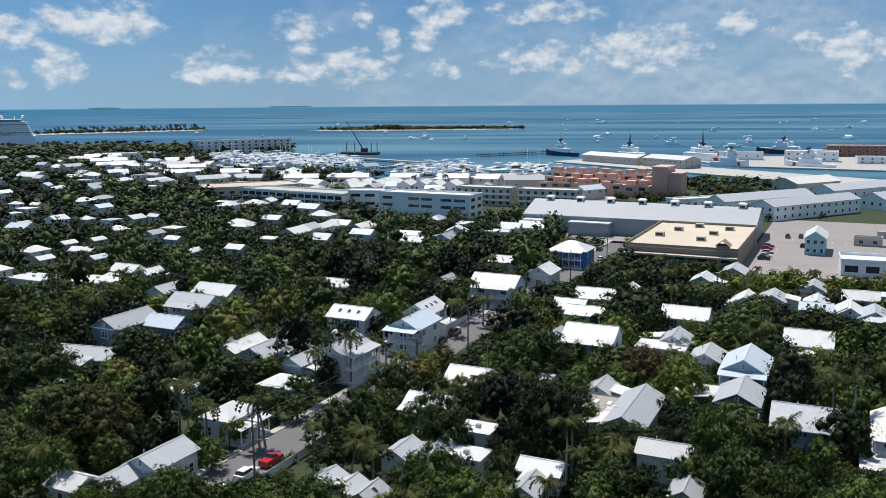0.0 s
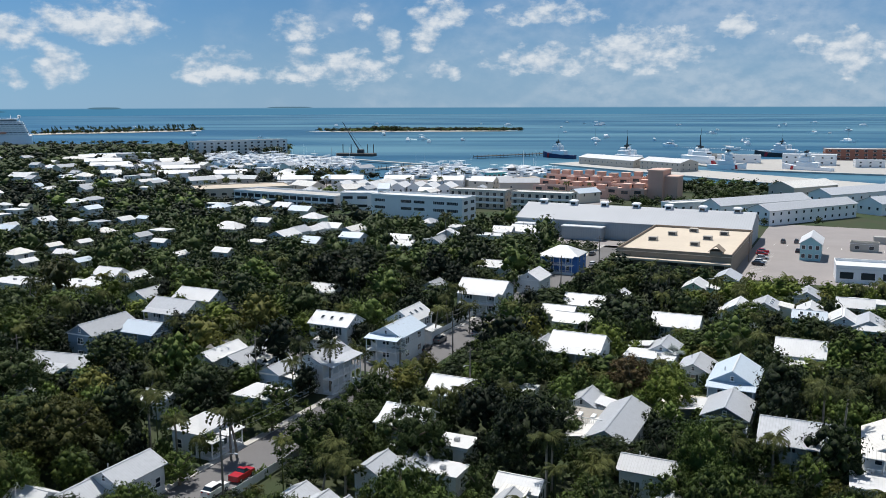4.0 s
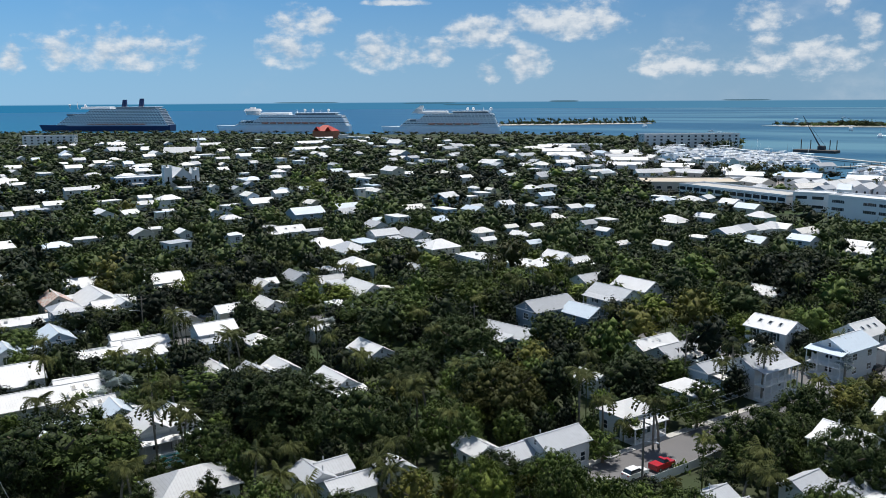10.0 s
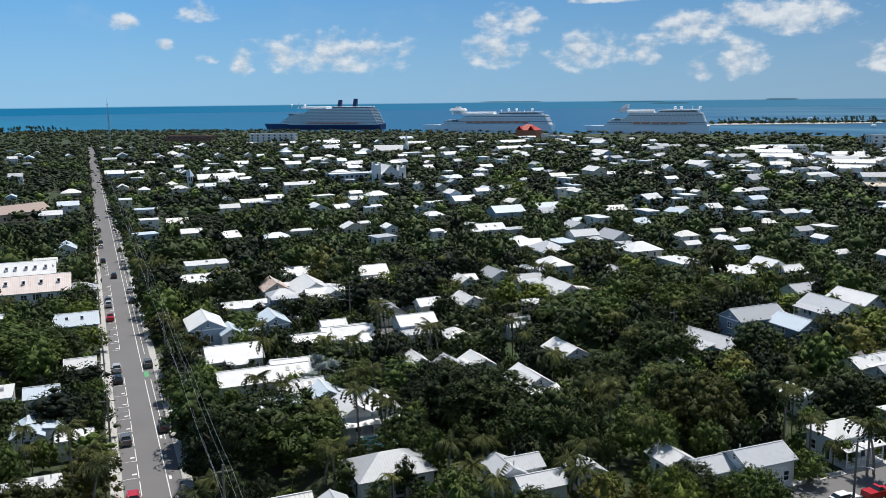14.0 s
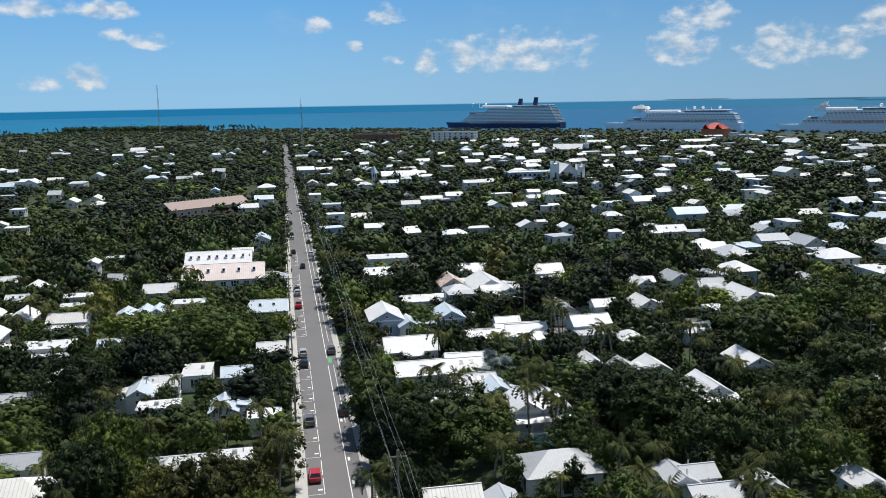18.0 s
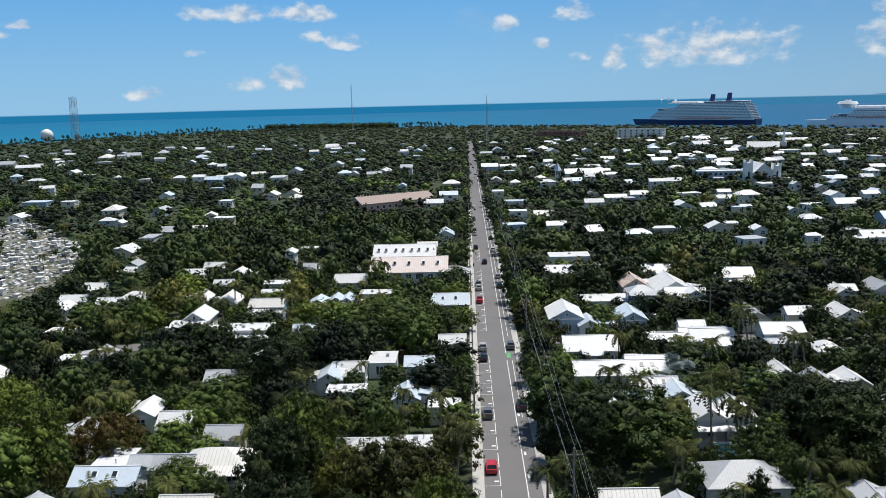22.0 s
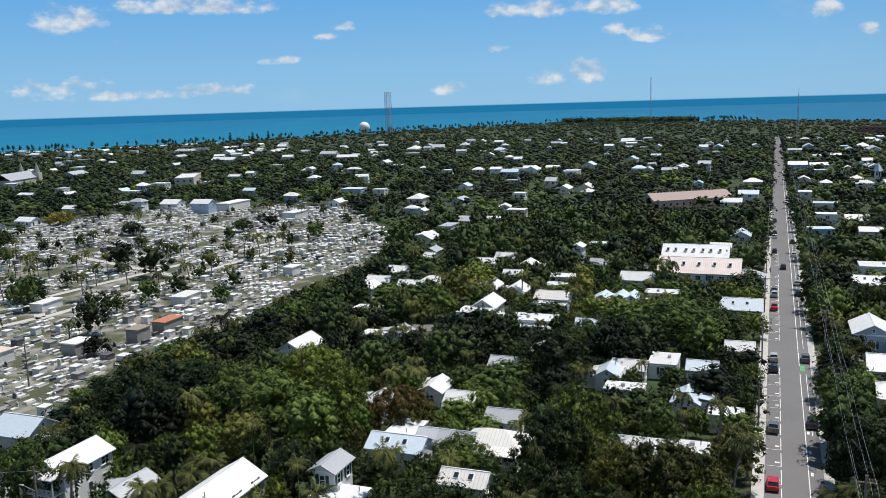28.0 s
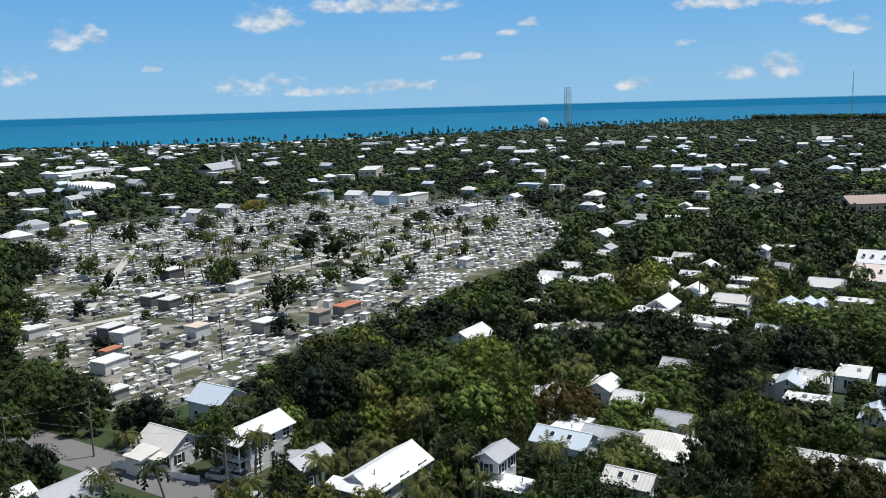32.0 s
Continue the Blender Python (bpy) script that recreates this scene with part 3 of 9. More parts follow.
def house(x, y, turn, L, W, eave, style, wall, roof, porch=""):
    """A timber house of the old town on its lot; its ridge runs along its own x."""
    global count
    count += 1
    rng = random.Random(count * 7 + 1)
    bare = SHOWN if L > 6.5 else 1.5
    if L < 9 and math.hypot(x, y) > 125:
        L, W = L * 1.2, W * 1.2
    rise = W / 2 * rng.uniform(0.5, 0.62) if style == "gable" else (W / 2 * 0.5 if style == "hip" else 0)
    storeys = 2 if eave > 5 else 1
    lead = f"{'two-storey' if storeys == 2 else 'low'} {WALLWORDS[wall]} timber house with {dict(gable='gabled', hip='hipped', flat='flat')[style]} {ROOFWORDS[roof]}"+ (", porch" if porch else "")
    root = thing("house", at(x, y, 0, turn), lead, "house", "houses of the old town")
    FOOTPRINTS.append((x, y, L / 2, W / 2, turn, eave * bare))
    b = Build()
    b.box(-L / 2, L / 2, -W / 2, W / 2, 0, eave)
    if style == "gable":
        for s in (-1, 1):
            e = s * L / 2
            v = [(e, -W / 2, eave - 0.01), (e, W / 2, eave - 0.01), (e, 0, eave + rise - 0.02), (e - s * 0.2, -W / 2, eave - 0.01), (e - s * 0.2, W / 2, eave - 0.01), (e - s * 0.2, 0, eave + rise - 0.02)]
            b.add(v, [(0, 1, 2), (3, 5, 4), (0, 2, 5, 3), (1, 4, 5, 2)])
    b.box(-L / 2 - 0.06, L / 2 + 0.06, -W / 2 - 0.06, W / 2 + 0.06, eave - 0.34, eave - 0.02, 1)      # frieze board
    part("wall", b.mesh("wall", WALLS[wall], TRIM), root)
    if style == "gable":
        part("roof", gable_roof(L, W, eave, rise).mesh("roof", ROOFS[roof]), root)
        part("ridge_cap", box_mesh("ridge_cap", -L / 2 - 0.45, L / 2 + 0.45, -0.13, 0.13, eave + rise + 0.13, eave + rise + 0.2, ROOFS["grey" if roof == "grey" else "bright"]), root)
        for s in (-1, 1):
            if rise > 1.3:
                part("window", ATTIC, root, pose(s * L / 2, 0, eave + rise * 0.4, 0, 0, 90 * s))
    elif style == "hip":
        part("roof", hip_roof(L, W, eave, rise).mesh("roof", ROOFS[roof]), root)
    else:
        rb = Build().box(-L / 2 - 0.2, L / 2 + 0.2, -W / 2 - 0.2, W / 2 + 0.2, eave, eave + 0.22)
        part("roof", rb.mesh("roof", ROOFS[roof]), root)
        cb = Build().chamfer(-0.4, 0.4, -0.35, 0.35, 0, 0.6, 0.08)
        part("air_conditioner", cb.mesh("air_conditioner", METAL), root, pose(L * rng.uniform(-0.3, 0.3), W * rng.uniform(-0.2, 0.2), eave + 0.22))
    if style == "gable" and rng.random() < 0.16:
        n = rng.choice((1, 2, 2, 3))
        tilt = math.degrees(math.atan2(rise, W / 2))
        for s in range(n):
            side = -1 if rng.random() < 0.5 or n > 1 else 1
            part("skylight", SKYLIGHT, root, pose((s - (n - 1) / 2) * L / (n + 1), side * W * 0.24, eave + rise * 0.52 + 0.14, -side * tilt))
    if rng.random() < 0.35:
        vb = Build().tube((0, 0, -0.5), (0, 0, 0.7), 0.09, 0.09, 6).tube((0, 0, 0.7), (0, 0, 0.85), 0.16, 0.05, 6)
        part("vent_pipe", vb.mesh("vent_pipe", METAL), root, pose(L * rng.uniform(-0.35, 0.35), W * 0.2, eave + rise * 0.6 + 0.1))
    if style == "gable" and L > 6 and rng.random() < 0.75:
        wl, ww, we = rng.uniform(0.35, 0.6) * L, rng.uniform(3.0, 4.6), min(eave, 3.1)
        sd, px = rng.choice((-1, 1)), rng.uniform(-0.22, 0.22) * L
        wb = Build().box(px - wl / 2, px + wl / 2, sd * W / 2, sd * (W / 2 + ww), 0, we)
        part("annex", wb.mesh("annex", WALLS[wall]), root)
        hi, lo = we + 0.75, we + 0.05
        v = [(px - wl / 2 - 0.3, sd * (W / 2 - 0.1), hi), (px + wl / 2 + 0.3, sd * (W / 2 - 0.1), hi), (px + wl / 2 + 0.3, sd * (W / 2 + ww + 0.35), lo), (px - wl / 2 - 0.3, sd * (W / 2 + ww + 0.35), lo)]
        v = v + [(q[0], q[1], q[2] + 0.13) for q in v]
        part("annex_roof", mesh("annex_roof", v, BOXF if sd > 0 else [q[::-1] for q in BOXF], (ROOFS[rng.choice((roof, roof, "bright", "ribbed"))],)), root)
    win = (WINDOWS[0], PLAIN_WINDOW, WINDOWS[1])[int(rng.random() * 3)]
    near = math.hypot(x, y) < 175
    for level in range(storeys):
        zc = 1.9 + 2.9 * level
        for turn_w, half, span in ((0, W / 2, L), (180, W / 2, L), (90, L / 2, W), (-90, L / 2, W)):
            out = pose(0, 0, 0, 0, 0, turn + turn_w) @ Vector((0, -1, 0))
            if out.x * x + out.y * y > 0.12 * math.hypot(x, y):
                continue                                   # sides turned away from the camera get no windows
            n = min(3, max(1, int(span / 2.9))) if near else min(2, max(1, int(span / 5)))
            for k in range(n):
                off = (k - (n - 1) / 2) * span / n
                m = pose(0, 0, zc, 0, 0, turn_w) @ pose(off, -half, 0)
                if level == 0 and k == n // 2 and near and storeys * span > 5:
                    part("door", DOOR, root, pose(0, 0, 0.35, 0, 0, turn_w) @ pose(off, -half, 0))
                else:
                    part("window", win, root, m)
    if porch:
        d = 2.3
        span, half, tw = (L, W / 2, {"s": 0, "n": 180}[porch]) if porch in "sn" else (W, L / 2, {"e": 90, "w": -90}[porch])
        span = min(span, 11)
        top = 2.95 if storeys == 1 else 5.75
        side = pose(0, 0, 0, 0, 0, tw)
        v = [(-span / 2 - 0.3, -half - d - 0.3, top), (span / 2 + 0.3, -half - d - 0.3, top), (span / 2 + 0.3, -half + 0.02, top + 0.55), (-span / 2 - 0.3, -half + 0.02, top + 0.55)]
        v += [(p[0], p[1], p[2] + 0.12) for p in v]
        part("porch_roof", mesh("porch_roof", v, BOXF, (ROOFS[roof],)), root, side)
        fl = Build().box(-span / 2, span / 2, -half - d, -half, 0, 0.45)
        if storeys == 2:
            fl.box(-span / 2, span / 2, -half - d, -half, 3.0, 3.18)
        part("porch_floor", fl.mesh("porch_floor", TRIM), root, side)
        n = max(3, int(span / 2.2) + 1)
        h = 2.6 if storeys == 1 else 5.4
        for k in range(n):
            part("post", POSTS[h], root, side @ pose((k / (n - 1) - 0.5) * (span - 0.3), -half - d + 0.12, 0.4))
        for level in range(storeys):
            z = 0.5 + 2.7 * level
            r = Build().box(-span / 2, span / 2, -half - d + 0.06, -half - d + 0.13, z + 0.85, z + 0.93).box(-span / 2, span / 2, -half - d + 0.06, -half - d + 0.13, z + 0.12, z + 0.18)
            k = -span / 2
            while k < span / 2:
                r.box(k, k + 0.05, -half - d + 0.07, -half - d + 0.12, z + 0.15, z + 0.88)
                k += 0.24
            part("railing", r.mesh("railing", TRIM), root, side)
    return root




def far_house(x, y, turn, L, W, eave):
    """A house seen from far off: walls, roof, a few windows."""
    global count
    count += 1
    rng = random.Random(count)
    style = rng.choice(("gable", "gable", "gable", "hip", "flat"))
    roof = rng.choice(("bright", "bright", "bright", "grey", "pale", "ribbed"))
    wall = rng.choice(("white", "white", "white", "cream", "blue"))
    rise = W / 2 * 0.5
    root = thing("house", at(x, y, 0, turn), f"small {WALLWORDS[wall]} house with {ROOFWORDS[roof]} among trees", "house", "houses farther off")
    FOOTPRINTS.append((x, y, L / 2, W / 2, turn, eave * 0.8))
    b = Build().box(-L / 2, L / 2, -W / 2, W / 2, 0, eave)
    if style == "gable":
        for s in (-1, 1):
            e = s * L / 2
            b.add([(e, -W / 2, eave), (e, W / 2, eave), (e, 0, eave + rise - 0.02)], [(0, 1, 2)])
        r = gable_roof(L, W, eave, rise)
    elif style == "hip":
        r = hip_roof(L, W, eave, rise)
    else:
        r = Build().box(-L / 2 - 0.2, L / 2 + 0.2, -W / 2 - 0.2, W / 2 + 0.2, eave, eave + 0.25)
    part("wall", b.mesh("wall", WALLS[wall]), root)
    part("roof", r.mesh("roof", ROOFS[roof]), root)
    for tw, half in ((0, W / 2), (90, L / 2)):
        part("window", WINDOWS[1], root, pose(0, 0, eave - 1.2, 0, 0, tw) @ pose(0.6, -half, 0))
    return root


# ---- sea, land, streets ----
def sheet(name, outline, z0, z1, m, label="", category="", kind="structure"):
    """A level slab of ground with the given outline in street-grid metres."""
    bm = bmesh.new()
    f = bm.faces.new([bm.verts.new((x, y, z1)) for x, y in outline])
    bm.normal_update()
    if f.normal.z < 0:
        f.normal_flip()
    r = bmesh.ops.extrude_face_region(bm, geom=[f])
    low = [v for v in r["geom"] if isinstance(v, bmesh.types.BMVert)]
    for v in low:
        v.co.z = z0
    bmesh.ops.recalc_face_normals(bm, faces=bm.faces)
    bmesh.ops.triangulate(bm, faces=bm.faces)
    me = bpy.data.meshes.new(name)
    bm.to_mesh(me)
    bm.free()
    me.materials.append(m)
    ob = new(name, me)
    ob.matrix_world = GRID
    return tagged(ob, label, category, kind=kind)


def sea_material():
    m = bpy.data.materials.new("sea_water")
    m.use_nodes = True
    nt = m.node_tree
    b = nt.nodes["Principled BSDF"]
    b.inputs["Roughness"].default_value, b.inputs["Specular IOR Level"].default_value = 0.5, 0.10
    geo = nt.nodes.new("ShaderNodeNewGeometry")
    mp = nt.nodes.new("ShaderNodeMapping")
    mp.inputs["Rotation"].default_value, mp.inputs["Scale"].default_value = (0, 0, radians(-8)), (0.0007, 0.0034, 1)
    nt.links.new(geo.outputs["Position"], mp.inputs[0])
    n1 = nt.nodes.new("ShaderNodeTexNoise")
    n1.inputs["Scale"].default_value, n1.inputs["Detail"].default_value = 1.6, 6
    nt.links.new(mp.outputs[0], n1.inputs["Vector"])
    ramp = nt.nodes.new("ShaderNodeMapRange")
    ramp.inputs["From Min"].default_value, ramp.inputs["From Max"].default_value = 0.42, 0.62
    nt.links.new(n1.outputs[0], ramp.inputs["Value"])
    deep = nt.nodes.new("ShaderNodeMix")
    deep.data_type = "RGBA"
    deep.inputs[6].default_value, deep.inputs[7].default_value = (0.016, 0.088, 0.165, 1), (0.085, 0.200, 0.265, 1)
    nt.links.new(ramp.outputs[0], deep.inputs[0])
    # the reef side of the island is clear: turquoise near, blue farther out, ramped by bearing and distance to fit the
    # camera's view
    sp = nt.nodes.new("ShaderNodeSeparateXYZ")
    nt.links.new(geo.outputs["Position"], sp.inputs[0])
    west = nt.nodes.new("ShaderNodeMath")
    west.operation = "MULTIPLY"
    west.inputs[1].default_value = -1.0
    nt.links.new(sp.outputs[0], west.inputs[0])
    bearing = nt.nodes.new("ShaderNodeMath")
    bearing.operation = "ARCTAN2"
    nt.links.new(west.outputs[0], bearing.inputs[0])
    nt.links.new(sp.outputs[1], bearing.inputs[1])
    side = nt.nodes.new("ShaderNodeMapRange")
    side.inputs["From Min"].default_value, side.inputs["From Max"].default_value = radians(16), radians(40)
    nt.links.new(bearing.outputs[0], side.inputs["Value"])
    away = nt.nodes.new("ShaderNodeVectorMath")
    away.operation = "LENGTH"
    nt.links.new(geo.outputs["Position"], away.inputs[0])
    near_ramp = nt.nodes.new("ShaderNodeMapRange")
    near_ramp.inputs["From Min"].default_value, near_ramp.inputs["From Max"].default_value = 4700.0, 1500.0
    nt.links.new(away.outputs["Value"], near_ramp.inputs["Value"])
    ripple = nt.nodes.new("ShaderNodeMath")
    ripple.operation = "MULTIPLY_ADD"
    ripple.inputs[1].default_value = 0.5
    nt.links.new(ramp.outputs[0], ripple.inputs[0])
    nt.links.new(near_ramp.outputs[0], ripple.inputs[2])
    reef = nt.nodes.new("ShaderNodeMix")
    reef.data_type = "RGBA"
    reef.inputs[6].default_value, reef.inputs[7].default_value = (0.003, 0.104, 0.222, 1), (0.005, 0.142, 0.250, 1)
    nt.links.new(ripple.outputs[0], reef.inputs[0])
    mix = nt.nodes.new("ShaderNodeMix")
    mix.data_type = "RGBA"
    nt.links.new(side.outputs[0], mix.inputs[0])
    nt.links.new(deep.outputs[2], mix.inputs[6])
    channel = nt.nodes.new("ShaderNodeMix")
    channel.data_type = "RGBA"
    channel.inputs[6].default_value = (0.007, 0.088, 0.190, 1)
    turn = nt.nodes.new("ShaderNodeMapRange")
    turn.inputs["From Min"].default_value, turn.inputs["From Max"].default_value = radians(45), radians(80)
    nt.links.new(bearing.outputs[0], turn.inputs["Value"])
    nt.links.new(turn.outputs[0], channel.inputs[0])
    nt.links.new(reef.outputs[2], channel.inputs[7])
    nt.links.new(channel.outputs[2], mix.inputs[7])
    nt.links.new(mix.outputs[2], b.inputs["Base Color"])
    n2 = nt.nodes.new("ShaderNodeTexNoise")
    n2.inputs["Scale"].default_value, n2.inputs["Detail"].default_value = 0.25, 5
    nt.links.new(geo.outputs["Position"], n2.inputs["Vector"])
    bp = nt.nodes.new("ShaderNodeBump")
    bp.inputs["Strength"].default_value, bp.inputs["Distance"].default_value = 0.25, 0.4
    nt.links.new(n2.outputs[0], bp.inputs["Height"])
    nt.links.new(bp.outputs[0], b.inputs["Normal"])
    return m


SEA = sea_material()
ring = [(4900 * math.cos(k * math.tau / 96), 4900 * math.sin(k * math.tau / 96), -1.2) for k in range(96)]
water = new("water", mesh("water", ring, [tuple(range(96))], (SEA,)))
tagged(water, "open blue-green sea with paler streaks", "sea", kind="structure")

SHORE = [(400, 560), (40, 640), (-44, 645), (-112, 645), (-184, 640), (-204, 615), (-236, 595), (-304, 598), (-343, 565), (-384, 566), (-441, 584), (-511, 611),
         (-564, 653), (-660, 745), (-590, 826), (-640, 900), (-720, 950), (-930, 980), (-1090, 900), (-1200, 770), (-1440, 590), (-1713, 339), (-1817, 191), (-1904, 62),
         (-1979, -55), (-2019, -158), (-2098, -484), (-1920, -637), (-1736, -741), (-1537, -825), (-1284, -923), (-1109, -1037), (-1000, -1180), (-880, -1300), (-800, -1700), (-700, -2600), (1500, -2600), (1500, 560)]
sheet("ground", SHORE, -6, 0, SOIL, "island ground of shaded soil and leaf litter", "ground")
sheet("beach", [(-1300, -905), (-1109, -1030), (-1000, -1170), (-880, -1290), (-860, -1420), (-905, -1420), (-940, -1310), (-1040, -1200), (-1150, -1070), (-1330, -960)], -4, -0.3, SAND, "narrow pale sand beach along the shore", "beach")
sheet("navy_mole", [(-268, 795), (-20, 640), (60, 640), (10, 690), (-245, 842)], -6, 0.2, CONCRETE, "long concrete naval quay with pale deck", "quay")
sheet("navy_yard", [(-150, 850), (-95, 790), (120, 770), (300, 640), (400, 700), (400, 1160), (20, 1150), (-50, 960), (-140, 910)], -6, 0.1, CONCRETE, "broad concrete navy yard by the water", "quay")
sheet("harbour_apron", [(-130, 470), (-130, 560), (-204, 604), (-236, 585), (-304, 589), (-343, 556), (-384, 556), (-441, 574), (-511, 600), (-562, 642), (-652, 738), (-700, 700), (-610, 560), (-430, 478), (-330, 452)], -4, 0.03, PAVING, "pale paved harbour front", "quay")
sheet("fish_quay", [(-236, 590), (-204, 610), (-236, 660), (-268, 640)], -5, 0.5, DECK, "timber quay of the charter boats", "quay")
sheet("wooded_island", [(-1050, 1530), (-960, 1540), (-830, 1610), (-700, 1690), (-640, 1735), (-700, 1765), (-850, 1700), (-990, 1620)], -6, -0.4, SAND, "low island ringed with pale sand", "island")
sheet("resort_island", [(-1480, 1180), (-1440, 1190), (-1360, 1350), (-1300, 1500), (-1330, 1530), (-1440, 1420), (-1500, 1280)], -6, -0.3, SAND, "low sandy resort island", "island")

MAIN_Y, SIDE_X = 5.55, -87.5
ROADS = []           # x0, x1, y0, y1 in the grid


def road(name, x0, x1, y0, y1, m=None, z=0.05, label="worn grey asphalt street"):
    ROADS.append((x0, x1, y0, y1))
    ob = new(name, mesh(name, [(x0, y0, 0), (x1, y0, 0), (x1, y1, 0), (x0, y1, 0)], [(0, 1, 2, 3)], (m or ASPHALT,)))
    ob.matrix_world = at(0, 0, z)
    return tagged(ob, label, "road", kind="structure")


def kerbed_walk(x0, x1, y0, y1):
    ROADS.append((x0, x1, y0, y1))
    ob = new("pavement", box_mesh("pavement", x0, x1, y0, y1, 0, 0.17, CONCRETE))
    ob.matrix_world = GRID
    tagged(ob, "pale concrete pavement with raised kerb", "pavement", kind="structure")


road("road_main", -1250, -60, MAIN_Y - 4.35, MAIN_Y + 4.35)
kerbed_walk(-460, -70, MAIN_Y - 6.2, MAIN_Y - 4.35)
kerbed_walk(-460, -70, MAIN_Y + 4.35, MAIN_Y + 5.8)
road("road_side", SIDE_X - 4.2, SIDE_X + 4.2, 80, 345, z=0.055, label="narrow concrete-grey street between gardens")
kerbed_walk(SIDE_X - 5.6, SIDE_X - 4.2, 90, 345)
road("road_cross_north", -230, SIDE_X - 4.2, 158, 165, z=0.05)
road("road_cross_west", -205, -199, -90, MAIN_Y - 4.35, z=0.05)
road("road_cross_west_two", -205, -199, MAIN_Y + 4.35, 150, z=0.05)
road("road_cross_mid", -303, -296, -80, 160, z=0.06)
road("road_cemetery", -83, -75, -175, -84, z=0.05, label="pale asphalt lane beside the cemetery")
road("parking_lot", -37, 60, 296, 440, PAVING, 0.06, "pinkish concrete car park with parked cars")
road("store_apron", -140, -37, 340, 358, PAVING, 0.055, "pale concrete service yard")
road("quay_apron", -330, -130, 452, 500, PAVING, 0.05, "pale paved lot near the harbour")

# road markings: a long edge line, parking bays and dashes, each strip its own piece
marks = thing("road_markings", at(0, 0, 0.06), "white painted lane lines and parking bays", "road markings", kind="structure")


def mark(x0, x1, y0, y1, m=LINE, z=0.0):
    part("line", box_mesh("line", x0, x1, y0, y1, z, z + 0.008, m), marks)


mark(-700, -192, MAIN_Y + 2.1, MAIN_Y + 2.24)
mark(-186, -70, MAIN_Y + 2.1, MAIN_Y + 2.24)
mark(-700, -206, MAIN_Y + 3.3, MAIN_Y + 3.4)
mark(-186, -150, MAIN_Y + 3.3, MAIN_Y + 3.4)
for k in range(34):
    x0 = -100 - 7.0 * k
    if -206 < x0 < -190 or -306 < x0 < -292:
        continue
    mark(x0 - 5.6, x0, MAIN_Y - 1.92, MAIN_Y - 1.8)
    mark(x0 - 0.1, x0, MAIN_Y - 4.2, MAIN_Y - 1.8)
    mark(x0 - 1.9, x0 - 1.4, MAIN_Y - 2.8, MAIN_Y - 2.1)
mark(-192, -188, MAIN_Y + 2.3, MAIN_Y + 3.2, GREENPAINT)
for k in range(4):
    mark(-152 + 9 * k, -150.6 + 9 * k, MAIN_Y + 2.5, MAIN_Y + 2.9)
for k in range(14):
    mark(-30 + 5.0 * k, -29.85 + 5.0 * k, 372, 377)
    mark(-33, -28, 312 + 3 * k, 312.15 + 3 * k)

# lawns and yards
road("lawn_navy", 30, 140, 455, 520, LAWN, 0.04, "clipped green lawn between sheds")
road("yard_sand", -33, -20, 154, 172, SAND, 0.04, "bare pale sandy yard")

# ---- houses ----
house(-106.5, 27.8, 0, 5.8, 4.0, 3.3, "gable", "white", "grey", "")
house(-61.1, 94.0, 90, 4.8, 4.0, 3.3, "gable", "white", "grey", "")
house(-109.2, 20.9, 90, 7.6, 5.1, 3.3, "gable", "white", "ribbed", "")
house(-41.9, 105.7, 90, 5.8, 4.0, 3.3, "gable", "white", "grey", "")
house(-64.9, 94.7, 90, 4.8, 4.0, 3.3, "gable", "white", "grey", "")
house(-100.8, 55.9, 90, 6.8, 4.5, 4.4, "gable", "white", "grey", "")
house(-21.4, 113.5, 90, 5.8, 4.0, 3.3, "gable", "white", "grey", "")
house(-69.3, 95.8, 90, 4.8, 4.0, 3.3, "gable", "white", "grey", "")
house(-69.0, -90.1, 90, 5.9, 4.0, 3.3, "gable", "white", "bright", "")
house(-99.2, -56.9, 90, 7.6, 4.9, 3.3, "flat", "white", "bright", "")
house(-107.0, -40.1, 90, 6.8, 4.5, 4.4, "gable", "white", "ribbed", "")
house(-106.8, 53.4, 0, 5.8, 4.0, 4.4, "gable", "white", "grey", "")
house(-42.2, 112.7, 0, 6.2, 4.2, 3.3, "gable", "white", "bright", "")
house(-107.2, 56.6, 90, 4.8, 4.0, 4.4, "gable", "white", "grey", "")
house(-90.5, -72.5, 0, 14.0, 7.4, 5.2, "gable", "white", "bright", "e")
house(-104.1, 65.7, 0, 4.8, 4.0, 3.3, "gable", "white", "grey", "")
house(-62.9, 107.4, 90, 6.0, 4.1, 4.4, "gable", "white", "grey", "")
house(-102.3, -60.0, 0, 5.8, 4.0, 6.2, "gable", "white", "grey", "")
house(-54.3, 112.8, 0, 4.8, 4.0, 3.3, "flat", "white", "bright", "")
house(-59.0, 110.9, 90, 5.8, 4.0, 3.3, "gable", "white", "grey", "")
house(-97.2, 82.6, 90, 4.8, 4.0, 3.3, "gable", "white", "grey", "")
house(-116.6, 38.8, 90, 11.4, 8.4, 3.5, "hip", "white", "grey", "")

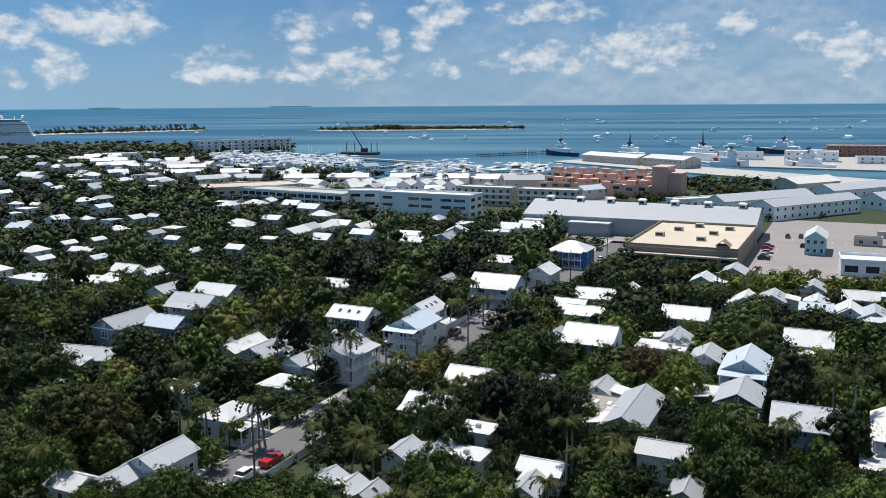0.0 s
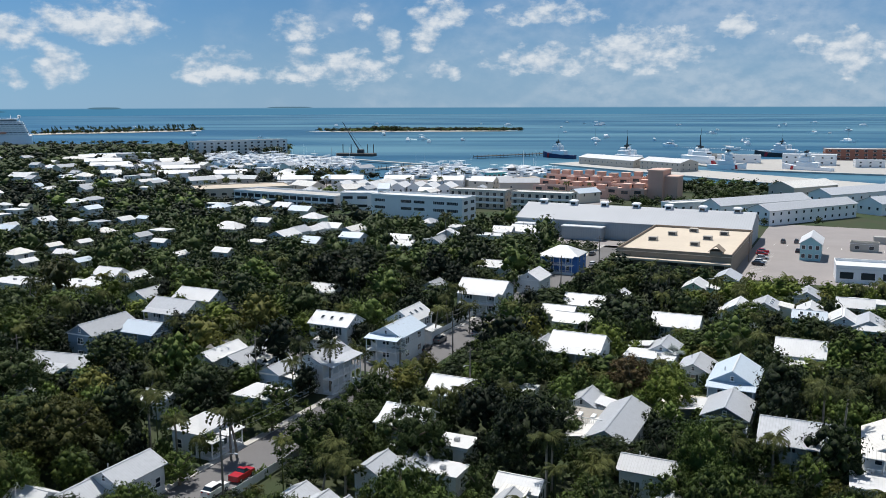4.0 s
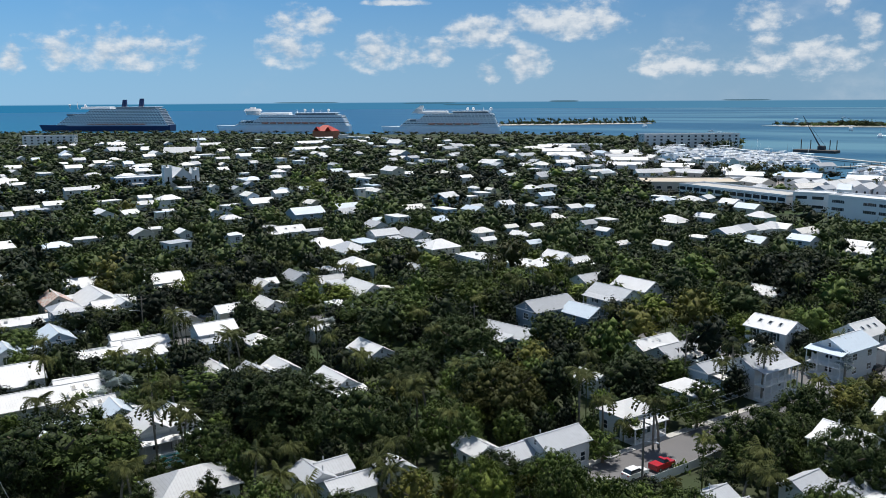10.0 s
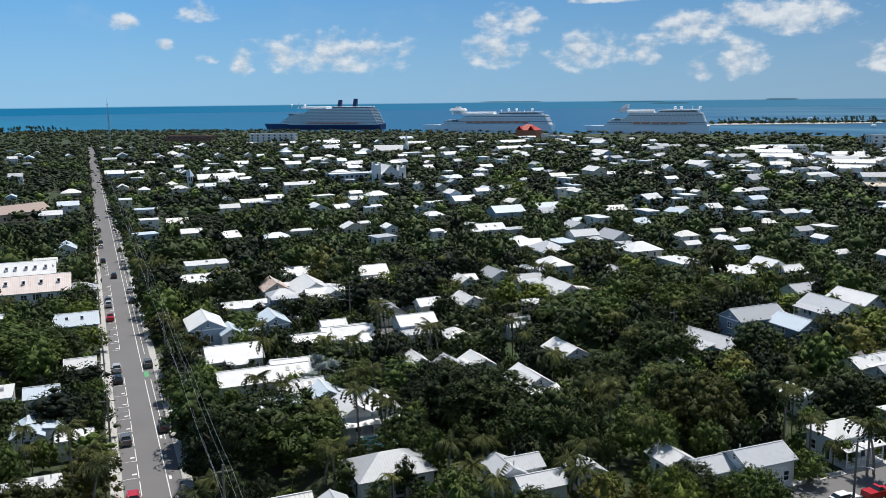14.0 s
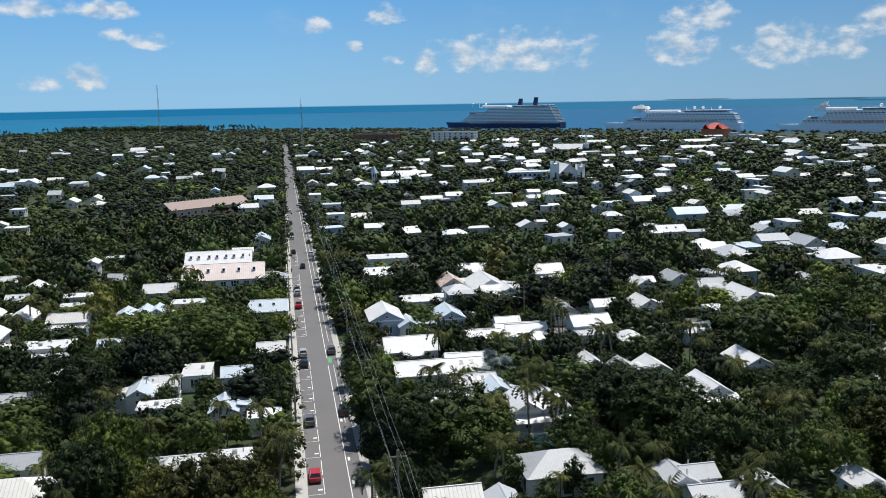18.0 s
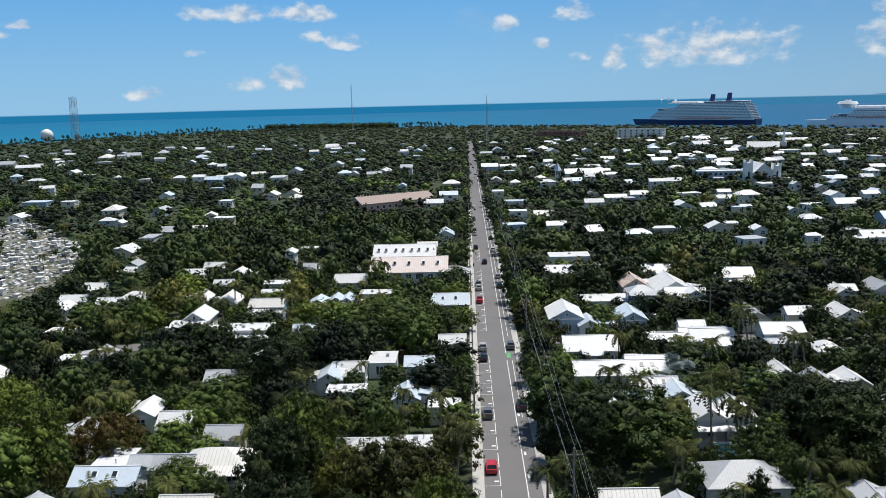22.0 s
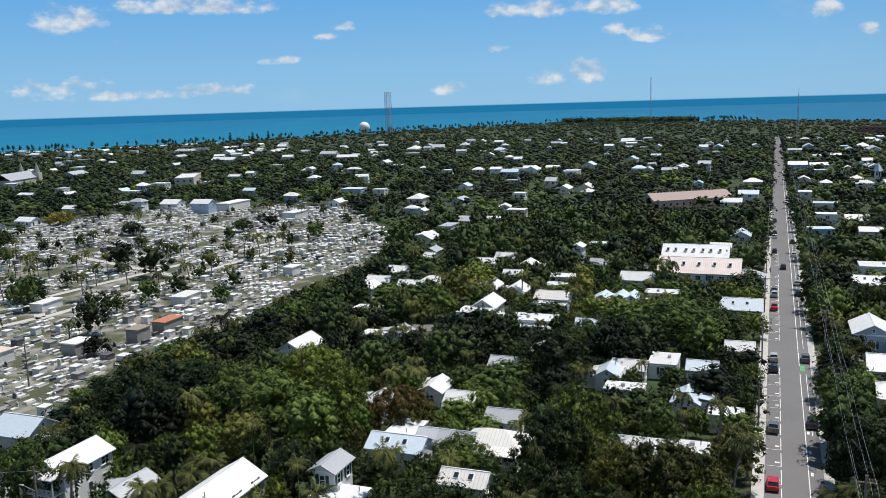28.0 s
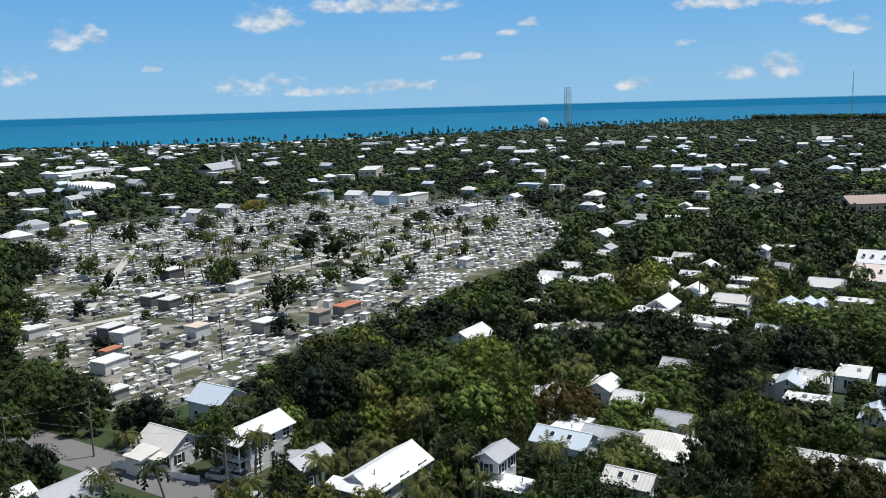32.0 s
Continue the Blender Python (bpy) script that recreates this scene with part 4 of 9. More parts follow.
house(-26.4, 124.1, 0, 6.3, 4.2, 4.4, "gable", "white", "grey", "")
house(-102.3, 80.0, 0, 4.8, 4.0, 3.3, "gable", "white", "bright", "")
house(-95.1, 90.3, 90, 7.3, 4.9, 4.4, "gable", "white", "grey", "")
house(-89.5, -87.1, 0, 7.4, 4.9, 4.4, "gable", "slate", "grey", "")
house(-128.9, -17.7, 90, 7.5, 5.1, 3.3, "gable", "white", "bright", "")
house(11.4, 134.5, 0, 4.8, 4.0, 3.3, "gable", "white", "bright", "")
house(-125.4, -41.0, 90, 10.2, 7.4, 3.2, "hip", "white", "ribbed", "s")
house(-131.0, -10.1, 90, 4.8, 4.0, 3.3, "flat", "white", "bright", "")
house(-117.0, -55.2, 90, 9.2, 5.8, 4.2, "gable", "white", "pale", "")
house(4.6, 134.4, 0, 6.8, 5.0, 3.3, "flat", "white", "bright", "")
house(-123.9, -47.4, 90, 4.8, 4.0, 3.3, "gable", "white", "grey", "")
house(-64.9, -113.2, 0, 7.6, 5.0, 3.3, "gable", "white", "grey", "")
house(-58.9, -118.1, 0, 4.8, 4.0, 3.3, "gable", "white", "bright", "")
house(-57.1, 123.2, 0, 4.8, 4.0, 3.3, "flat", "white", "bright", "")
house(-124.0, -51.3, 90, 4.8, 4.0, 3.3, "gable", "white", "grey", "")
house(-66.4, 124.3, 0, 6.3, 4.2, 6.2, "gable", "white", "bright", "s")
house(6.1, 146.0, 90, 12.4, 7.8, 5.4, "gable", "white", "ribbed", "w")
house(-92.8, -100.9, 0, 10.4, 6.6, 5.8, "gable", "white", "bright", "e")
house(-85.5, -114.6, 90, 7.4, 6.0, 3.6, "gable", "white", "ribbed", "s")
house(-135.8, -42.8, 90, 4.8, 4.0, 3.3, "gable", "white", "grey", "")
house(-141.0, 40.0, 0, 7.0, 4.1, 4.4, "gable", "white", "bright", "e")
house(-125.6, -57.8, 0, 6.4, 4.3, 3.3, "flat", "white", "bright", "")
house(-141.0, 45.2, 0, 7.0, 4.1, 4.4, "gable", "white", "bright", "e")
house(-7.8, 142.6, 0, 9.5, 6.5, 6.2, "gable", "white", "grey", "s")
house(-98.2, 110.1, 90, 6.6, 5.0, 4.4, "hip", "white", "bright", "s")
house(-35.2, 141.0, 90, 18.0, 7.0, 3.8, "gable", "white", "grey", "")
house(-149.2, -5.5, 90, 4.8, 4.0, 3.3, "flat", "white", "bright", "")
house(-149.1, 28.4, 90, 6.4, 4.3, 3.3, "gable", "white", "pale", "")
house(-136.5, 73.4, 0, 7.2, 5.0, 6.2, "gable", "white", "bright", "e")
house(-143.1, -53.3, 90, 4.8, 4.0, 3.3, "gable", "white", "bright", "")
house(-155.2, -12.9, 0, 5.8, 4.0, 3.3, "gable", "white", "pale", "")
house(-19.2, 154.9, 90, 10.5, 7.3, 4.4, "gable", "dark", "grey", "w")
house(-43.9, 151.9, 90, 5.8, 4.0, 3.3, "gable", "white", "grey", "")
house(-137.2, -68.7, 0, 5.8, 4.0, 3.3, "gable", "white", "grey", "")
house(-153.8, 38.4, 0, 5.8, 4.0, 3.3, "gable", "white", "pale", "")
house(-158.3, 35.2, 90, 6.4, 4.3, 3.3, "gable", "white", "grey", "")
house(-158.2, -24.9, 90, 6.2, 4.0, 3.3, "flat", "white", "bright", "")
house(-101.1, 130.0, 0, 6.6, 5.1, 3.3, "hip", "blue", "bright", "")
house(-158.2, 34.1, 90, 5.7, 4.0, 3.3, "gable", "white", "grey", "")
house(-57.1, 152.7, 0, 4.8, 4.0, 3.3, "flat", "white", "bright", "")
house(-69.4, 148.9, 0, 7.3, 4.9, 3.3, "gable", "white", "bright", "")
house(-116.1, 119.1, 0, 4.8, 4.0, 3.3, "gable", "white", "bright", "")
house(-103.7, -122.0, 90, 7.0, 6.4, 4.6, "gable", "white", "pale", "")
house(-148.5, -61.0, 0, 5.8, 4.0, 3.3, "gable", "white", "bright", "")
house(-164.7, 25.6, 90, 10.7, 7.2, 4.4, "gable", "white", "bright", "")
house(-167.3, -29.5, 0, 5.8, 4.0, 3.3, "gable", "white", "pale", "")
house(-19.8, 169.3, 90, 11.9, 8.2, 6.2, "gable", "blue", "pale", "w")
house(-159.0, 73.1, 0, 6.2, 4.3, 3.3, "gable", "white", "bright", "")
house(-159.5, 67.0, 0, 5.8, 4.0, 3.3, "gable", "white", "grey", "")
house(-104.5, 140.5, 90, 6.0, 4.0, 4.4, "gable", "blue", "grey", "")
house(-98.0, 147.0, 90, 11.0, 6.4, 6.2, "gable", "white", "grey", "s")
house(-169.5, 35.7, 90, 5.7, 4.0, 3.3, "gable", "white", "bright", "")
house(-165.2, 61.4, 0, 5.8, 4.0, 3.3, "gable", "white", "bright", "")
house(-172.5, 36.2, 90, 6.9, 4.6, 3.3, "gable", "white", "bright", "")
house(-171.8, -26.0, 90, 5.5, 4.0, 3.3, "gable", "white", "bright", "")
house(-140.3, 110.0, 0, 4.8, 4.0, 3.3, "gable", "white", "bright", "")
house(-175.1, -11.5, 90, 4.8, 4.0, 3.3, "gable", "white", "pale", "")
house(-167.2, -52.1, 90, 4.8, 4.0, 3.3, "gable", "white", "grey", "")
house(-158.9, 94.3, 0, 9.4, 6.3, 3.3, "gable", "white", "bright", "")
house(-148.2, 111.0, 90, 4.8, 4.0, 4.4, "gable", "white", "grey", "")
house(-53.0, 177.5, 0, 11.0, 8.8, 6.2, "gable", "white", "bright", "s")
house(-29.0, 181.6, 90, 7.6, 5.2, 3.3, "gable", "white", "grey", "")
house(-178.8, -19.7, 0, 7.2, 4.8, 3.3, "flat", "white", "bright", "")
house(-117.4, 148.6, 90, 16.5, 7.0, 3.6, "gable", "white", "grey", "")
house(-125.0, 147.0, 90, 11.5, 5.6, 3.3, "gable", "white", "bright", "")
house(-185.8, 26.3, 90, 11.6, 7.9, 3.3, "gable", "white", "bright", "")
house(-178.3, -47.1, 0, 5.8, 4.0, 3.3, "gable", "white", "bright", "")
house(-39.3, 185.5, 0, 8.8, 5.7, 3.3, "flat", "white", "bright", "")
house(-151.0, 128.0, 10, 14.2, 6.2, 3.3, "gable", "teal", "grey", "")
house(-190.6, 45.4, 90, 4.8, 4.0, 3.3, "gable", "white", "bright", "")
house(-94.0, 171.5, 90, 11.5, 7.8, 6.2, "gable", "white", "pale", "w")
house(-63.3, 183.9, 90, 5.8, 4.0, 3.3, "gable", "white", "grey", "")
house(-181.8, 77.4, 0, 5.3, 4.3, 3.3, "hip", "white", "bright", "")
house(-9.9, 197.5, 0, 9.6, 8.6, 4.6, "gable", "white", "bright", "s")
house(-37.8, 192.6, 90, 7.1, 4.9, 3.3, "gable", "white", "grey", "")
house(-191.2, 43.3, 90, 4.8, 4.0, 3.3, "gable", "white", "bright", "")
house(-191.9, -4.7, 90, 4.8, 4.0, 3.3, "gable", "white", "bright", "")
house(-191.5, 55.0, 90, 7.9, 5.3, 3.3, "gable", "white", "bright", "")
house(-187.6, 68.7, 0, 6.0, 4.0, 3.3, "flat", "white", "grey", "")
house(-164.8, -101.4, 0, 8.5, 5.6, 4.4, "gable", "white", "bright", "")
house(-192.2, 53.2, 90, 8.7, 5.9, 3.3, "gable", "white", "bright", "")
house(-147.8, 148.5, 0, 9.6, 6.6, 5.8, "gable", "slate", "pale", "")
house(-111.5, 173.0, 0, 8.6, 6.4, 6.0, "gable", "white", "bright", "")
house(-192.4, 71.3, 90, 7.6, 5.1, 4.4, "gable", "white", "bright", "")
house(-203.0, -55.2, 90, 11.2, 7.2, 4.4, "flat", "white", "bright", "s")
house(-156.5, 144.0, 90, 13.5, 7.6, 6.4, "gable", "slate", "grey", "")
house(-183.4, 94.5, 90, 4.8, 4.0, 3.3, "gable", "white", "bright", "")
house(-97.7, 184.4, 90, 10.1, 7.0, 6.2, "gable", "white", "bright", "")
house(-185.1, -85.0, 0, 5.8, 4.0, 3.3, "gable", "white", "grey", "")
house(-201.2, 53.0, 90, 4.8, 4.0, 3.3, "gable", "white", "bright", "")
house(-206.4, 28.9, 0, 5.8, 4.0, 3.3, "gable", "white", "pale", "")
house(-182.7, -90.7, 90, 4.8, 4.0, 3.3, "flat", "white", "bright", "")
house(-203.4, -41.1, 90, 4.8, 4.0, 3.3, "gable", "white", "pale", "")
house(-208.0, -69.0, 0, 9.2, 6.2, 6.2, "gable", "cream", "bright", "e")
house(-212.2, 23.6, 0, 12.0, 8.2, 4.4, "gable", "blue", "bright", "")
house(-201.9, 78.6, 90, 4.8, 4.0, 6.2, "gable", "cream", "bright", "")
house(-213.1, 40.4, 0, 8.4, 5.8, 3.3, "gable", "blue", "pale", "")
house(-63.3, 208.4, 0, 9.2, 6.2, 3.3, "gable", "white", "bright", "")
house(-39.4, 215.7, 0, 11.2, 7.6, 3.3, "gable", "white", "bright", "")
house(-211.0, 70.5, 0, 8.2, 5.7, 3.3, "gable", "cream", "grey", "")
house(-156.0, 167.5, 0, 12.5, 7.5, 6.2, "gable", "white", "grey", "s")
house(-69.7, 215.5, 0, 7.0, 4.7, 3.3, "gable", "white", "bright", "")
house(-211.4, 93.5, 0, 7.5, 5.2, 3.3, "gable", "white", "bright", "")
house(-211.1, -75.5, 0, 6.0, 4.0, 3.3, "flat", "white", "bright", "")
house(-201.4, 109.7, 0, 6.0, 4.0, 3.3, "flat", "white", "bright", "")
house(3.6, 234.9, 90, 8.5, 5.9, 3.3, "gable", "white", "grey", "")
house(4.4, 230.2, 0, 5.1, 4.0, 3.3, "hip", "teal", "bright", "")
house(-228.8, 46.3, 90, 5.9, 4.6, 6.2, "hip", "slate", "grey", "s")
house(-2.0, 236.2, 90, 7.9, 5.4, 3.3, "gable", "white", "bright", "")
house(-232.0, -6.1, 90, 10.7, 7.3, 3.3, "gable", "slate", "pale", "")
house(-9.9, 232.0, 0, 6.2, 4.2, 4.4, "gable", "teal", "pale", "")
house(-27.1, 232.8, 90, 8.7, 6.0, 4.4, "gable", "white", "bright", "")
house(-227.8, -56.0, 90, 9.2, 6.2, 4.4, "gable", "blue", "ribbed", "s")
house(-232.4, 37.1, 90, 13.6, 8.9, 3.3, "flat", "white", "bright", "")
house(-207.3, -104.3, 90, 5.9, 4.0, 3.3, "flat", "white", "bright", "")
house(-2.7, 236.9, 90, 9.0, 6.2, 3.3, "gable", "white", "bright", "")
house(-66.3, 228.4, 0, 8.9, 6.0, 3.3, "gable", "white", "bright", "")
house(-235.0, -38.2, 0, 6.2, 4.3, 3.3, "gable", "white", "pale", "")
house(-235.7, -35.0, 0, 5.8, 4.0, 3.3, "gable", "white", "pale", "")
house(-234.8, -43.1, 0, 5.8, 4.0, 3.3, "gable", "white", "pale", "")
house(-93.0, 220.9, 0, 13.3, 9.0, 6.2, "gable", "white", "bright", "s")
house(-10.2, 243.6, 90, 9.1, 6.3, 3.3, "gable", "teal", "bright", "")
house(-159.0, 180.0, 0, 12.0, 7.6, 6.2, "gable", "white", "bright", "")
house(-236.7, 62.2, 0, 7.7, 5.3, 3.3, "gable", "white", "bright", "")
house(-212.4, 123.6, 0, 12.5, 8.4, 3.3, "gable", "white", "bright", "")
house(-239.3, 53.3, 90, 5.6, 4.0, 3.3, "flat", "white", "bright", "")
house(-238.1, 58.9, 90, 6.4, 4.3, 3.3, "gable", "white", "bright", "")
house(-21.4, 245.3, 90, 9.7, 6.7, 3.3, "gable", "cream", "grey", "")
house(-245.6, -28.0, 90, 7.6, 5.0, 3.3, "flat", "white", "bright", "")
house(-59.7, 240.5, 90, 5.8, 4.0, 3.3, "gable", "white", "bright", "")
house(-238.7, -70.1, 0, 7.7, 5.3, 3.3, "gable", "cream", "ribbed", "")
house(-230.9, 101.0, 0, 6.6, 4.6, 4.4, "gable", "white", "bright", "")
house(0.4, 255.0, 0, 7.4, 5.0, 3.3, "gable", "white", "bright", "")
house(-246.7, 58.4, 0, 14.9, 10.3, 3.3, "gable", "white", "bright", "")
house(-247.0, 47.6, 0, 8.6, 5.9, 4.4, "gable", "cream", "rust", "e")
house(-140.7, 212.6, 0, 7.5, 5.0, 3.3, "gable", "white", "bright", "")
house(-114.2, 231.8, 90, 6.1, 4.2, 3.3, "gable", "white", "grey", "")
house(-230.1, 122.3, 90, 6.9, 4.6, 3.3, "gable", "white", "grey", "")
house(-180.5, 183.5, 90, 10.2, 6.6, 4.2, "gable", "white", "grey", "")
house(-253.6, 56.5, 90, 6.9, 4.5, 3.3, "flat", "white", "bright", "")
house(-234.2, -102.2, 90, 6.2, 4.1, 4.4, "gable", "slate", "bright", "")
house(-243.5, -79.1, 0, 5.8, 4.0, 3.3, "gable", "white", "bright", "")
house(-249.3, -59.7, 90, 5.8, 4.0, 3.3, "flat", "white", "bright", "")
house(-238.9, 105.1, 90, 5.3, 4.0, 3.3, "gable", "white", "bright", "")
house(3.5, 261.2, 0, 8.2, 5.4, 3.3, "flat", "white", "bright", "")
house(-11.9, 263.4, 90, 9.5, 6.5, 3.3, "gable", "cream", "grey", "")
house(-240.7, 116.3, 0, 9.4, 6.5, 3.3, "gable", "white", "grey", "")
house(-241.1, -98.1, 90, 6.3, 4.9, 4.4, "hip", "white", "bright", "s")
house(-233.7, -116.6, 0, 5.8, 4.0, 3.3, "gable", "white", "bright", "")
house(-256.3, 79.3, 90, 11.3, 7.6, 4.4, "gable", "blue", "bright", "s")
house(-89.6, 251.4, 90, 8.7, 6.0, 4.4, "gable", "white", "bright", "")
house(-263.7, -37.7, 90, 8.0, 5.4, 3.3, "gable", "white", "bright", "")
house(-42.7, 263.3, 90, 7.8, 5.4, 3.3, "gable", "mint", "bright", "")
house(-262.3, -61.2, 90, 7.6, 4.9, 3.3, "flat", "white", "bright", "")
house(-257.5, 80.2, 90, 10.0, 6.7, 4.4, "gable", "blue", "bright", "s")
house(-261.4, -77.5, 90, 4.8, 4.0, 3.3, "gable", "white", "bright", "")
house(-229.5, 153.6, 0, 6.4, 4.2, 3.3, "gable", "white", "grey", "")
house(-242.9, -116.7, 90, 6.8, 4.5, 3.3, "gable", "white", "bright", "")
house(-273.7, 28.9, 90, 7.7, 5.2, 3.3, "gable", "white", "bright", "")
house(-246.3, 129.9, 0, 6.4, 4.3, 3.3, "flat", "white", "grey", "")
house(-35.3, 275.3, 90, 10.1, 7.0, 4.4, "gable", "yellow", "grey", "")
house(-244.4, 139.3, 0, 10.8, 8.6, 4.4, "hip", "blue", "bright", "s")
house(-272.3, 59.7, 90, 7.1, 4.7, 3.3, "gable", "white", "bright", "")
house(-213.5, 188.1, 0, 14.5, 9.5, 3.3, "flat", "white", "bright", "")
house(-206.7, 203.8, 90, 6.3, 4.1, 3.3, "gable", "white", "bright", "")
house(-213.0, 200.5, 0, 8.0, 5.3, 4.4, "gable", "white", "bright", "")
house(-230.6, 179.9, 0, 14.4, 9.3, 4.4, "flat", "white", "bright", "")
house(-109.7, 269.1, 0, 7.6, 5.1, 3.3, "gable", "white", "grey", "")
house(-259.8, -117.4, 90, 6.2, 4.1, 3.3, "gable", "white", "bright", "")
house(-280.9, -77.7, 0, 5.8, 4.0, 3.3, "gable", "white", "bright", "")
house(-280.9, -93.0, 90, 5.9, 4.0, 3.3, "gable", "white", "bright", "")
house(-286.5, -53.9, 90, 4.8, 4.0, 3.3, "gable", "white", "grey", "")
house(-295.3, 34.6, 90, 13.9, 9.1, 4.4, "flat", "white", "bright", "")
house(-246.9, 174.9, 90, 12.0, 9.5, 6.2, "hip", "cream", "bright", "")
house(-91.3, 286.4, 0, 13.1, 10.4, 6.2, "hip", "royal", "bright", "s")
house(-292.0, -88.9, 90, 5.9, 4.0, 3.3, "gable", "white", "bright", "")
house(-281.4, -115.7, 90, 4.8, 4.0, 4.4, "gable", "white", "bright", "")
house(-275.4, 154.7, 0, 13.5, 10.8, 3.3, "hip", "white", "grey", "")
house(-328.2, -62.0, 90, 5.4, 4.0, 3.3, "flat", "white", "bright", "")
house(-158.7, 295.9, 0, 7.2, 4.8, 3.3, "gable", "white", "bright", "")
house(-292.8, 179.9, 90, 11.0, 7.4, 4.4, "gable", "white", "grey", "")
house(-150.6, 309.1, 90, 8.2, 5.7, 3.3, "gable", "white", "grey", "")
house(-288.2, 191.7, 0, 13.0, 8.7, 3.3, "gable", "white", "grey", "")
house(-330.4, 133.0, 90, 6.6, 5.1, 3.3, "hip", "white", "bright", "")
house(-136.7, 332.6, 0, 10.9, 7.1, 3.3, "flat", "white", "bright", "")
house(-326.6, 148.8, 0, 6.3, 4.2, 3.3, "flat", "white", "bright", "")
house(-187.4, 308.8, 90, 8.6, 5.7, 3.3, "gable", "white", "grey", "")
house(-330.5, 156.6, 90, 12.2, 8.3, 3.3, "gable", "white", "bright", "")
house(-212.9, 302.4, 90, 8.4, 5.6, 4.4, "gable", "white", "grey", "")
house(-339.6, -139.1, 0, 8.5, 5.6, 3.3, "flat", "white", "bright", "")
house(-137.2, 347.0, 0, 7.1, 4.7, 3.3, "gable", "white", "bright", "")
house(-128.2, 350.9, 0, 12.4, 8.4, 3.3, "gable", "white", "bright", "")
house(-160.5, 350.9, 0, 6.3, 4.0, 3.3, "flat", "white", "bright", "")
house(-214.1, 324.3, 0, 9.8, 7.7, 3.3, "hip", "white", "grey", "")
house(-232.1, 342.6, 0, 10.4, 8.2, 4.4, "hip", "mint", "bright", "")

far_house(-304, -65, 0, 6, 4, 6.0)
far_house(-240, 213, 90, 6, 4, 4.4)
far_house(-322, -16, 90, 7, 5, 4.4)
far_house(-300, -121, 0, 7, 5, 3.3)
far_house(-208, 249, 0, 7, 5, 4.4)
far_house(-288, 153, 90, 10, 7, 3.3)
far_house(-256, 204, 90, 6, 4, 4.4)
far_house(-223, 242, 90, 6, 4, 3.3)
far_house(-293, 152, 90, 7, 5, 4.4)
far_house(-266, 209, 90, 8, 6, 6.0)
far_house(-178, 290, 0, 9, 6, 6.0)
far_house(-318, 127, 0, 7, 5, 6.0)
far_house(-238, 249, 0, 6, 4, 6.0)
far_house(-324, -133, 0, 11, 8, 4.4)
far_house(-167, 308, 0, 10, 7, 3.3)
far_house(-352, -10, 0, 10, 7, 4.4)
far_house(-337, 114, 0, 7, 5, 6.0)
far_house(-276, 232, 90, 6, 4, 4.4)
far_house(-256, 257, 90, 7, 5, 6.0)
far_house(-325, 166, 90, 10, 7, 3.3)
far_house(-278, 248, 90, 6, 4, 3.3)
far_house(-214, 314, 90, 9, 6, 3.3)
far_house(-161, 348, 90, 8, 5, 3.3)
far_house(-324, 207, 0, 11, 7, 6.0)
far_house(-211, 326, 0, 10, 7, 3.3)
far_house(-372, 114, 0, 8, 6, 3.3)
far_house(-175, 351, 90, 9, 6, 4.4)
far_house(-238, 312, 0, 9, 6, 6.0)
far_house(-336, 203, 90, 6, 4, 3.3)
far_house(-252, 306, 0, 14, 10, 3.3)
far_house(-293, 274, 0, 8, 6, 3.3)
far_house(-361, 180, 90, 15, 10, 6.0)
far_house(-375, 149, 90, 9, 6, 4.4)
far_house(-385, 151, 0, 7, 5, 3.3)
far_house(-420, 24, 90, 9, 7, 4.4)
far_house(-404, 127, 90, 6, 4, 6.0)
far_house(-378, 211, 90, 12, 8, 4.4)
far_house(-314, 305, 90, 8, 6, 3.3)
far_house(-220, -379, 0, 12, 9, 4.4)
far_house(-348, 270, 90, 6, 4, 3.3)
far_house(-413, 155, 0, 6, 4, 3.3)
far_house(-310, 314, 0, 6, 4, 3.3)
far_house(-408, -169, 0, 6, 4, 4.4)
far_house(-334, 294, 0, 6, 5, 3.3)
far_house(-259, 372, 0, 12, 8, 3.3)
far_house(-418, -179, 90, 7, 5, 4.4)
far_house(-243, -389, 0, 9, 7, 3.3)
far_house(-241, -398, 0, 12, 8, 6.0)
far_house(-346, 315, 90, 9, 6, 6.0)
far_house(-307, -355, 90, 9, 6, 6.0)
far_house(-472, 26, 90, 12, 8, 3.3)
far_house(-308, -360, 90, 9, 6, 3.3)
far_house(-434, 190, 90, 13, 9, 3.3)
far_house(-262, -396, 0, 11, 8, 3.3)
far_house(-458, 148, 90, 12, 8, 6.0)
far_house(-447, 189, 0, 10, 7, 6.0)
far_house(-466, 138, 90, 8, 6, 3.3)
far_house(-488, -11, 90, 10, 7, 6.0)
far_house(-449, 208, 90, 8, 6, 6.0)
far_house(-494, 98, 90, 10, 7, 3.3)
far_house(-279, -421, 0, 8, 5, 6.0)
far_house(-401, 309, 0, 6, 4, 6.0)
far_house(-502, 72, 0, 7, 5, 3.3)
far_house(-487, 144, 90, 7, 5, 4.4)
far_house(-399, 320, 0, 6, 4, 4.4)
far_house(-412, -308, 90, 12, 8, 6.0)
far_house(-291, -426, 0, 8, 6, 3.3)
far_house(-516, 18, 0, 10, 7, 4.4)
far_house(-391, 344, 90, 10, 7, 4.4)
far_house(-333, -403, 90, 10, 7, 3.3)
far_house(-485, 197, 0, 8, 6, 6.0)
far_house(-506, 191, 0, 7, 5, 6.0)
far_house(-494, -233, 90, 8, 6, 6.0)
far_house(-469, -283, 90, 10, 7, 4.4)
far_house(-429, -343, 90, 12, 9, 3.3)
far_house(-416, -358, 90, 9, 6, 6.0)
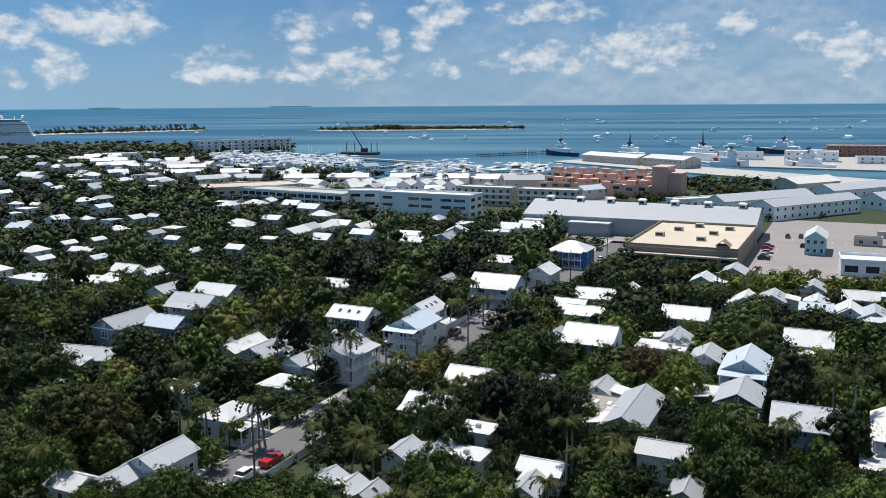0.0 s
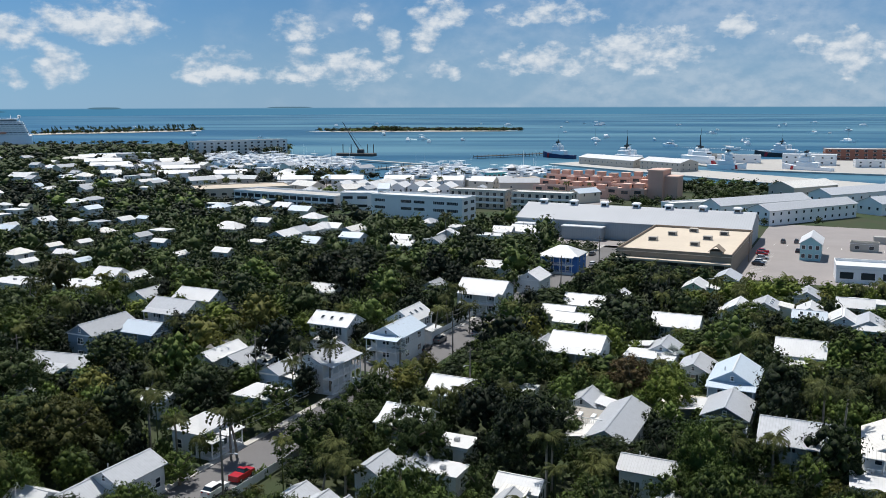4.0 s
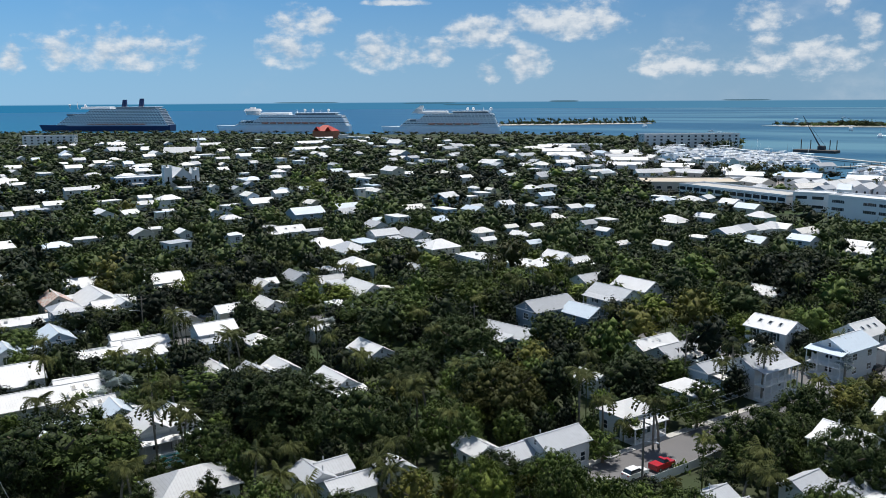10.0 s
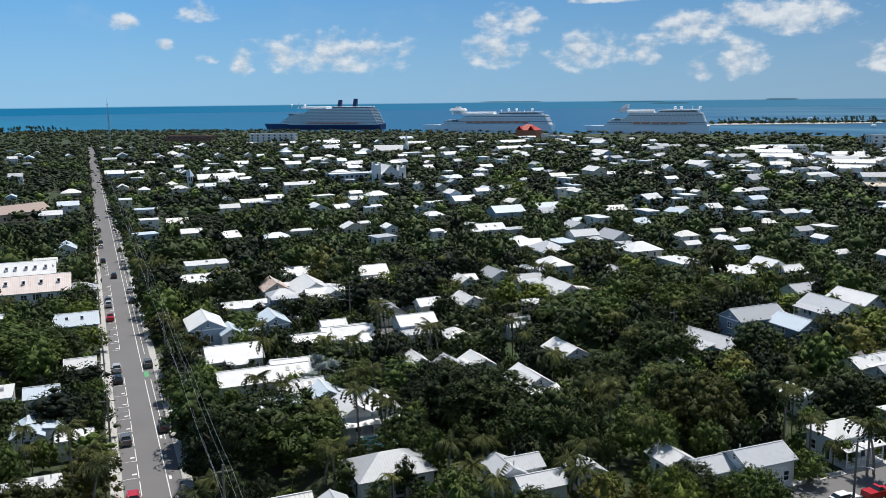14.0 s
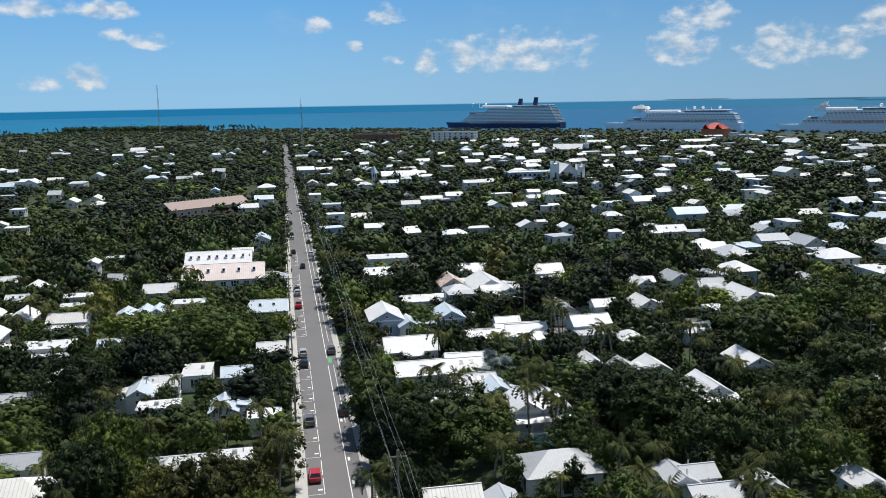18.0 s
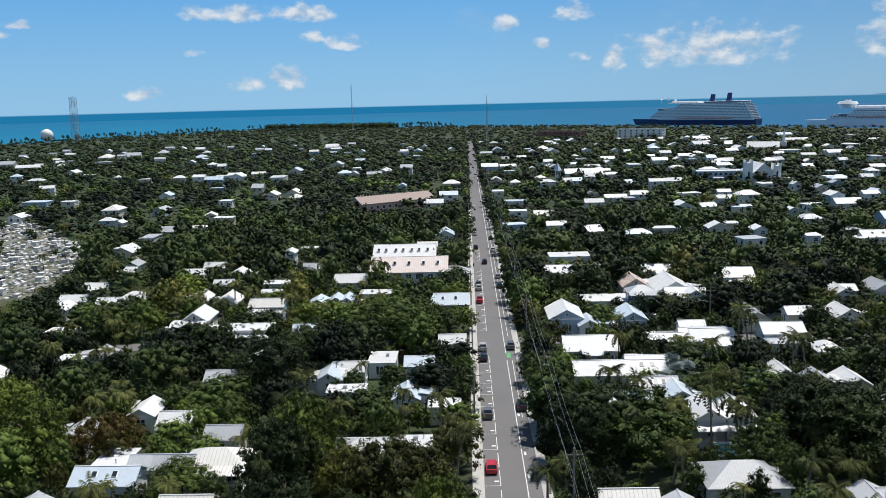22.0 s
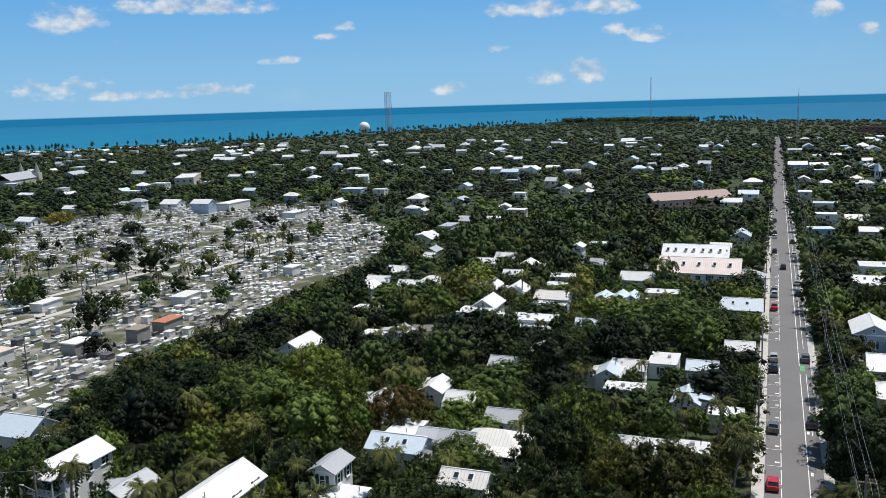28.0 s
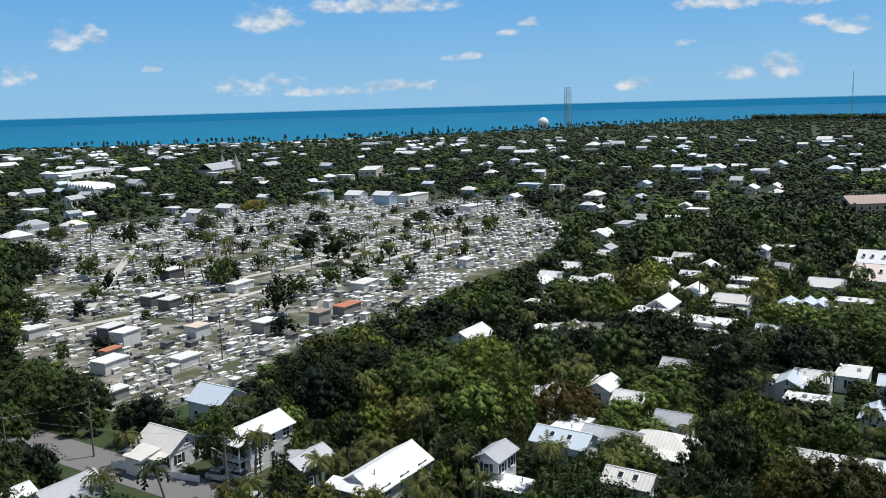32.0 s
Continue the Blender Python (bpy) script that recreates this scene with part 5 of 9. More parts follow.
far_house(-536, -123, 0, 12, 8, 3.3)
far_house(-545, -111, 0, 13, 9, 3.3)
far_house(-398, -393, 90, 9, 6, 3.3)
far_house(-295, -482, 90, 14, 10, 3.3)
far_house(-565, -43, 0, 7, 5, 4.4)
far_house(-536, -190, 0, 9, 7, 4.4)
far_house(-538, 185, 0, 12, 9, 3.3)
far_house(-586, -11, 90, 11, 8, 3.3)
far_house(-523, -266, 90, 15, 11, 3.3)
far_house(-473, 357, 90, 9, 6, 4.4)
far_house(-605, 20, 0, 10, 7, 3.3)
far_house(-507, -338, 90, 9, 6, 3.3)
far_house(-562, 240, 90, 12, 8, 3.3)
far_house(-572, 239, 0, 12, 8, 3.3)
far_house(-539, 340, 0, 16, 11, 6.0)
far_house(-534, 349, 90, 9, 6, 3.3)
far_house(-650, -144, 90, 10, 7, 4.4)
far_house(-650, -174, 0, 14, 10, 6.0)
far_house(-610, 286, 90, 10, 7, 6.0)
far_house(-658, -145, 0, 16, 11, 4.4)
far_house(-356, -579, 0, 14, 10, 4.4)
far_house(-592, -335, 0, 10, 7, 4.4)
far_house(-654, -205, 90, 9, 6, 6.0)
far_house(-650, -219, 90, 9, 6, 6.0)
far_house(-684, -90, 0, 10, 7, 3.3)
far_house(-693, 18, 90, 13, 9, 6.0)
far_house(-695, -99, 90, 11, 8, 3.3)
far_house(-674, 199, 90, 12, 8, 4.4)
far_house(-714, -67, 0, 12, 8, 3.3)
far_house(-694, -188, 90, 11, 8, 3.3)
far_house(-675, -254, 90, 10, 7, 3.3)
far_house(-715, 137, 0, 15, 10, 3.3)
far_house(-445, -580, 90, 15, 11, 3.3)
far_house(-732, -146, 0, 14, 10, 3.3)
far_house(-743, -95, 0, 10, 7, 3.3)
far_house(-719, 209, 90, 15, 11, 3.3)
far_house(-675, 331, 0, 11, 7, 6.0)
far_house(-742, 164, 90, 13, 9, 4.4)
far_house(-418, -636, 0, 12, 8, 3.3)
far_house(-713, 332, 0, 11, 8, 6.0)
far_house(-799, -120, 0, 15, 10, 3.3)
far_house(-788, 206, 0, 10, 7, 3.3)
far_house(-805, 201, 90, 12, 8, 3.3)
far_house(-638, -542, 90, 14, 10, 3.3)
far_house(-789, 331, 90, 14, 10, 4.4)
far_house(-848, 257, 90, 11, 8, 4.4)
far_house(-898, 192, 0, 14, 10, 6.0)
far_house(-910, -278, 0, 12, 8, 4.4)



def guest_house(x, y, turn, L, W, eave, rise, roof, label, vents):
    """A long guest house whose roof carries small louvred vents on the street side."""
    root = thing("guest_house", at(x, y, 0, turn), label, "building")
    b = Build().box(-L / 2, L / 2, -W / 2, W / 2, 0, eave)
    for e in (-L / 2, L / 2 - 0.2):
        b.add([(e, -W / 2, eave - 0.01), (e, W / 2, eave - 0.01), (e, 0, eave + rise - 0.02), (e + 0.2, -W / 2, eave - 0.01), (e + 0.2, W / 2, eave - 0.01), (e + 0.2, 0, eave + rise - 0.02)], [(0, 1, 2), (3, 5, 4), (0, 2, 5, 3), (1, 4, 5, 2)])
    part("wall", b.mesh("wall", WALLS["white"]), root)
    part("roof", gable_roof(L, W, eave, rise).mesh("roof", ROOFS[roof]), root)
    part("ridge_cap", box_mesh("ridge_cap", -L / 2 - 0.4, L / 2 + 0.4, -0.15, 0.15, eave + rise + 0.13, eave + rise + 0.22, ROOFS["bright"]), root)
    vb = Build().box(-0.42, 0.42, -0.5, 0.5, -0.6, 0.95).chamfer(-0.52, 0.52, -0.6, 0.6, 0.95, 1.08, 0.05).box(-0.3, 0.3, -0.53, -0.5, 0.1, 0.8, 1).mesh("roof_vent", TRIM, GLASS)
    for u in vents:
        part("roof_vent", vb, root, pose(u * L, -W * 0.25, eave + rise * 0.5 + 0.2))
    for k in range(7):
        part("window", WINDOWS[k % 2], root, pose(-L * 0.43 + k * L * 0.143, -W / 2, eave - 1.4))
    FOOTPRINTS.append((x, y, L / 2, W / 2, turn, eave * 0.8))


guest_house(-276, -19.8, 90, 24.5, 17, 4.8, 3.4, "pinkish", "long white guest house with weathered pinkish metal roof and vents", (-0.38, -0.19, 0.0, 0.19, 0.38))
guest_house(-294, -22.5, 90, 21, 15, 6.0, 3.4, "bright", "long white guest house with white metal roof and vents", (-0.42, -0.3, -0.14, -0.02, 0.12, 0.24, 0.38))
house(-276, -4.0, 90, 6.0, 5.0, 3.3, "hip", "white", "grey", "")

# further roofs on the regular lots beyond, between the streets
lots = random.Random(11)
TAKEN = [(f[0], f[1]) for f in FOOTPRINTS]
CEMETERY = [(-96, -136), (-119, -133), (-150, -143), (-195, -136), (-224, -142), (-297, -141), (-353, -160), (-445, -230), (-452, -262), (-440, -340), (-370, -366), (-300, -388), (-262, -402), (-225, -402), (-190, -310), (-140, -250), (-112, -205), (-97, -180)]


def inside(x, y, outline):
    hit = False
    for (x0, y0), (x1, y1) in zip(outline, outline[1:] + outline[:1]):
        if (y0 > y) != (y1 > y) and x < (x1 - x0) * (y - y0) / (y1 - y0) + x0:
            hit = not hit
    return hit


def in_cemetery(x, y):
    return inside(x, y, CEMETERY)


# x, y, turn, length, width, eave, rise, kind of the buildings on the harbour front
HARBOUR = [(-305 + 9.6 * k, 487 + 2.0 * k + (3 if k % 2 else 0), 100, 17, 9.2, 4.6, 2.6, "white") for k in range(8)]
HARBOUR += [(-363, 515, 30, 24, 12, 4.5, 2.2, "white"), (-400, 503, 20, 20, 11, 4.5, 2.0, "grey"), (-435, 534, 35, 26, 13, 5.0, 2.4, "white"), (-477, 520, 40, 28, 13, 4.5, 2.2, "white"), (-510, 560, 45, 30, 13, 5.0, 2.2, "white"),
            (-552, 592, 50, 24, 12, 4.5, 2.0, "grey"), (-199, 536, 25, 30, 14, 6.5, 2.2, "grey"), (-330, 532, 25, 22, 11, 4.5, 2.4, "white"), (-292, 540, 20, 20, 12, 5.0, 2.4, "white"), (-258, 548, 15, 22, 12, 5.0, 2.4, "white"),
            (-225, 560, 20, 18, 11, 5.0, 2.4, "grey"), (-395, 545, 30, 18, 10, 4.0, 2.0, "white"), (-590, 640, 50, 26, 12, 4.5, 2.2, "white"), (-640, 600, 50, 32, 14, 5.0, 2.4, "white"), (-590, 560, 40, 30, 14, 5.0, 2.4, "white"), (-690, 640, 50, 34, 15, 5.5, 2.4, "white")]
TAKEN += [(h[0], h[1]) for h in HARBOUR] + [(-350, 438)]
LOTS = []
for r in range(30000):
    d = 330 + 1150 * lots.random() ** 1.25
    a = math.radians(lots.uniform(-3, 153))
    x, y = -d * math.sin(a), d * math.cos(a)
    x, y = round(x / 15) * 15 + lots.uniform(-3, 3), round(y / 17) * 17 + lots.uniform(-3, 3)
    if x < -1150 or (y > 540 and x > -420) or (y > 330 and x > -200) or y > 640 or y < -560 and x > -260:
        continue
    if in_cemetery(x, y) or abs(y - MAIN_Y) < 13 or any(abs(x - p) < 12 and abs(y - q) < 11 for p, q in TAKEN):
        continue
    if math.hypot(x, y) < 600 and lots.random() < 0.35 or y < -10 and math.hypot(x, y) < 950 and lots.random() < 0.6:
        continue
    TAKEN.append((x, y))
    L, W, eave, turn = lots.uniform(6, 13), lots.uniform(5, 9), lots.choice((3.3, 4.4, 6.0)), lots.choice((0, 0, 90, 90, 12, -75))
    if math.hypot(x, y) > 850 and lots.random() < 0.3:
        L, W, eave = L * 2.2, W * 1.6, 5.0
    FOOTPRINTS.append((x, y, L / 2, W / 2, turn, eave * lots.uniform(0.85, 1.7)))
    LOTS.append((x, y, turn, L, W, eave))
    if len(LOTS) >= 500:
        break
for k in range(110):
    x, y = lots.uniform(-620, -120), lots.uniform(445, 640)
    if not inside(x, y, SHORE) or (x > -225 and y > 500) or any(abs(x - p) < 15 and abs(y - q) < 13 for p, q in TAKEN) or (x > -215 and y < 460):
        continue
    TAKEN.append((x, y))
    L, W, eave = lots.uniform(9, 22), lots.uniform(8, 12), lots.choice((3.6, 4.4, 6.0))
    LOTS.append((x, y, lots.choice((0, 90, 60, -20)), L, W, eave))
    FOOTPRINTS.append((*LOTS[-1][:2], L / 2, W / 2, LOTS[-1][2], eave * 0.7))
walls_b, roofs_b = Build(), Build()
for x, y, turn, L, W, eave in LOTS:
    rise = W * 0.24
    kind = lots.random()
    w = Build().box(-L / 2, L / 2, -W / 2, W / 2, 0, eave)
    if kind < 0.6:
        for s in (-1, 1):
            w.add([(s * L / 2, -W / 2, eave), (s * L / 2, W / 2, eave), (s * L / 2, 0, eave + rise - 0.02)], [(0, 1, 2)])
        r = gable_roof(L, W, eave, rise)
    elif kind < 0.8:
        r = hip_roof(L, W, eave, rise)
    else:
        r = Build().box(-L / 2 - 0.2, L / 2 + 0.2, -W / 2 - 0.2, W / 2 + 0.2, eave, eave + 0.3)
    for k in (-0.25, 0.25):
        w.box(k * L - 0.5, k * L + 0.5, -W / 2 - 0.05, -W / 2, eave - 2, eave - 0.6, 3)
        w.box(L / 2, L / 2 + 0.05, k * W - 0.5, k * W + 0.5, eave - 2, eave - 0.6, 3)
    m = pose(x, y, 0, 0, 0, turn)
    walls_b.add([tuple(m @ Vector(p)) for p in w.v], w.f)
    walls_b.s[-len(w.f):] = [3 if q == 3 else int(3 * lots.random() ** 2) if i == 0 else -1 for i, q in enumerate(w.s)]
    base = walls_b.s[-len(w.f)]
    walls_b.s[-len(w.f):] = [3 if q == 3 else base for q in w.s]
    roofs_b.add([tuple(m @ Vector(p)) for p in r.v], r.f, lots.choice((0, 0, 1, 1, 2, 3, 3)))
for nm, b_, ms, lb in (("far_house_walls", walls_b, (WALLS["white"], WALLS["cream"], WALLS["blue"], GLASS), "walls of small far houses among trees"), ("far_house_roofs", roofs_b, (ROOFS["bright"], ROOFS["grey"], ROOFS["pale"], ROOFS["ribbed"]), "pale metal roofs of far houses among trees")):
    ob = new(nm, b_.mesh(nm, *ms))
    ob.matrix_world = GRID
    tagged(ob, lb, "houses", kind="stuff")

# ---- larger buildings ----
def big_block(name, x, y, turn, L, W, H, wall, roof, label, category="building", floors=2, bays=8, sides=(0, 90, -90), win=(1.6, 1.3), parapet=0.6, keep=0.5):
    root = thing(name, at(x, y, 0, turn), label, category)
    FOOTPRINTS.append((x, y, L / 2, W / 2, turn, H * keep))
    part("wall", box_mesh("wall", -L / 2, L / 2, -W / 2, W / 2, 0, H, wall), root)
    b = Build().box(-L / 2 - 0.1, L / 2 + 0.1, -W / 2 - 0.1, W / 2 + 0.1, H, H + 0.25)
    part("roof", b.mesh("roof", roof), root)
    if parapet:
        p = Build()
        for s in (-1, 1):
            p.box(-L / 2 - 0.15, L / 2 + 0.15, s * W / 2 - 0.15, s * W / 2 + 0.15, H + 0.25, H + 0.25 + parapet)
            p.box(s * L / 2 - 0.15, s * L / 2 + 0.15, -W / 2 + 0.15, W / 2 - 0.15, H + 0.25, H + 0.25 + parapet)
        part("parapet", p.mesh("parapet", wall), root)
    pane = Build().box(-win[0] / 2 - 0.08, win[0] / 2 + 0.08, -0.05, 0.05, -win[1] / 2 - 0.08, win[1] / 2 + 0.08).box(-win[0] / 2, win[0] / 2, -0.07, -0.04, -win[1] / 2, win[1] / 2, 1).mesh("window", TRIM, GLASS)
    for tw in sides:
        span, half = (L, W / 2) if tw in (0, 180) else (W, L / 2)
        n = bays if tw in (0, 180) else max(2, int(bays * W / L))
        if math.hypot(x, y) > 800:
            n = max(2, int(n * 0.7))
        for fl in range(floors):
            z = (fl + 0.55) * H / floors
            for k in range(n):
                part("window", pane, root, pose(0, 0, z, 0, 0, tw) @ pose((k + 0.5) / n * span - span / 2, -half, 0))
    return root


def shed(name, x, y, turn, L, W, eave, rise, wall, roof, label, bays=0, floors=1, keep=0.5, category="building"):
    root = thing(name, at(x, y, 0, turn), label, category)
    FOOTPRINTS.append((x, y, L / 2, W / 2, turn, eave * keep))
    b = Build().box(-L / 2, L / 2, -W / 2, W / 2, 0, eave)
    for s in (-1, 1):
        b.add([(s * L / 2, -W / 2, eave), (s * L / 2, W / 2, eave), (s * L / 2, 0, eave + rise)], [(0, 1, 2)])
    part("wall", b.mesh("wall", wall), root)
    part("roof", gable_roof(L, W, eave, rise, 0.6, 0.25).mesh("roof", roof), root)
    pane = Build().box(-0.7, 0.7, -0.06, 0.02, -0.8, 0.8).box(-0.58, 0.58, -0.08, -0.05, -0.68, 0.68, 1).mesh("window", TRIM, GLASS)
    for tw in (0, 90, -90, 180):
        span, half = (L, W / 2) if tw in (0, 180) else (W, L / 2)
        n = bays if tw in (0, 180) else min(3, bays)
        for fl in range(floors):
            for k in range(n):
                part("window", pane, root, pose(0, 0, (fl + 0.55) * eave / floors, 0, 0, tw) @ pose((k + 0.5) / n * span - span / 2, -half, 0))
    return root


WALLGREY = mat("grey_blue_shed_wall", (0.30, 0.34, 0.37), 0.7, vary=0.1, stripes=(0, 1.0, 0.08))
wh = shed("warehouse", -87, 376, 0, 98, 32, 7.5, 5.0, WALLGREY, SHEDROOF, "long grey-blue metal warehouse with cupola vents on its ridge", 0, keep=0.35, category="warehouse")
for k in range(7):
    cup = Build().box(-1.3, 1.3, -1.3, 1.3, 0, 1.6).chamfer(-1.8, 1.8, -1.8, 1.8, 1.6, 2.3, 0.5)
    cup.box(-1.0, 1.0, -1.35, -1.28, 0.3, 1.3, 1)
    part("cupola_vent", cup.mesh("cupola_vent", TRIM, GLASS), wh, pose(-42 + 14 * k, 0, 12.2))
lightstrip = box_mesh("roof_light", -0.7, 0.7, -1.0, 1.0, 0, 0.06, TRIM)
tilt_w = math.degrees(math.atan2(5, 16))
for k in range(24):
    part("roof_light", lightstrip, wh, pose(-46 + 4 * k, -5.2, 12.5 - 5.2 * 5 / 16 - 0.0, tilt_w))
for cx, wd in ((-40, 16), (-18, 18)):
    part("canopy", box_mesh("canopy", cx - wd / 2, cx + wd / 2, -22, -16, 5.4, 5.8, ROOFS["bright"]), wh)
    part("loading_bay", box_mesh("loading_bay", cx - wd / 2 + 0.4, cx + wd / 2 - 0.4, -21.6, -16.05, 0, 5.4, WALLGREY), wh)

shop = big_block("supermarket", -56, 328, 0, 38, 62, 6.6, BROWN, TAN, "brown supermarket with tan gravel flat roof and air units", "shop", 1, 5, (0,), (3.5, 2.2), 0.9, 0.35)
part("arcade_roof", box_mesh("arcade_roof", -19, 19, -34, -31.2, 4.2, 4.8, TAN), shop)
for k, (ax, ay) in enumerate(((-8, 10), (6, 4), (4, -12), (-2, 22), (10, 18), (-12, -6))):
    u = Build().chamfer(-1.6, 1.6, -1.2, 1.2, 0, 1.6, 0.15).box(-1.2, 1.2, -1.25, -1.2, 0.3, 1.3, 1)
    part("air_unit", u.mesh("air_unit", BEIGE, DARKMETAL), shop, pose(ax, ay, 6.86))
part("gable_tower", gable_roof(5, 4, 8.6, 1.6).box(-2.5, 2.5, -2, 2, 6.8, 8.6).mesh("gable_tower", BROWN), shop, pose(14, -29, 0, 0, 0, 90))

off = big_block("office_building", -199, 392, -2, 52, 15, 10.8, STUCCO, ROOFS["bright"], "white three-storey office block with dark window bands", "office", 3, 6, (90, -90), (4, 1.6), 0.8, 0.4)
band = Build().box(-3.2, 3.2, -0.06, 0.02, -0.85, 0.85).box(-3.05, 3.05, -0.08, -0.05, -0.7, 0.7, 1)
for k in (-2, -1, 0, 1, 2):
    band.box(k * 1.15 - 0.04, k * 1.15 + 0.04, -0.1, -0.05, -0.7, 0.7)
bandm = band.mesh("window_band", TRIM, GLASS)
for fl in (1, 2):
    for cx in (-21, -5.5, 2, 13, 20.5):
        part("window_band", bandm, off, pose(cx, -7.5, fl * 3.6 + 1.6))

big_block("parking_deck", -294, 415, -6, 75, 20, 6.5, STUCCO, CONCRETE, "long white open-sided parking deck", "parking deck", 2, 14, (0,), (4.4, 2.0), 0.9, 0.5)
big_block("office_building", -245, 412, 20, 24, 14, 9, STUCCO, ROOFS["bright"], "white corner block with long dark window bands", "office", 2, 3, (0, 90, -90), (5.5, 1.5), 0.5, 0.5)
for cx in (-190, -153):
    ap = big_block("apartment_block", cx, 446, 2, 33, 12, 9.6, BEIGE, ROOFS["ribbed"], "beige three-storey apartments with recessed balconies", "apartments", 3, 8, (0, 90, -90), (1.8, 1.8), 0.5, 0.4)
    for fl in (1, 2):
        part("balcony", Build().box(-16, 16, -7.4, -6, fl * 3.2 - 0.15, fl * 3.2).box(-16, 16, -7.4, -7.3, fl * 3.2, fl * 3.2 + 0.9).mesh("balcony", STUCCO), ap)

pk = thing("salmon_condominium", at(-140, 528, 0, -6), "terraced salmon-pink condominium with a tall stair tower", "apartments")
FOOTPRINTS.append((-140, 528, 46, 18, -6, 5))
part("tower", Build().box(28, 37, -8, 8, 0, 17.5).box(37, 45, -5, 6, 0, 14).mesh("tower", PINK), pk)
part("tower_cap", Build().chamfer(27.5, 37.5, -8.5, 8.5, 17.5, 18.4, 0.3).chamfer(37.2, 45.4, -5.3, 6.3, 14, 14.8, 0.3).mesh("tower_cap", PINKLIGHT), pk)
prng = random.Random(5)
for k in range(9):
    x0 = -44 + 8 * k
    for row in range(3):
        h = 5.5 + 2.6 * row + prng.uniform(-0.8, 1.2)
        y0 = -14 + 10 * row
        part("wing", box_mesh("wing", x0, x0 + 7.9, y0, y0 + 9.9, 0, h, PINK), pk)
        part("terrace", Build().box(x0, x0 + 7.9, y0, y0 + 9.9, h, h + 0.2).box(x0, x0 + 7.9, y0, y0 + 0.2, h + 0.2, h + 1.0).mesh("terrace", PINKLIGHT), pk)
        if row == 2 or prng.random() < 0.4:
            part("stair_head", Build().box(x0 + 1.5, x0 + 6, y0 + 3, y0 + 7.5, h + 0.2, h + 3.1).chamfer(x0 + 1.2, x0 + 6.3, y0 + 2.7, y0 + 7.8, h + 3.1, h + 3.5, 0.1, 1).mesh("stair_head", PINK, PINKLIGHT), pk)
        part("window", Build().box(x0 + 2, x0 + 6, y0 - 0.06, y0 + 0.02, h - 2.4, h - 0.6).mesh("window", GLASS), pk)

shed("navy_shed", -48, 487, 53, 66, 13, 5.5, 3.0, STUCCO, ROOFS["grey"], "long white navy shed with grey gabled roof", 10)
shed("navy_barracks", -24, 461, 55, 64, 13, 7.0, 2.6, STUCCO, ROOFS["grey"], "long white two-storey barracks with small dark windows", 12, 2)
shed("navy_shed", -2, 560, 54, 60, 15, 6.0, 3.0, STUCCO, ROOFS["grey"], "long white navy shed with grey gabled roof", 8)
shed("navy_shed", 22, 520, 54, 56, 14, 6.0, 3.0, STUCCO, ROOFS["grey"], "long white navy shed with grey gabled roof", 8)
shed("navy_workshop", -30, 566, 56, 40, 18, 8.0, 3.0, BEIGE, ROOFS["ribbed"], "tall beige workshop with ribbed roof", 5)
big_block("low_block", -78, 478, 46, 38, 10, 4.6, STUCCO, ROOFS["ribbed"], "low white service block with flat roof", "building", 1, 8)
shed("gate_house", -15, 350, 90, 18, 7, 6.4, 2.4, WALLS["teal"], ROOFS["bright"], "narrow two-storey teal gabled office", 3, 2)
big_block("shop_building", 22, 312, 4, 56, 14, 4.6, STUCCO, ROOFS["bright"], "low white shop with dark glass front", "shop", 1, 9, (0,), (4, 2.2), 0.9)
big_block("white_hall", 40, 640, 10, 44, 24, 8, STUCCO, ROOFS["bright"], "white naval hall with stacked flat roofs", "building", 2, 9)
big_block("yard_shed", 3, 372, 0, 10, 4, 3, BEIGE, ROOFS["ribbed"], "small container shed in the car park", "shed", 1, 2)
for k, (ax, ay) in enumerate(((10, 395), (20, 398), (30, 402))):
    big_block("cargo_container", ax, ay, 8, 7, 2.6, 2.7, CLAY if k == 1 else BEIGE, CONCRETE, "steel cargo container in the yard", "container", 1, 1, (), parapet=0)

# harbour front
for x, y, turn, L, W, eave, rise, kind in HARBOUR:
    shed("harbour_building", x, y, turn, L, W, eave, rise, STUCCO if kind == "white" else BEIGE, ROOFS["bright" if kind == "white" else "grey"], f"low {'white' if kind == 'white' else 'beige'} gabled building on the harbour front", 2, keep=0.6)
big_block("flat_roofed_market", -350, 438, 48, 58, 30, 6, BEIGE, TAN, "broad low block with flat tan roof", "building", 1, 9, (0, 90, -90), (3, 1.6), 0.6, 0.5)
big_block("fish_house", -253, 622, 60, 22, 10, 5, TURQ, ROOFS["bright"], "turquoise-walled dock house with white roof", "building", 1, 5, (0, 90, -90), (2.4, 1.6), 0)
pag = thing("lookout_pavilion", at(-246, 640, 0.5), "two-tiered dockside lookout pavilion with grey roofs", "pavilion")
part("ground_floor", box_mesh("ground_floor", -4.5, 4.5, -4.5, 4.5, 0, 4, WALLS["teal"]), pag)
part("lower_roof", hip_roof(9, 9, 4, 1.6, 1.0).mesh("lower_roof", ROOFS["grey"]), pag)
part("upper_floor", box_mesh("upper_floor", -2.6, 2.6, -2.6, 2.6, 4.9, 8, GLASS), pag)
part("upper_roof", hip_roof(5.2, 5.2, 8, 1.6, 1.2).mesh("upper_roof", ROOFS["grey"]), pag)
shed("dock_house", -376, 632, 76, 17, 9, 4.2, 2.2, STUCCO, ROOFS["grey"], "white boat house with grey gabled roof at the dock", 3)
st = thing("stair_tower", at(-228, 404, 0, 20), "white stair tower with a small gabled pale-blue top", "tower")
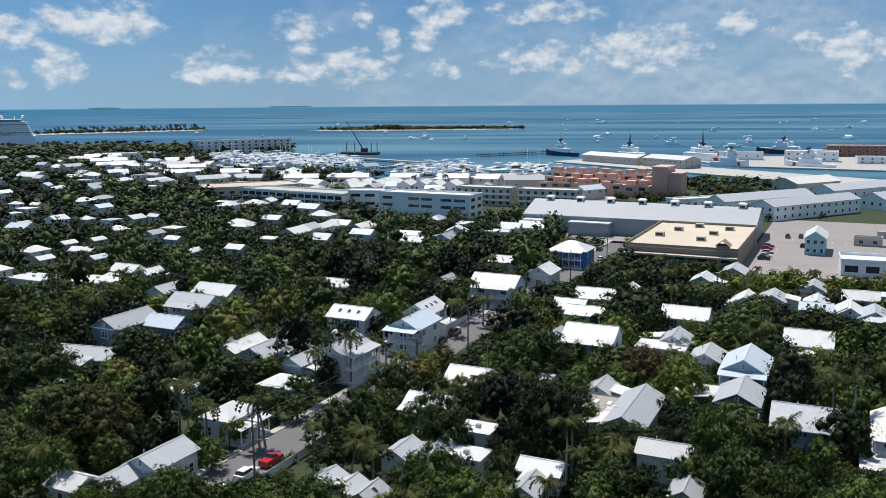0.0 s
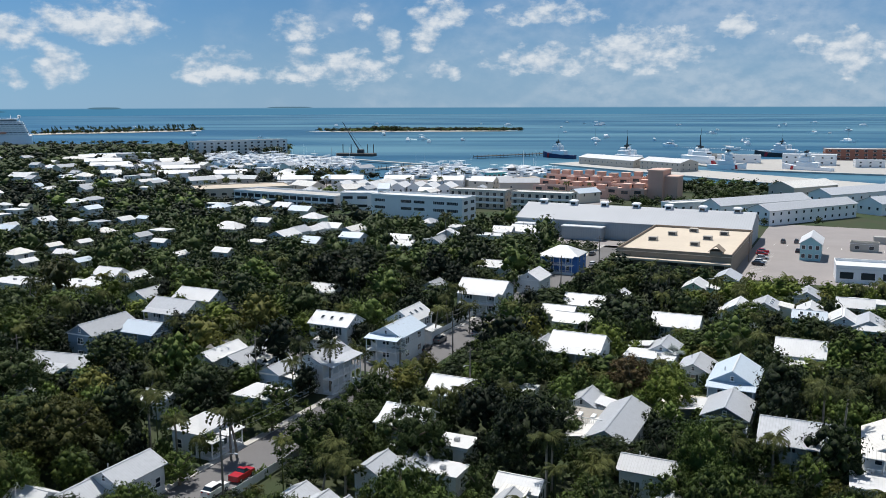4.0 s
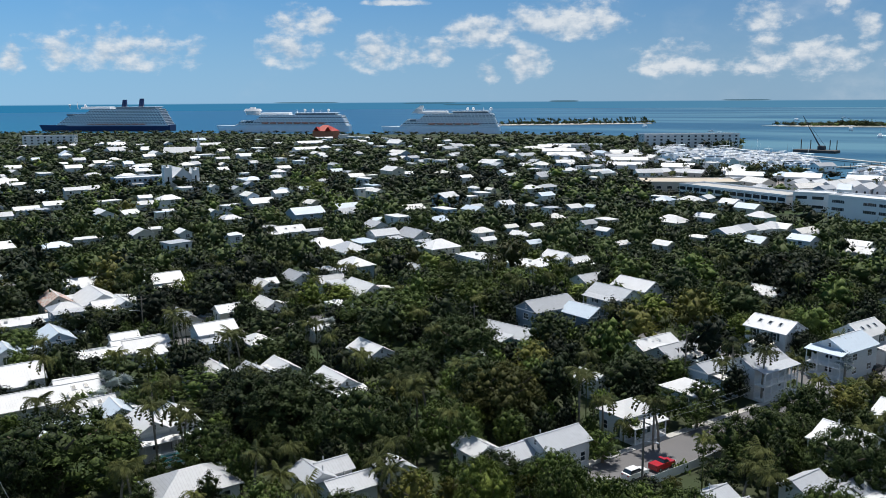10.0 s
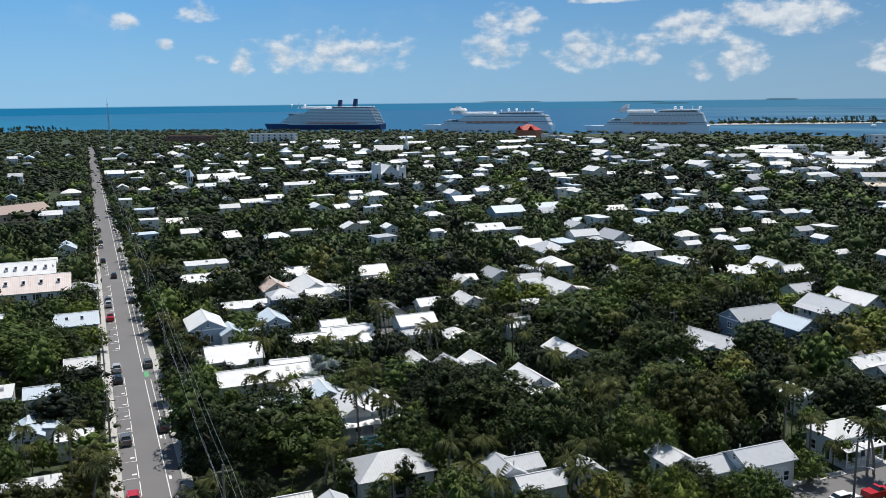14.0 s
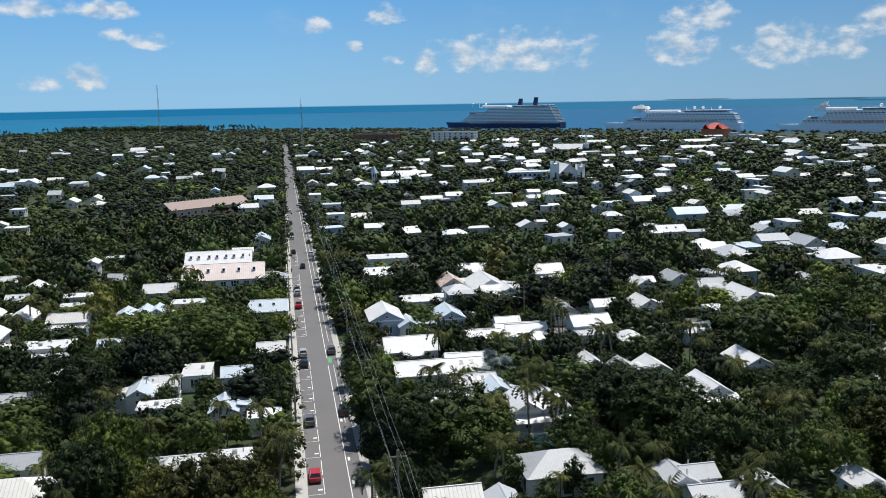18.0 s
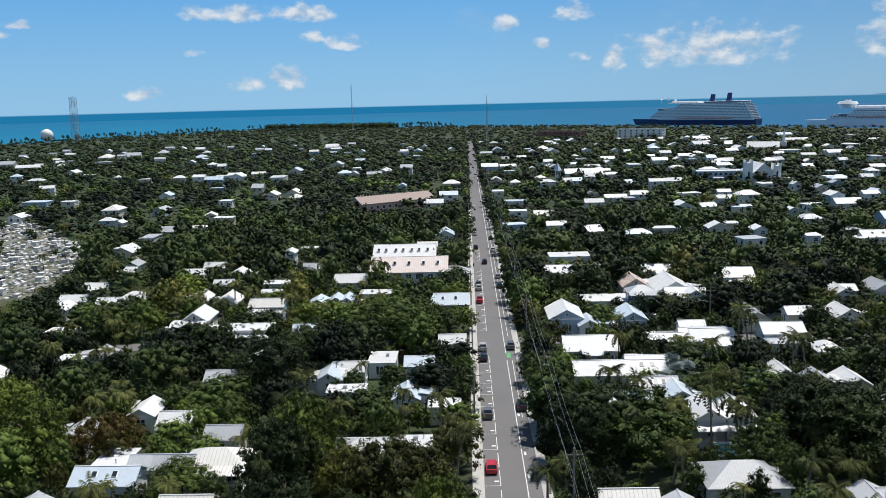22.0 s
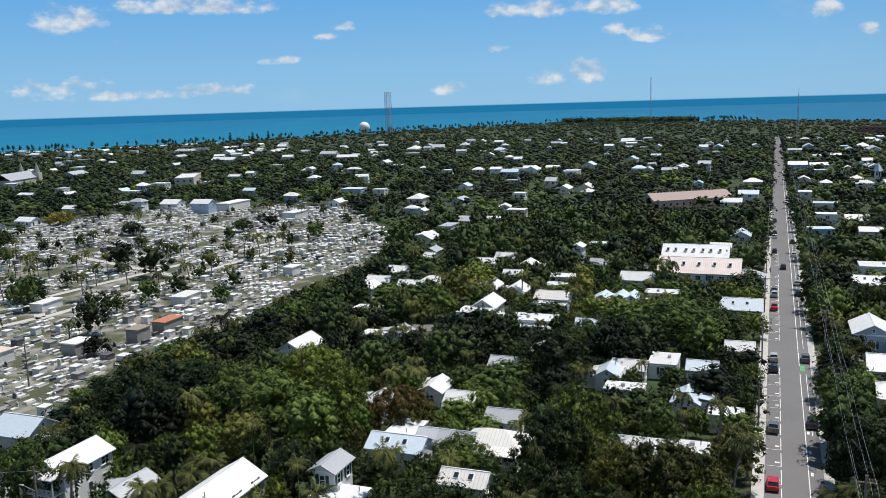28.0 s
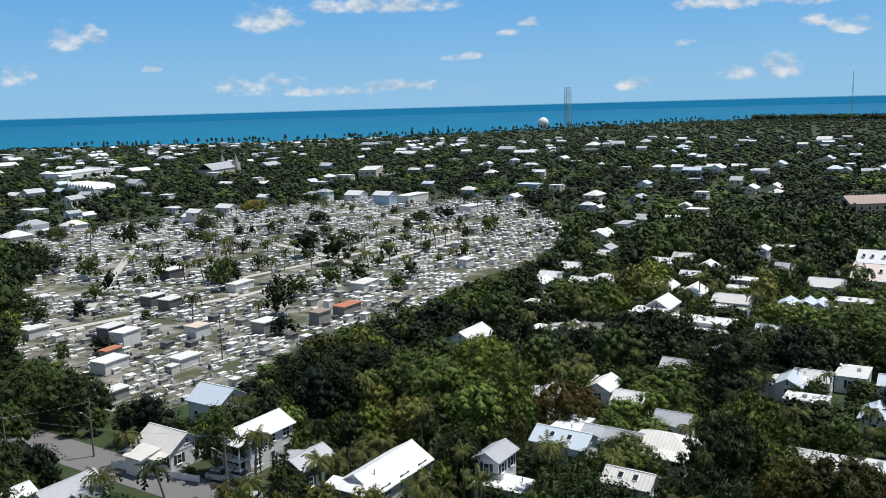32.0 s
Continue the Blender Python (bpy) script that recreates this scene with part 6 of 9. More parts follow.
part("shaft", box_mesh("shaft", -3, 3, -3, 3, 0, 13, STUCCO), st)
part("glazing", Build().box(-2, 2, -3.08, -2.95, 2, 11.5).mesh("glazing", GLASS), st)
part("roof", gable_roof(6, 6, 13, 2.4, 0.4).mesh("roof", ROOFS["pale"]), st)

# quay side
AX = -32
shed("quay_warehouse", -205, 796, AX, 72, 22, 6.5, 2.6, BEIGE, ROOFS["bright"], "long beige quay warehouse with white roof", 12, 1)
shed("quay_warehouse", -148, 760, AX, 46, 22, 7.5, 2.8, BEIGE, ROOFS["bright"], "beige two-storey quay warehouse with white roof", 8, 2)
red = big_block("brick_barracks", 4, 968, 10, 74, 18, 11, mat("red_brown_brick", (0.25, 0.11, 0.08), 0.9, vary=0.15), ROOFS["ribbed"], "long red-brown barracks with open galleries", "building", 3, 14, (0, 90, -90), (3, 1.8), 0.3)
big_block("navy_office", -42, 880, 0, 46, 20, 9, STUCCO, ROOFS["bright"], "white navy office block by the water", "building", 2, 9)
big_block("navy_office", -105, 880, 8, 40, 14, 7, STUCCO, ROOFS["ribbed"], "pale low navy store by the basin", "building", 1, 7)
big_block("navy_office", 8, 860, 10, 24, 12, 6, STUCCO, ROOFS["bright"], "small white navy office", "building", 2, 5)
big_block("navy_office", -125, 905, 12, 34, 10, 6, BEIGE, ROOFS["ribbed"], "pale low shed on the yard", "building", 1, 7)
shed("navy_shed", 60, 1010, 12, 40, 20, 7, 3, STUCCO, ROOFS["bright"], "white shed at the yard's end", 6)
big_block("hotel", -650, 812, 60, 112, 20, 15, mat("grey_white_hotel_wall", (0.60, 0.62, 0.63), 0.85, vary=0.08), ROOFS["ribbed"], "grey-white waterfront hotel with rows of balconies", "hotel", 4, 20, (0, 90, -90), (2.6, 1.9), 0.8)
big_block("waterfront_building", -700, 680, 50, 60, 20, 6, STUCCO, ROOFS["bright"], "low white building near the marina", "building", 1, 10)

# distant landmarks
big_block("hospital_block", -1180, 236, 62, 62, 16, 14, STUCCO, CONCRETE, "pale beige hotel block with a grid of windows", "hotel", 4, 12, (180, 0, 90, -90), (2.4, 1.8), 0.8)
big_block("brick_block", -1290, 140, 55, 70, 16, 10, mat("dull_red_brick", (0.24, 0.12, 0.09), 0.9), CONCRETE, "dull red-brown block near the harbour", "building", 2, 12, (180, 0, 90), (3, 2), 0.6)
big_block("school_hall", -590, 172, 90, 34, 14, 7, WALLS["blue"], ROOFS["bright"], "pale blue two-storey hall with white roof", "hall", 2, 10, (0, 180, 90, -90), (1.6, 1.6), 0.3)
roofrow = shed("row_building", -474, -42, 125, 46, 14, 5, 3.2, PINKLIGHT, mat("pink_grey_shingle", (0.38, 0.30, 0.27), 0.9, vary=0.2), "long low building with pinkish shingle roof", 12)
for k in range(24):
    part("roof_vent", Build().tube((0, 0, 0), (0, 0, 1.0), 0.35, 0.1, 6).mesh("roof_vent", BEIGE), roofrow, pose(-22 + 1.9 * k, 0, 8.3))
rr = thing("red_roofed_museum", at(-1139, 604, 0, 40), "large building under steep bright red roofs", "building")
part("wall", box_mesh("wall", -16, 16, -12, 12, 0, 12, CLAY), rr)
part("roof", hip_roof(32, 24, 12, 8).mesh("roof", REDROOF), rr)
for k in (-9, 9):
    part("roof_gable", gable_roof(8, 8, 13, 5).mesh("roof_gable", REDROOF), rr, pose(k, -11, 0, 0, 0, 90))

# churches
c1 = thing("church", at(-862, 302, 0, 65), "grey-roofed church with a slender white spire", "church")
part("nave", Build().box(-24, 6, -8, 8, 0, 6).mesh("nave", STUCCO), c1)
part("roof", gable_roof(30, 16, 6, 5).mesh("roof", ROOFS["grey"]), c1, pose(-9, 0, 0))
part("tower", box_mesh("tower", 7, 12, -2.5, 2.5, 0, 11, STUCCO), c1)
part("spire", Build().tube((9.5, 0, 11), (9.5, 0, 24), 1.7, 0.1, 8).mesh("spire", STUCCO), c1)
c2 = thing("stone_church", at(-556, 190, 0, 0), "pale stone church with square battlemented towers", "church")
part("nave", Build().box(-26, 0, -7, 7, 0, 8).add([(0, -7, 8), (0, 7, 8), (0, 0, 14.5), (-1, -7, 8), (-1, 7, 8), (-1, 0, 14.5)], [(0, 1, 2), (3, 5, 4), (0, 2, 5, 3), (1, 4, 5, 2)]).mesh("nave", STUCCO), c2)
part("roof", gable_roof(26, 14, 8, 6).mesh("roof", ROOFS["bright"]), c2, pose(-13, 0, 0))
for y0, h in ((-10, 15), (8, 12.5)):
    tw = Build().box(-4, 1, y0 - 2.5, y0 + 2.5, 0, h)
    for a, c in ((-4, -2.5), (-4, 1.3), (-0.2, -2.5), (-0.2, 1.3)):
        tw.box(a, a + 1.2, y0 + c, y0 + c + 1.2, h, h + 1.4)
    part("tower", tw.mesh("tower", STUCCO), c2)
    part("tower_window", box_mesh("tower_window", 0.98, 1.08, y0 - 0.5, y0 + 0.5, 5, 9, GLASS), c2)
for k in (-3.5, 0, 3.5):
    part("arched_window", Build().box(0.0, 0.1, k - 0.6, k + 0.6, 2, 5.5).tube((0.0, k, 5.5), (0.1, k, 5.5), 0.6, 0.6, 12).mesh("arched_window", GLASS), c2)
c3 = thing("chapel", at(-612, 64, 0, 0), "small white chapel with a blue-grey pyramid steeple", "church")
part("nave", Build().box(-4, 4, 6, 30, 0, 6).mesh("nave", STUCCO), c3)
part("roof", gable_roof(26, 9, 6, 3).mesh("roof", ROOFS["bright"]), c3, pose(0, 18, 0, 0, 0, 90))
part("tower", Build().box(-1.8, 1.8, -1.8, 1.8, 0, 8).box(1.78, 1.84, -1.2, -0.3, 5, 7.4, 1).box(1.78, 1.84, 0.3, 1.2, 5, 7.4, 1).mesh("tower", STUCCO, GLASS), c3)
part("steeple", Build().tube((0, 0, 8), (0, 0, 13), 3.1, 0.1, 4).mesh("steeple", ROOFS["pale"]), c3, pose(0, 0, 0, 0, 0, 45))
c4 = thing("twin_spired_basilica", at(-545, -582, 0, 15), "grey stone basilica with two pointed spires", "church")
part("nave", box_mesh("nave", -6, 34, -8, 8, 0, 8, BEIGE), c4)
part("roof", gable_roof(40, 16, 8, 5).mesh("roof", ROOFS["grey"]), c4, pose(14, 0, 0))
for y0 in (-7, 7):
    part("tower", box_mesh("tower", -9, -3.5, y0 - 2.7, y0 + 2.7, 0, 11.5, BEIGE), c4)
    part("spire", Build().tube((-6.2, y0, 11.5), (-6.2, y0, 20), 2.6, 0.1, 8).mesh("spire", STONES[1]), c4)
rowb = thing("terrace_row", at(-390, -560, 0, 75), "row of gleaming white gabled town houses", "houses")
for k in range(9):
    part("unit", Build().box(-27 + 6 * k, -21.2 + 6 * k, -8, 8, 0, 6).mesh("unit", STUCCO), rowb)
    part("unit_roof", gable_roof(16, 5.6, 6, 2.4, 0.2).mesh("unit_roof", ROOFS["bright"]), rowb, pose(-24.1 + 6 * k, 0, 0, 0, 0, 90))
big_block("long_white_hall", -480, -700, 20, 70, 24, 7, STUCCO, ROOFS["bright"], "long low white hall near the shore", "hall", 1, 12)
big_block("shore_block", -560, -430, 30, 50, 14, 8, BEIGE, ROOFS["ribbed"], "low beige two-storey block among trees", "building", 2, 12)

# masts
def lattice(name, x, y, h, w0, w1, label, m):
    root = thing(name, at(x, y), label, "mast")
    n = int(h / (3.2 if w0 > 3 else 2.4))
    legs = Build()
    for k in range(4):
        sx, sy = ((-1, -1), (1, -1), (1, 1), (-1, 1))[k]
        legs.tube((sx * w0 / 2, sy * w0 / 2, 0), (sx * w1 / 2, sy * w1 / 2, h), 0.022 * w0 + 0.10, 0.018 * w0 + 0.10, 5)
    part("frame", legs.mesh("frame", m), root)
    for k in range(n):
        a, c = k / n, (k + 1) / n
        wa, wc = (w0 + (w1 - w0) * a) / 2, (w0 + (w1 - w0) * c) / 2
        br = Build()
        q = ((-1, -1), (1, -1), (1, 1), (-1, 1))
        for i in range(4):
            p, s = q[i], q[(i + 1) % 4]
            br.tube((p[0] * wa, p[1] * wa, a * h), (s[0] * wc, s[1] * wc, c * h), 0.010 * w0 + 0.07, 0.010 * w0 + 0.07, 4)
            br.tube((p[0] * wc, p[1] * wc, c * h), (s[0] * wc, s[1] * wc, c * h), 0.010 * w0 + 0.07, 0.010 * w0 + 0.07, 4)
        part("bracing", br.mesh("bracing", m), root)
    return root


t1 = lattice("radio_mast", -1000, 24, 57, 2.2, 0.9, "slim grey lattice radio mast with aerials", METAL)
part("aerial", Build().tube((0, 0, 57), (0, 0, 64), 0.25, 0.1, 6).box(-1.2, 1.2, -0.3, 0.3, 40, 44).box(-1.4, 1.4, -0.3, 0.3, 30, 33).mesh("aerial", METAL), t1)
lattice("radio_mast", -1845, -240, 98, 2.6, 1.2, "tall guyed red and white radio mast", METAL)
lattice("lattice_tower", -1545, -700, 82, 11, 9, "tall grey four-legged lattice tower", METAL)
rd = thing("radar_dome", at(-1560, -760), "white radar dome on a low tower", "radar dome")
part("tower", Build().tube((0, 0, 0), (0, 0, 8), 5, 4, 12).mesh("tower", STUCCO), rd)
part("dome", Build().dome((0, 0, 15), 11, 20, 10).mesh("dome", SHIPWHITE, smooth=True), rd)

# ---- ships ----
def cruise_ship(x, y, turn, L, beam, decks, hull_m, tops, label):
    root = thing("cruise_ship", at(x, y, -1.2, turn), label, "cruise ship", "moored cruise ships")
    hw = beam / 2
    v, f = [], []
    n = 14
    for i in range(n + 1):
        u = i / n
        w = hw * min(1, (1 - u) * 4.2 + 0.02) ** 0.6 if u > 0.72 else hw * min(1, 0.82 + u * 1.5)
        xx = -L / 2 + L * u
        rake = 8 * max(0, u - 0.72) / 0.28
        v += [(xx, -w * 0.9, -3), (xx, w * 0.9, -3), (xx + rake, w, 12), (xx + rake, -w, 12)]
    for i in range(n):
        a = 4 * i
        f += [(a, a + 4, a + 7, a + 3), (a + 1, a + 2, a + 6, a + 5), (a + 3, a + 7, a + 6, a + 2)]
    f += [(0, 3, 2, 1), (4 * n, 4 * n + 1, 4 * n + 2, 4 * n + 3)]
    part("hull", mesh("hull", v, f, (hull_m,)), root)
    part("stripe", Build().box(-L * 0.49, L * 0.28, -hw - 0.15, hw + 0.15, 10.2, 11.4).mesh("stripe", SHIPWHITE), root)
    for d in range(decks):
        z = 12 + 3.0 * d
        bow = L * (0.36 - 0.018 * d - (0.10 if d > decks - 4 else 0))
        stern = -L * (0.485 - 0.006 * d)
        part("deck", Build().box(stern, bow, -hw, hw, z, z + 0.55).box(stern, bow, -hw, -hw + 0.15, z + 0.55, z + 1.45).box(stern, bow, hw - 0.15, hw, z + 0.55, z + 1.45).mesh("deck", SHIPWHITE), root)
        cab = Build().box(stern + 1.5, bow - 2, -hw + 1.6, hw - 1.6, z + 0.55, z + 3.0)
        part("cabin_block", cab.mesh("cabin_block", SHIPGLASS if hull_m is SHIPNAVY or d in (1, decks - 2) else SHIPCABIN), root)
        div = Build()
        k = stern + 2
        while k < bow - 3:
            div.box(k, k + 1.3, -hw + 0.1, hw - 0.1, z + 0.5, z + 3.0)
            k += 6.0
        tagged(part("partition", div.mesh("partition", SHIPWHITE), root), kind="stuff")
    for k in range(int(L * 0.5 / 15)):
        for s in (-1, 1):
            lb = Build().chamfer(-5.5, 5.5, -1.8, 1.8, 0, 2.6, 0.7).box(-4.8, 4.8, -1.85, 1.85, 1.2, 1.7, 1)
            part("lifeboat", lb.mesh("lifeboat", ORANGE, SHIPWHITE), root, pose(-L * 0.3 + 15 * k, s * (hw + 1.2), 15.2 if hull_m is SHIPWHITE else 12.2))
    zt = 12 + 3.0 * decks
    part("top_deck", Build().box(-L * 0.42, L * 0.20, -hw + 1, hw - 1, zt, zt + 0.8).chamfer(-L * 0.05, L * 0.17, -hw * 0.7, hw * 0.7, zt + 0.8, zt + 5, 1.2).mesh("top_deck", SHIPWHITE), root)
    part("bridge", Build().chamfer(L * 0.22, L * 0.27, -hw - 2, hw + 2, 12 + 3.0 * (decks - 4), 12 + 3.0 * (decks - 4) + 3.2, 0.5).mesh("bridge", SHIPGLASS), root)
    part("sports_deck", Build().box(-L * 0.40, -L * 0.10, -hw * 0.8, hw * 0.8, zt + 0.8, zt + 3.6).mesh("sports_deck", SHIPGLASS), root)
    part("sports_roof", Build().chamfer(-L * 0.41, -L * 0.09, -hw * 0.85, hw * 0.85, zt + 3.6, zt + 4.4, 0.3).mesh("sports_roof", SHIPWHITE), root)
    for kind, u, h in tops:
        xx, zz = L * u, zt + 0.8
        if kind == "funnel":
            part("funnel", Build().add([(xx - 4, -3.5, zz), (xx + 5, -3.5, zz), (xx + 5, 3.5, zz), (xx - 4, 3.5, zz), (xx - 5.5, -2.2, zz + h), (xx + 1.5, -2.2, zz + h), (xx + 1.5, 2.2, zz + h), (xx - 5.5, 2.2, zz + h)], BOXF).mesh("funnel", hull_m), root)
        elif kind == "wing":
            part("funnel", Build().add([(xx - 8, -5, zz), (xx + 9, -5, zz), (xx + 9, 5, zz), (xx - 8, 5, zz), (xx - 12, -3, zz + h), (xx - 6, -3, zz + h), (xx - 6, 3, zz + h), (xx - 12, 3, zz + h)], BOXF).box(xx - 13, xx + 2, -7, 7, zz + h * 0.5, zz + h * 0.58).mesh("funnel", SHIPWHITE), root)
        elif kind == "lounge":
            part("lounge", Build().tube((xx, 0, zz), (xx, 0, zz + h * 0.5), 12, 15, 16).tube((xx, 0, zz + h * 0.5), (xx, 0, zz + h * 0.8), 17, 14, 16).tube((xx, 0, zz + h * 0.8), (xx, 0, zz + h), 6, 5, 12).mesh("lounge", SHIPWHITE), root)
        elif kind == "mast":
            part("mast", Build().tube((xx, 0, zz), (xx, 0, zz + h), 1.0, 0.3, 6).box(xx - 0.4, xx + 0.4, -4, 4, zz + h * 0.6, zz + h * 0.66).mesh("mast", SHIPWHITE), root)
        else:
            part("radome", Build().tube((xx, 0, zz), (xx, 0, zz + h - 2), 0.6, 0.6, 6).dome((xx, 0, zz + h), 2.6, 12, 6).mesh("radome", SHIPWHITE), root)
    return root


cruise_ship(-1766, 459, 227, 268, 34, 10, SHIPNAVY, (("funnel", -0.14, 17), ("funnel", -0.27, 19), ("mast", 0.22, 12), ("dome", 0.28, 7), ("dome", 0.16, 6)), "large cruise ship with navy hull and twin dark funnels")
cruise_ship(-1466, 693, 227, 245, 30, 6, SHIPWHITE, (("lounge", 0.24, 14), ("dome", -0.16, 8), ("dome", -0.22, 8), ("mast", -0.10, 10), ("dome", -0.34, 8), ("mast", -0.28, 8)), "white cruise ship with a round observation lounge")
cruise_ship(-1206, 861, 227, 196, 28, 7, SHIPWHITE, (("wing", 0.22, 13), ("dome", -0.22, 7), ("dome", -0.27, 7), ("dome", -0.42, 7), ("mast", -0.36, 10)), "white cruise ship with swept funnel and white radomes")


def cutter(x, y, turn, L, hull_m, label, tall=22):
    root = thing("patrol_ship", at(x, y, -1.2, turn), label, "ship")
    hw = L * 0.075
    v = []
    for u, w, z in ((-0.5, 0.8, 4), (-0.1, 1, 4), (0.25, 0.9, 5), (0.42, 0.45, 6), (0.5, 0.03, 7)):
        v += [(L * u, -hw * w * 0.8, -1), (L * u, hw * w * 0.8, -1), (L * u, hw * w, z), (L * u, -hw * w, z)]
    f = []
    for i in range(4):
        a = 4 * i
        f += [(a, a + 4, a + 7, a + 3), (a + 1, a + 2, a + 6, a + 5), (a + 3, a + 7, a + 6, a + 2)]
    f += [(0, 3, 2, 1), (16, 17, 18, 19)]
    part("hull", mesh("hull", v, f, (hull_m,)), root)
    part("stripe", Build().add([(L * 0.26, -hw - 0.1, 0.2), (L * 0.31, -hw - 0.1, 0.2), (L * 0.29, -hw - 0.1, 4.6), (L * 0.24, -hw - 0.1, 4.6)] + [(L * 0.26, hw + 0.1, 0.2), (L * 0.31, hw + 0.1, 0.2), (L * 0.29, hw + 0.1, 4.6), (L * 0.24, hw + 0.1, 4.6)], [(0, 1, 2, 3), (7, 6, 5, 4), (0, 4, 5, 1), (3, 2, 6, 7), (1, 5, 6, 2), (0, 3, 7, 4)]).mesh("stripe", CARS["red"]), root)
    part("superstructure", Build().chamfer(-L * 0.22, L * 0.2, -hw * 0.8, hw * 0.8, 4, 8.5, 0.5).chamfer(-L * 0.05, L * 0.16, -hw * 0.65, hw * 0.65, 8.5, 12.5, 0.5).chamfer(L * 0.04, L * 0.13, -hw * 0.55, hw * 0.55, 12.5, 15, 0.4).mesh("superstructure", SHIPWHITE), root)
    part("bridge_window", box_mesh("bridge_window", L * 0.125, L * 0.161, -hw * 0.6, hw * 0.6, 10.4, 11.6, GLASS), root)
    part("funnel", Build().chamfer(-L * 0.14, -L * 0.08, -hw * 0.3, hw * 0.3, 8.5, 13.5, 0.6).mesh("funnel", SHIPWHITE), root)
    part("mast", Build().tube((L * 0.03, 0, 14), (L * 0.02, 0, tall), 1.0, 0.35, 6).tube((0, -4, 18), (0, 4, 18), 0.25, 0.25, 5).tube((L * 0.03, 0, tall), (L * 0.03, 0, tall + 6), 0.15, 0.1, 5).box(L * 0.0, L * 0.06, -1.5, 1.5, 16, 17.5).mesh("mast", DARKMETAL), root)
    part("radome", Build().dome((-L * 0.02, 0, 14.5), 2.0, 10, 6).mesh("radome", SHIPWHITE), root)
    return root


cutter(-292, 900, 155, 46, SHIPNAVY, "small dark-hulled workboat at the pier end", 20)
cutter(-205, 850, 148, 70, SHIPWHITE, "white coast patrol ship behind the quay", 26)
cutter(-140, 862, -28, 78, SHIPWHITE, "white coast patrol ship with red bow stripe", 28)
cutter(-105, 800, -20, 36, SHIPWHITE, "small white patrol boat in the basin", 13)
cutter(-40, 805, 160, 44, SHIPWHITE, "small white patrol boat alongside the yard", 13)
cutter(-75, 1010, 170, 60, DARKMETAL, "dark old ship with white bridge at the outer pier", 20)

# jetties and docks
def dock(x, y, turn, L, W, label, piles=True, m=DECK, z=0.5):
    root = thing("dock", at(x, y, 0, turn), label, "dock")
    part("deck", box_mesh("deck", -L / 2, L / 2, -W / 2, W / 2, z - 0.6, z, m), root)
    if piles:
        pm = Build().tube((0, 0, -2.4), (0, 0, 2.6), 0.28, 0.25, 6).mesh("mooring_post", PILING)
        n = int(L / 10)
        for k in range(n + 1):
            for s in (-1, 1):
                part("mooring_post", pm, root, pose(-L / 2 + L * k / n, s * (W / 2 + 0.2), 0))


dock(-492, 779, -21, 262, 7, "long rubble and concrete breakwater", False, CONCRETE, 1.0)
dock(-342, 905, 59, 112, 7, "dark timber pier on piles", True, PILING, 1.4)
dock(-387, 672, 76, 100, 6, "timber dock with mooring piles")
for k in range(5):
    dock(-470 - 34 * k, 700 + 8 * k, 70, 70, 2.5, "narrow timber marina dock with piles")
dock(-300, 640, 60, 60, 4, "timber dock with mooring piles")
dock(-330, 628, 70, 50, 4, "timber dock with mooring piles")
cr = thing("crane_barge", at(-515, 850, -1.2, 10), "dark crane barge with lattice jib", "crane barge")
part("barge", Build().chamfer(-22, 22, -7, 7, 0, 3, 0.4).mesh("barge", PILING), cr)
part("cab", Build().chamfer(2, 9, -2.5, 2.5, 3, 7.5, 0.5).mesh("cab", DARKMETAL), cr)
part("jib", Build().tube((4, -1, 6), (-16, 0, 38), 0.5, 0.25, 5).tube((4, 1, 6), (-16, 0, 38), 0.5, 0.25, 5).mesh("jib", DARKMETAL), cr)
part("backstay", Build().tube((9, 0, 7), (-16, 0, 38), 0.12, 0.12, 4).mesh("backstay", DARKMETAL), cr)
for k in (-18, -8, 12, 19):
    part("spud", Build().tube((k, 5, -4), (k, 5, 13), 0.5, 0.5, 6).mesh("spud", PILING), cr)

HULL = Build().add([(-5, -1.6, 0), (2.5, -1.7, 0), (6, 0, 0.3), (2.5, 1.7, 0), (-5, 1.6, 0), (-5, -1.8, 1.5), (2.5, -2.0, 1.7), (6.6, 0, 2.2), (2.5, 2.0, 1.7), (-5, 1.8, 1.5)], [(4, 3, 2, 1, 0), (5, 6, 7, 8, 9), (0, 1, 6, 5), (1, 2, 7, 6), (2, 3, 8, 7), (3, 4, 9, 8), (4, 0, 5, 9)]).mesh("hull", SHIPWHITE)
CABIN = Build().chamfer(-2.5, 2.2, -1.3, 1.3, 1.5, 3.0, 0.35).mesh("cabin", SHIPWHITE)
GLAZE = Build().box(-2.2, 2.0, -1.33, 1.33, 2.1, 2.5).mesh("cabin_window", GLASS)
TOP = Build().box(-2.4, 0.8, -1.4, 1.4, 4.4, 4.55).tube((-2.2, -1.2, 3), (-2.2, -1.2, 4.4), 0.06, 0.06, 4).tube((-2.2, 1.2, 3), (-2.2, 1.2, 4.4), 0.06, 0.06, 4).mesh("hard_top", SHIPWHITE)
MAST = Build().tube((0, 0, 1.6), (0, 0, 10), 0.09, 0.05, 5).tube((0, 0, 3.2), (-4.5, 0, 3.3), 0.12, 0.1, 5).mesh("mast", METAL)
boats = []
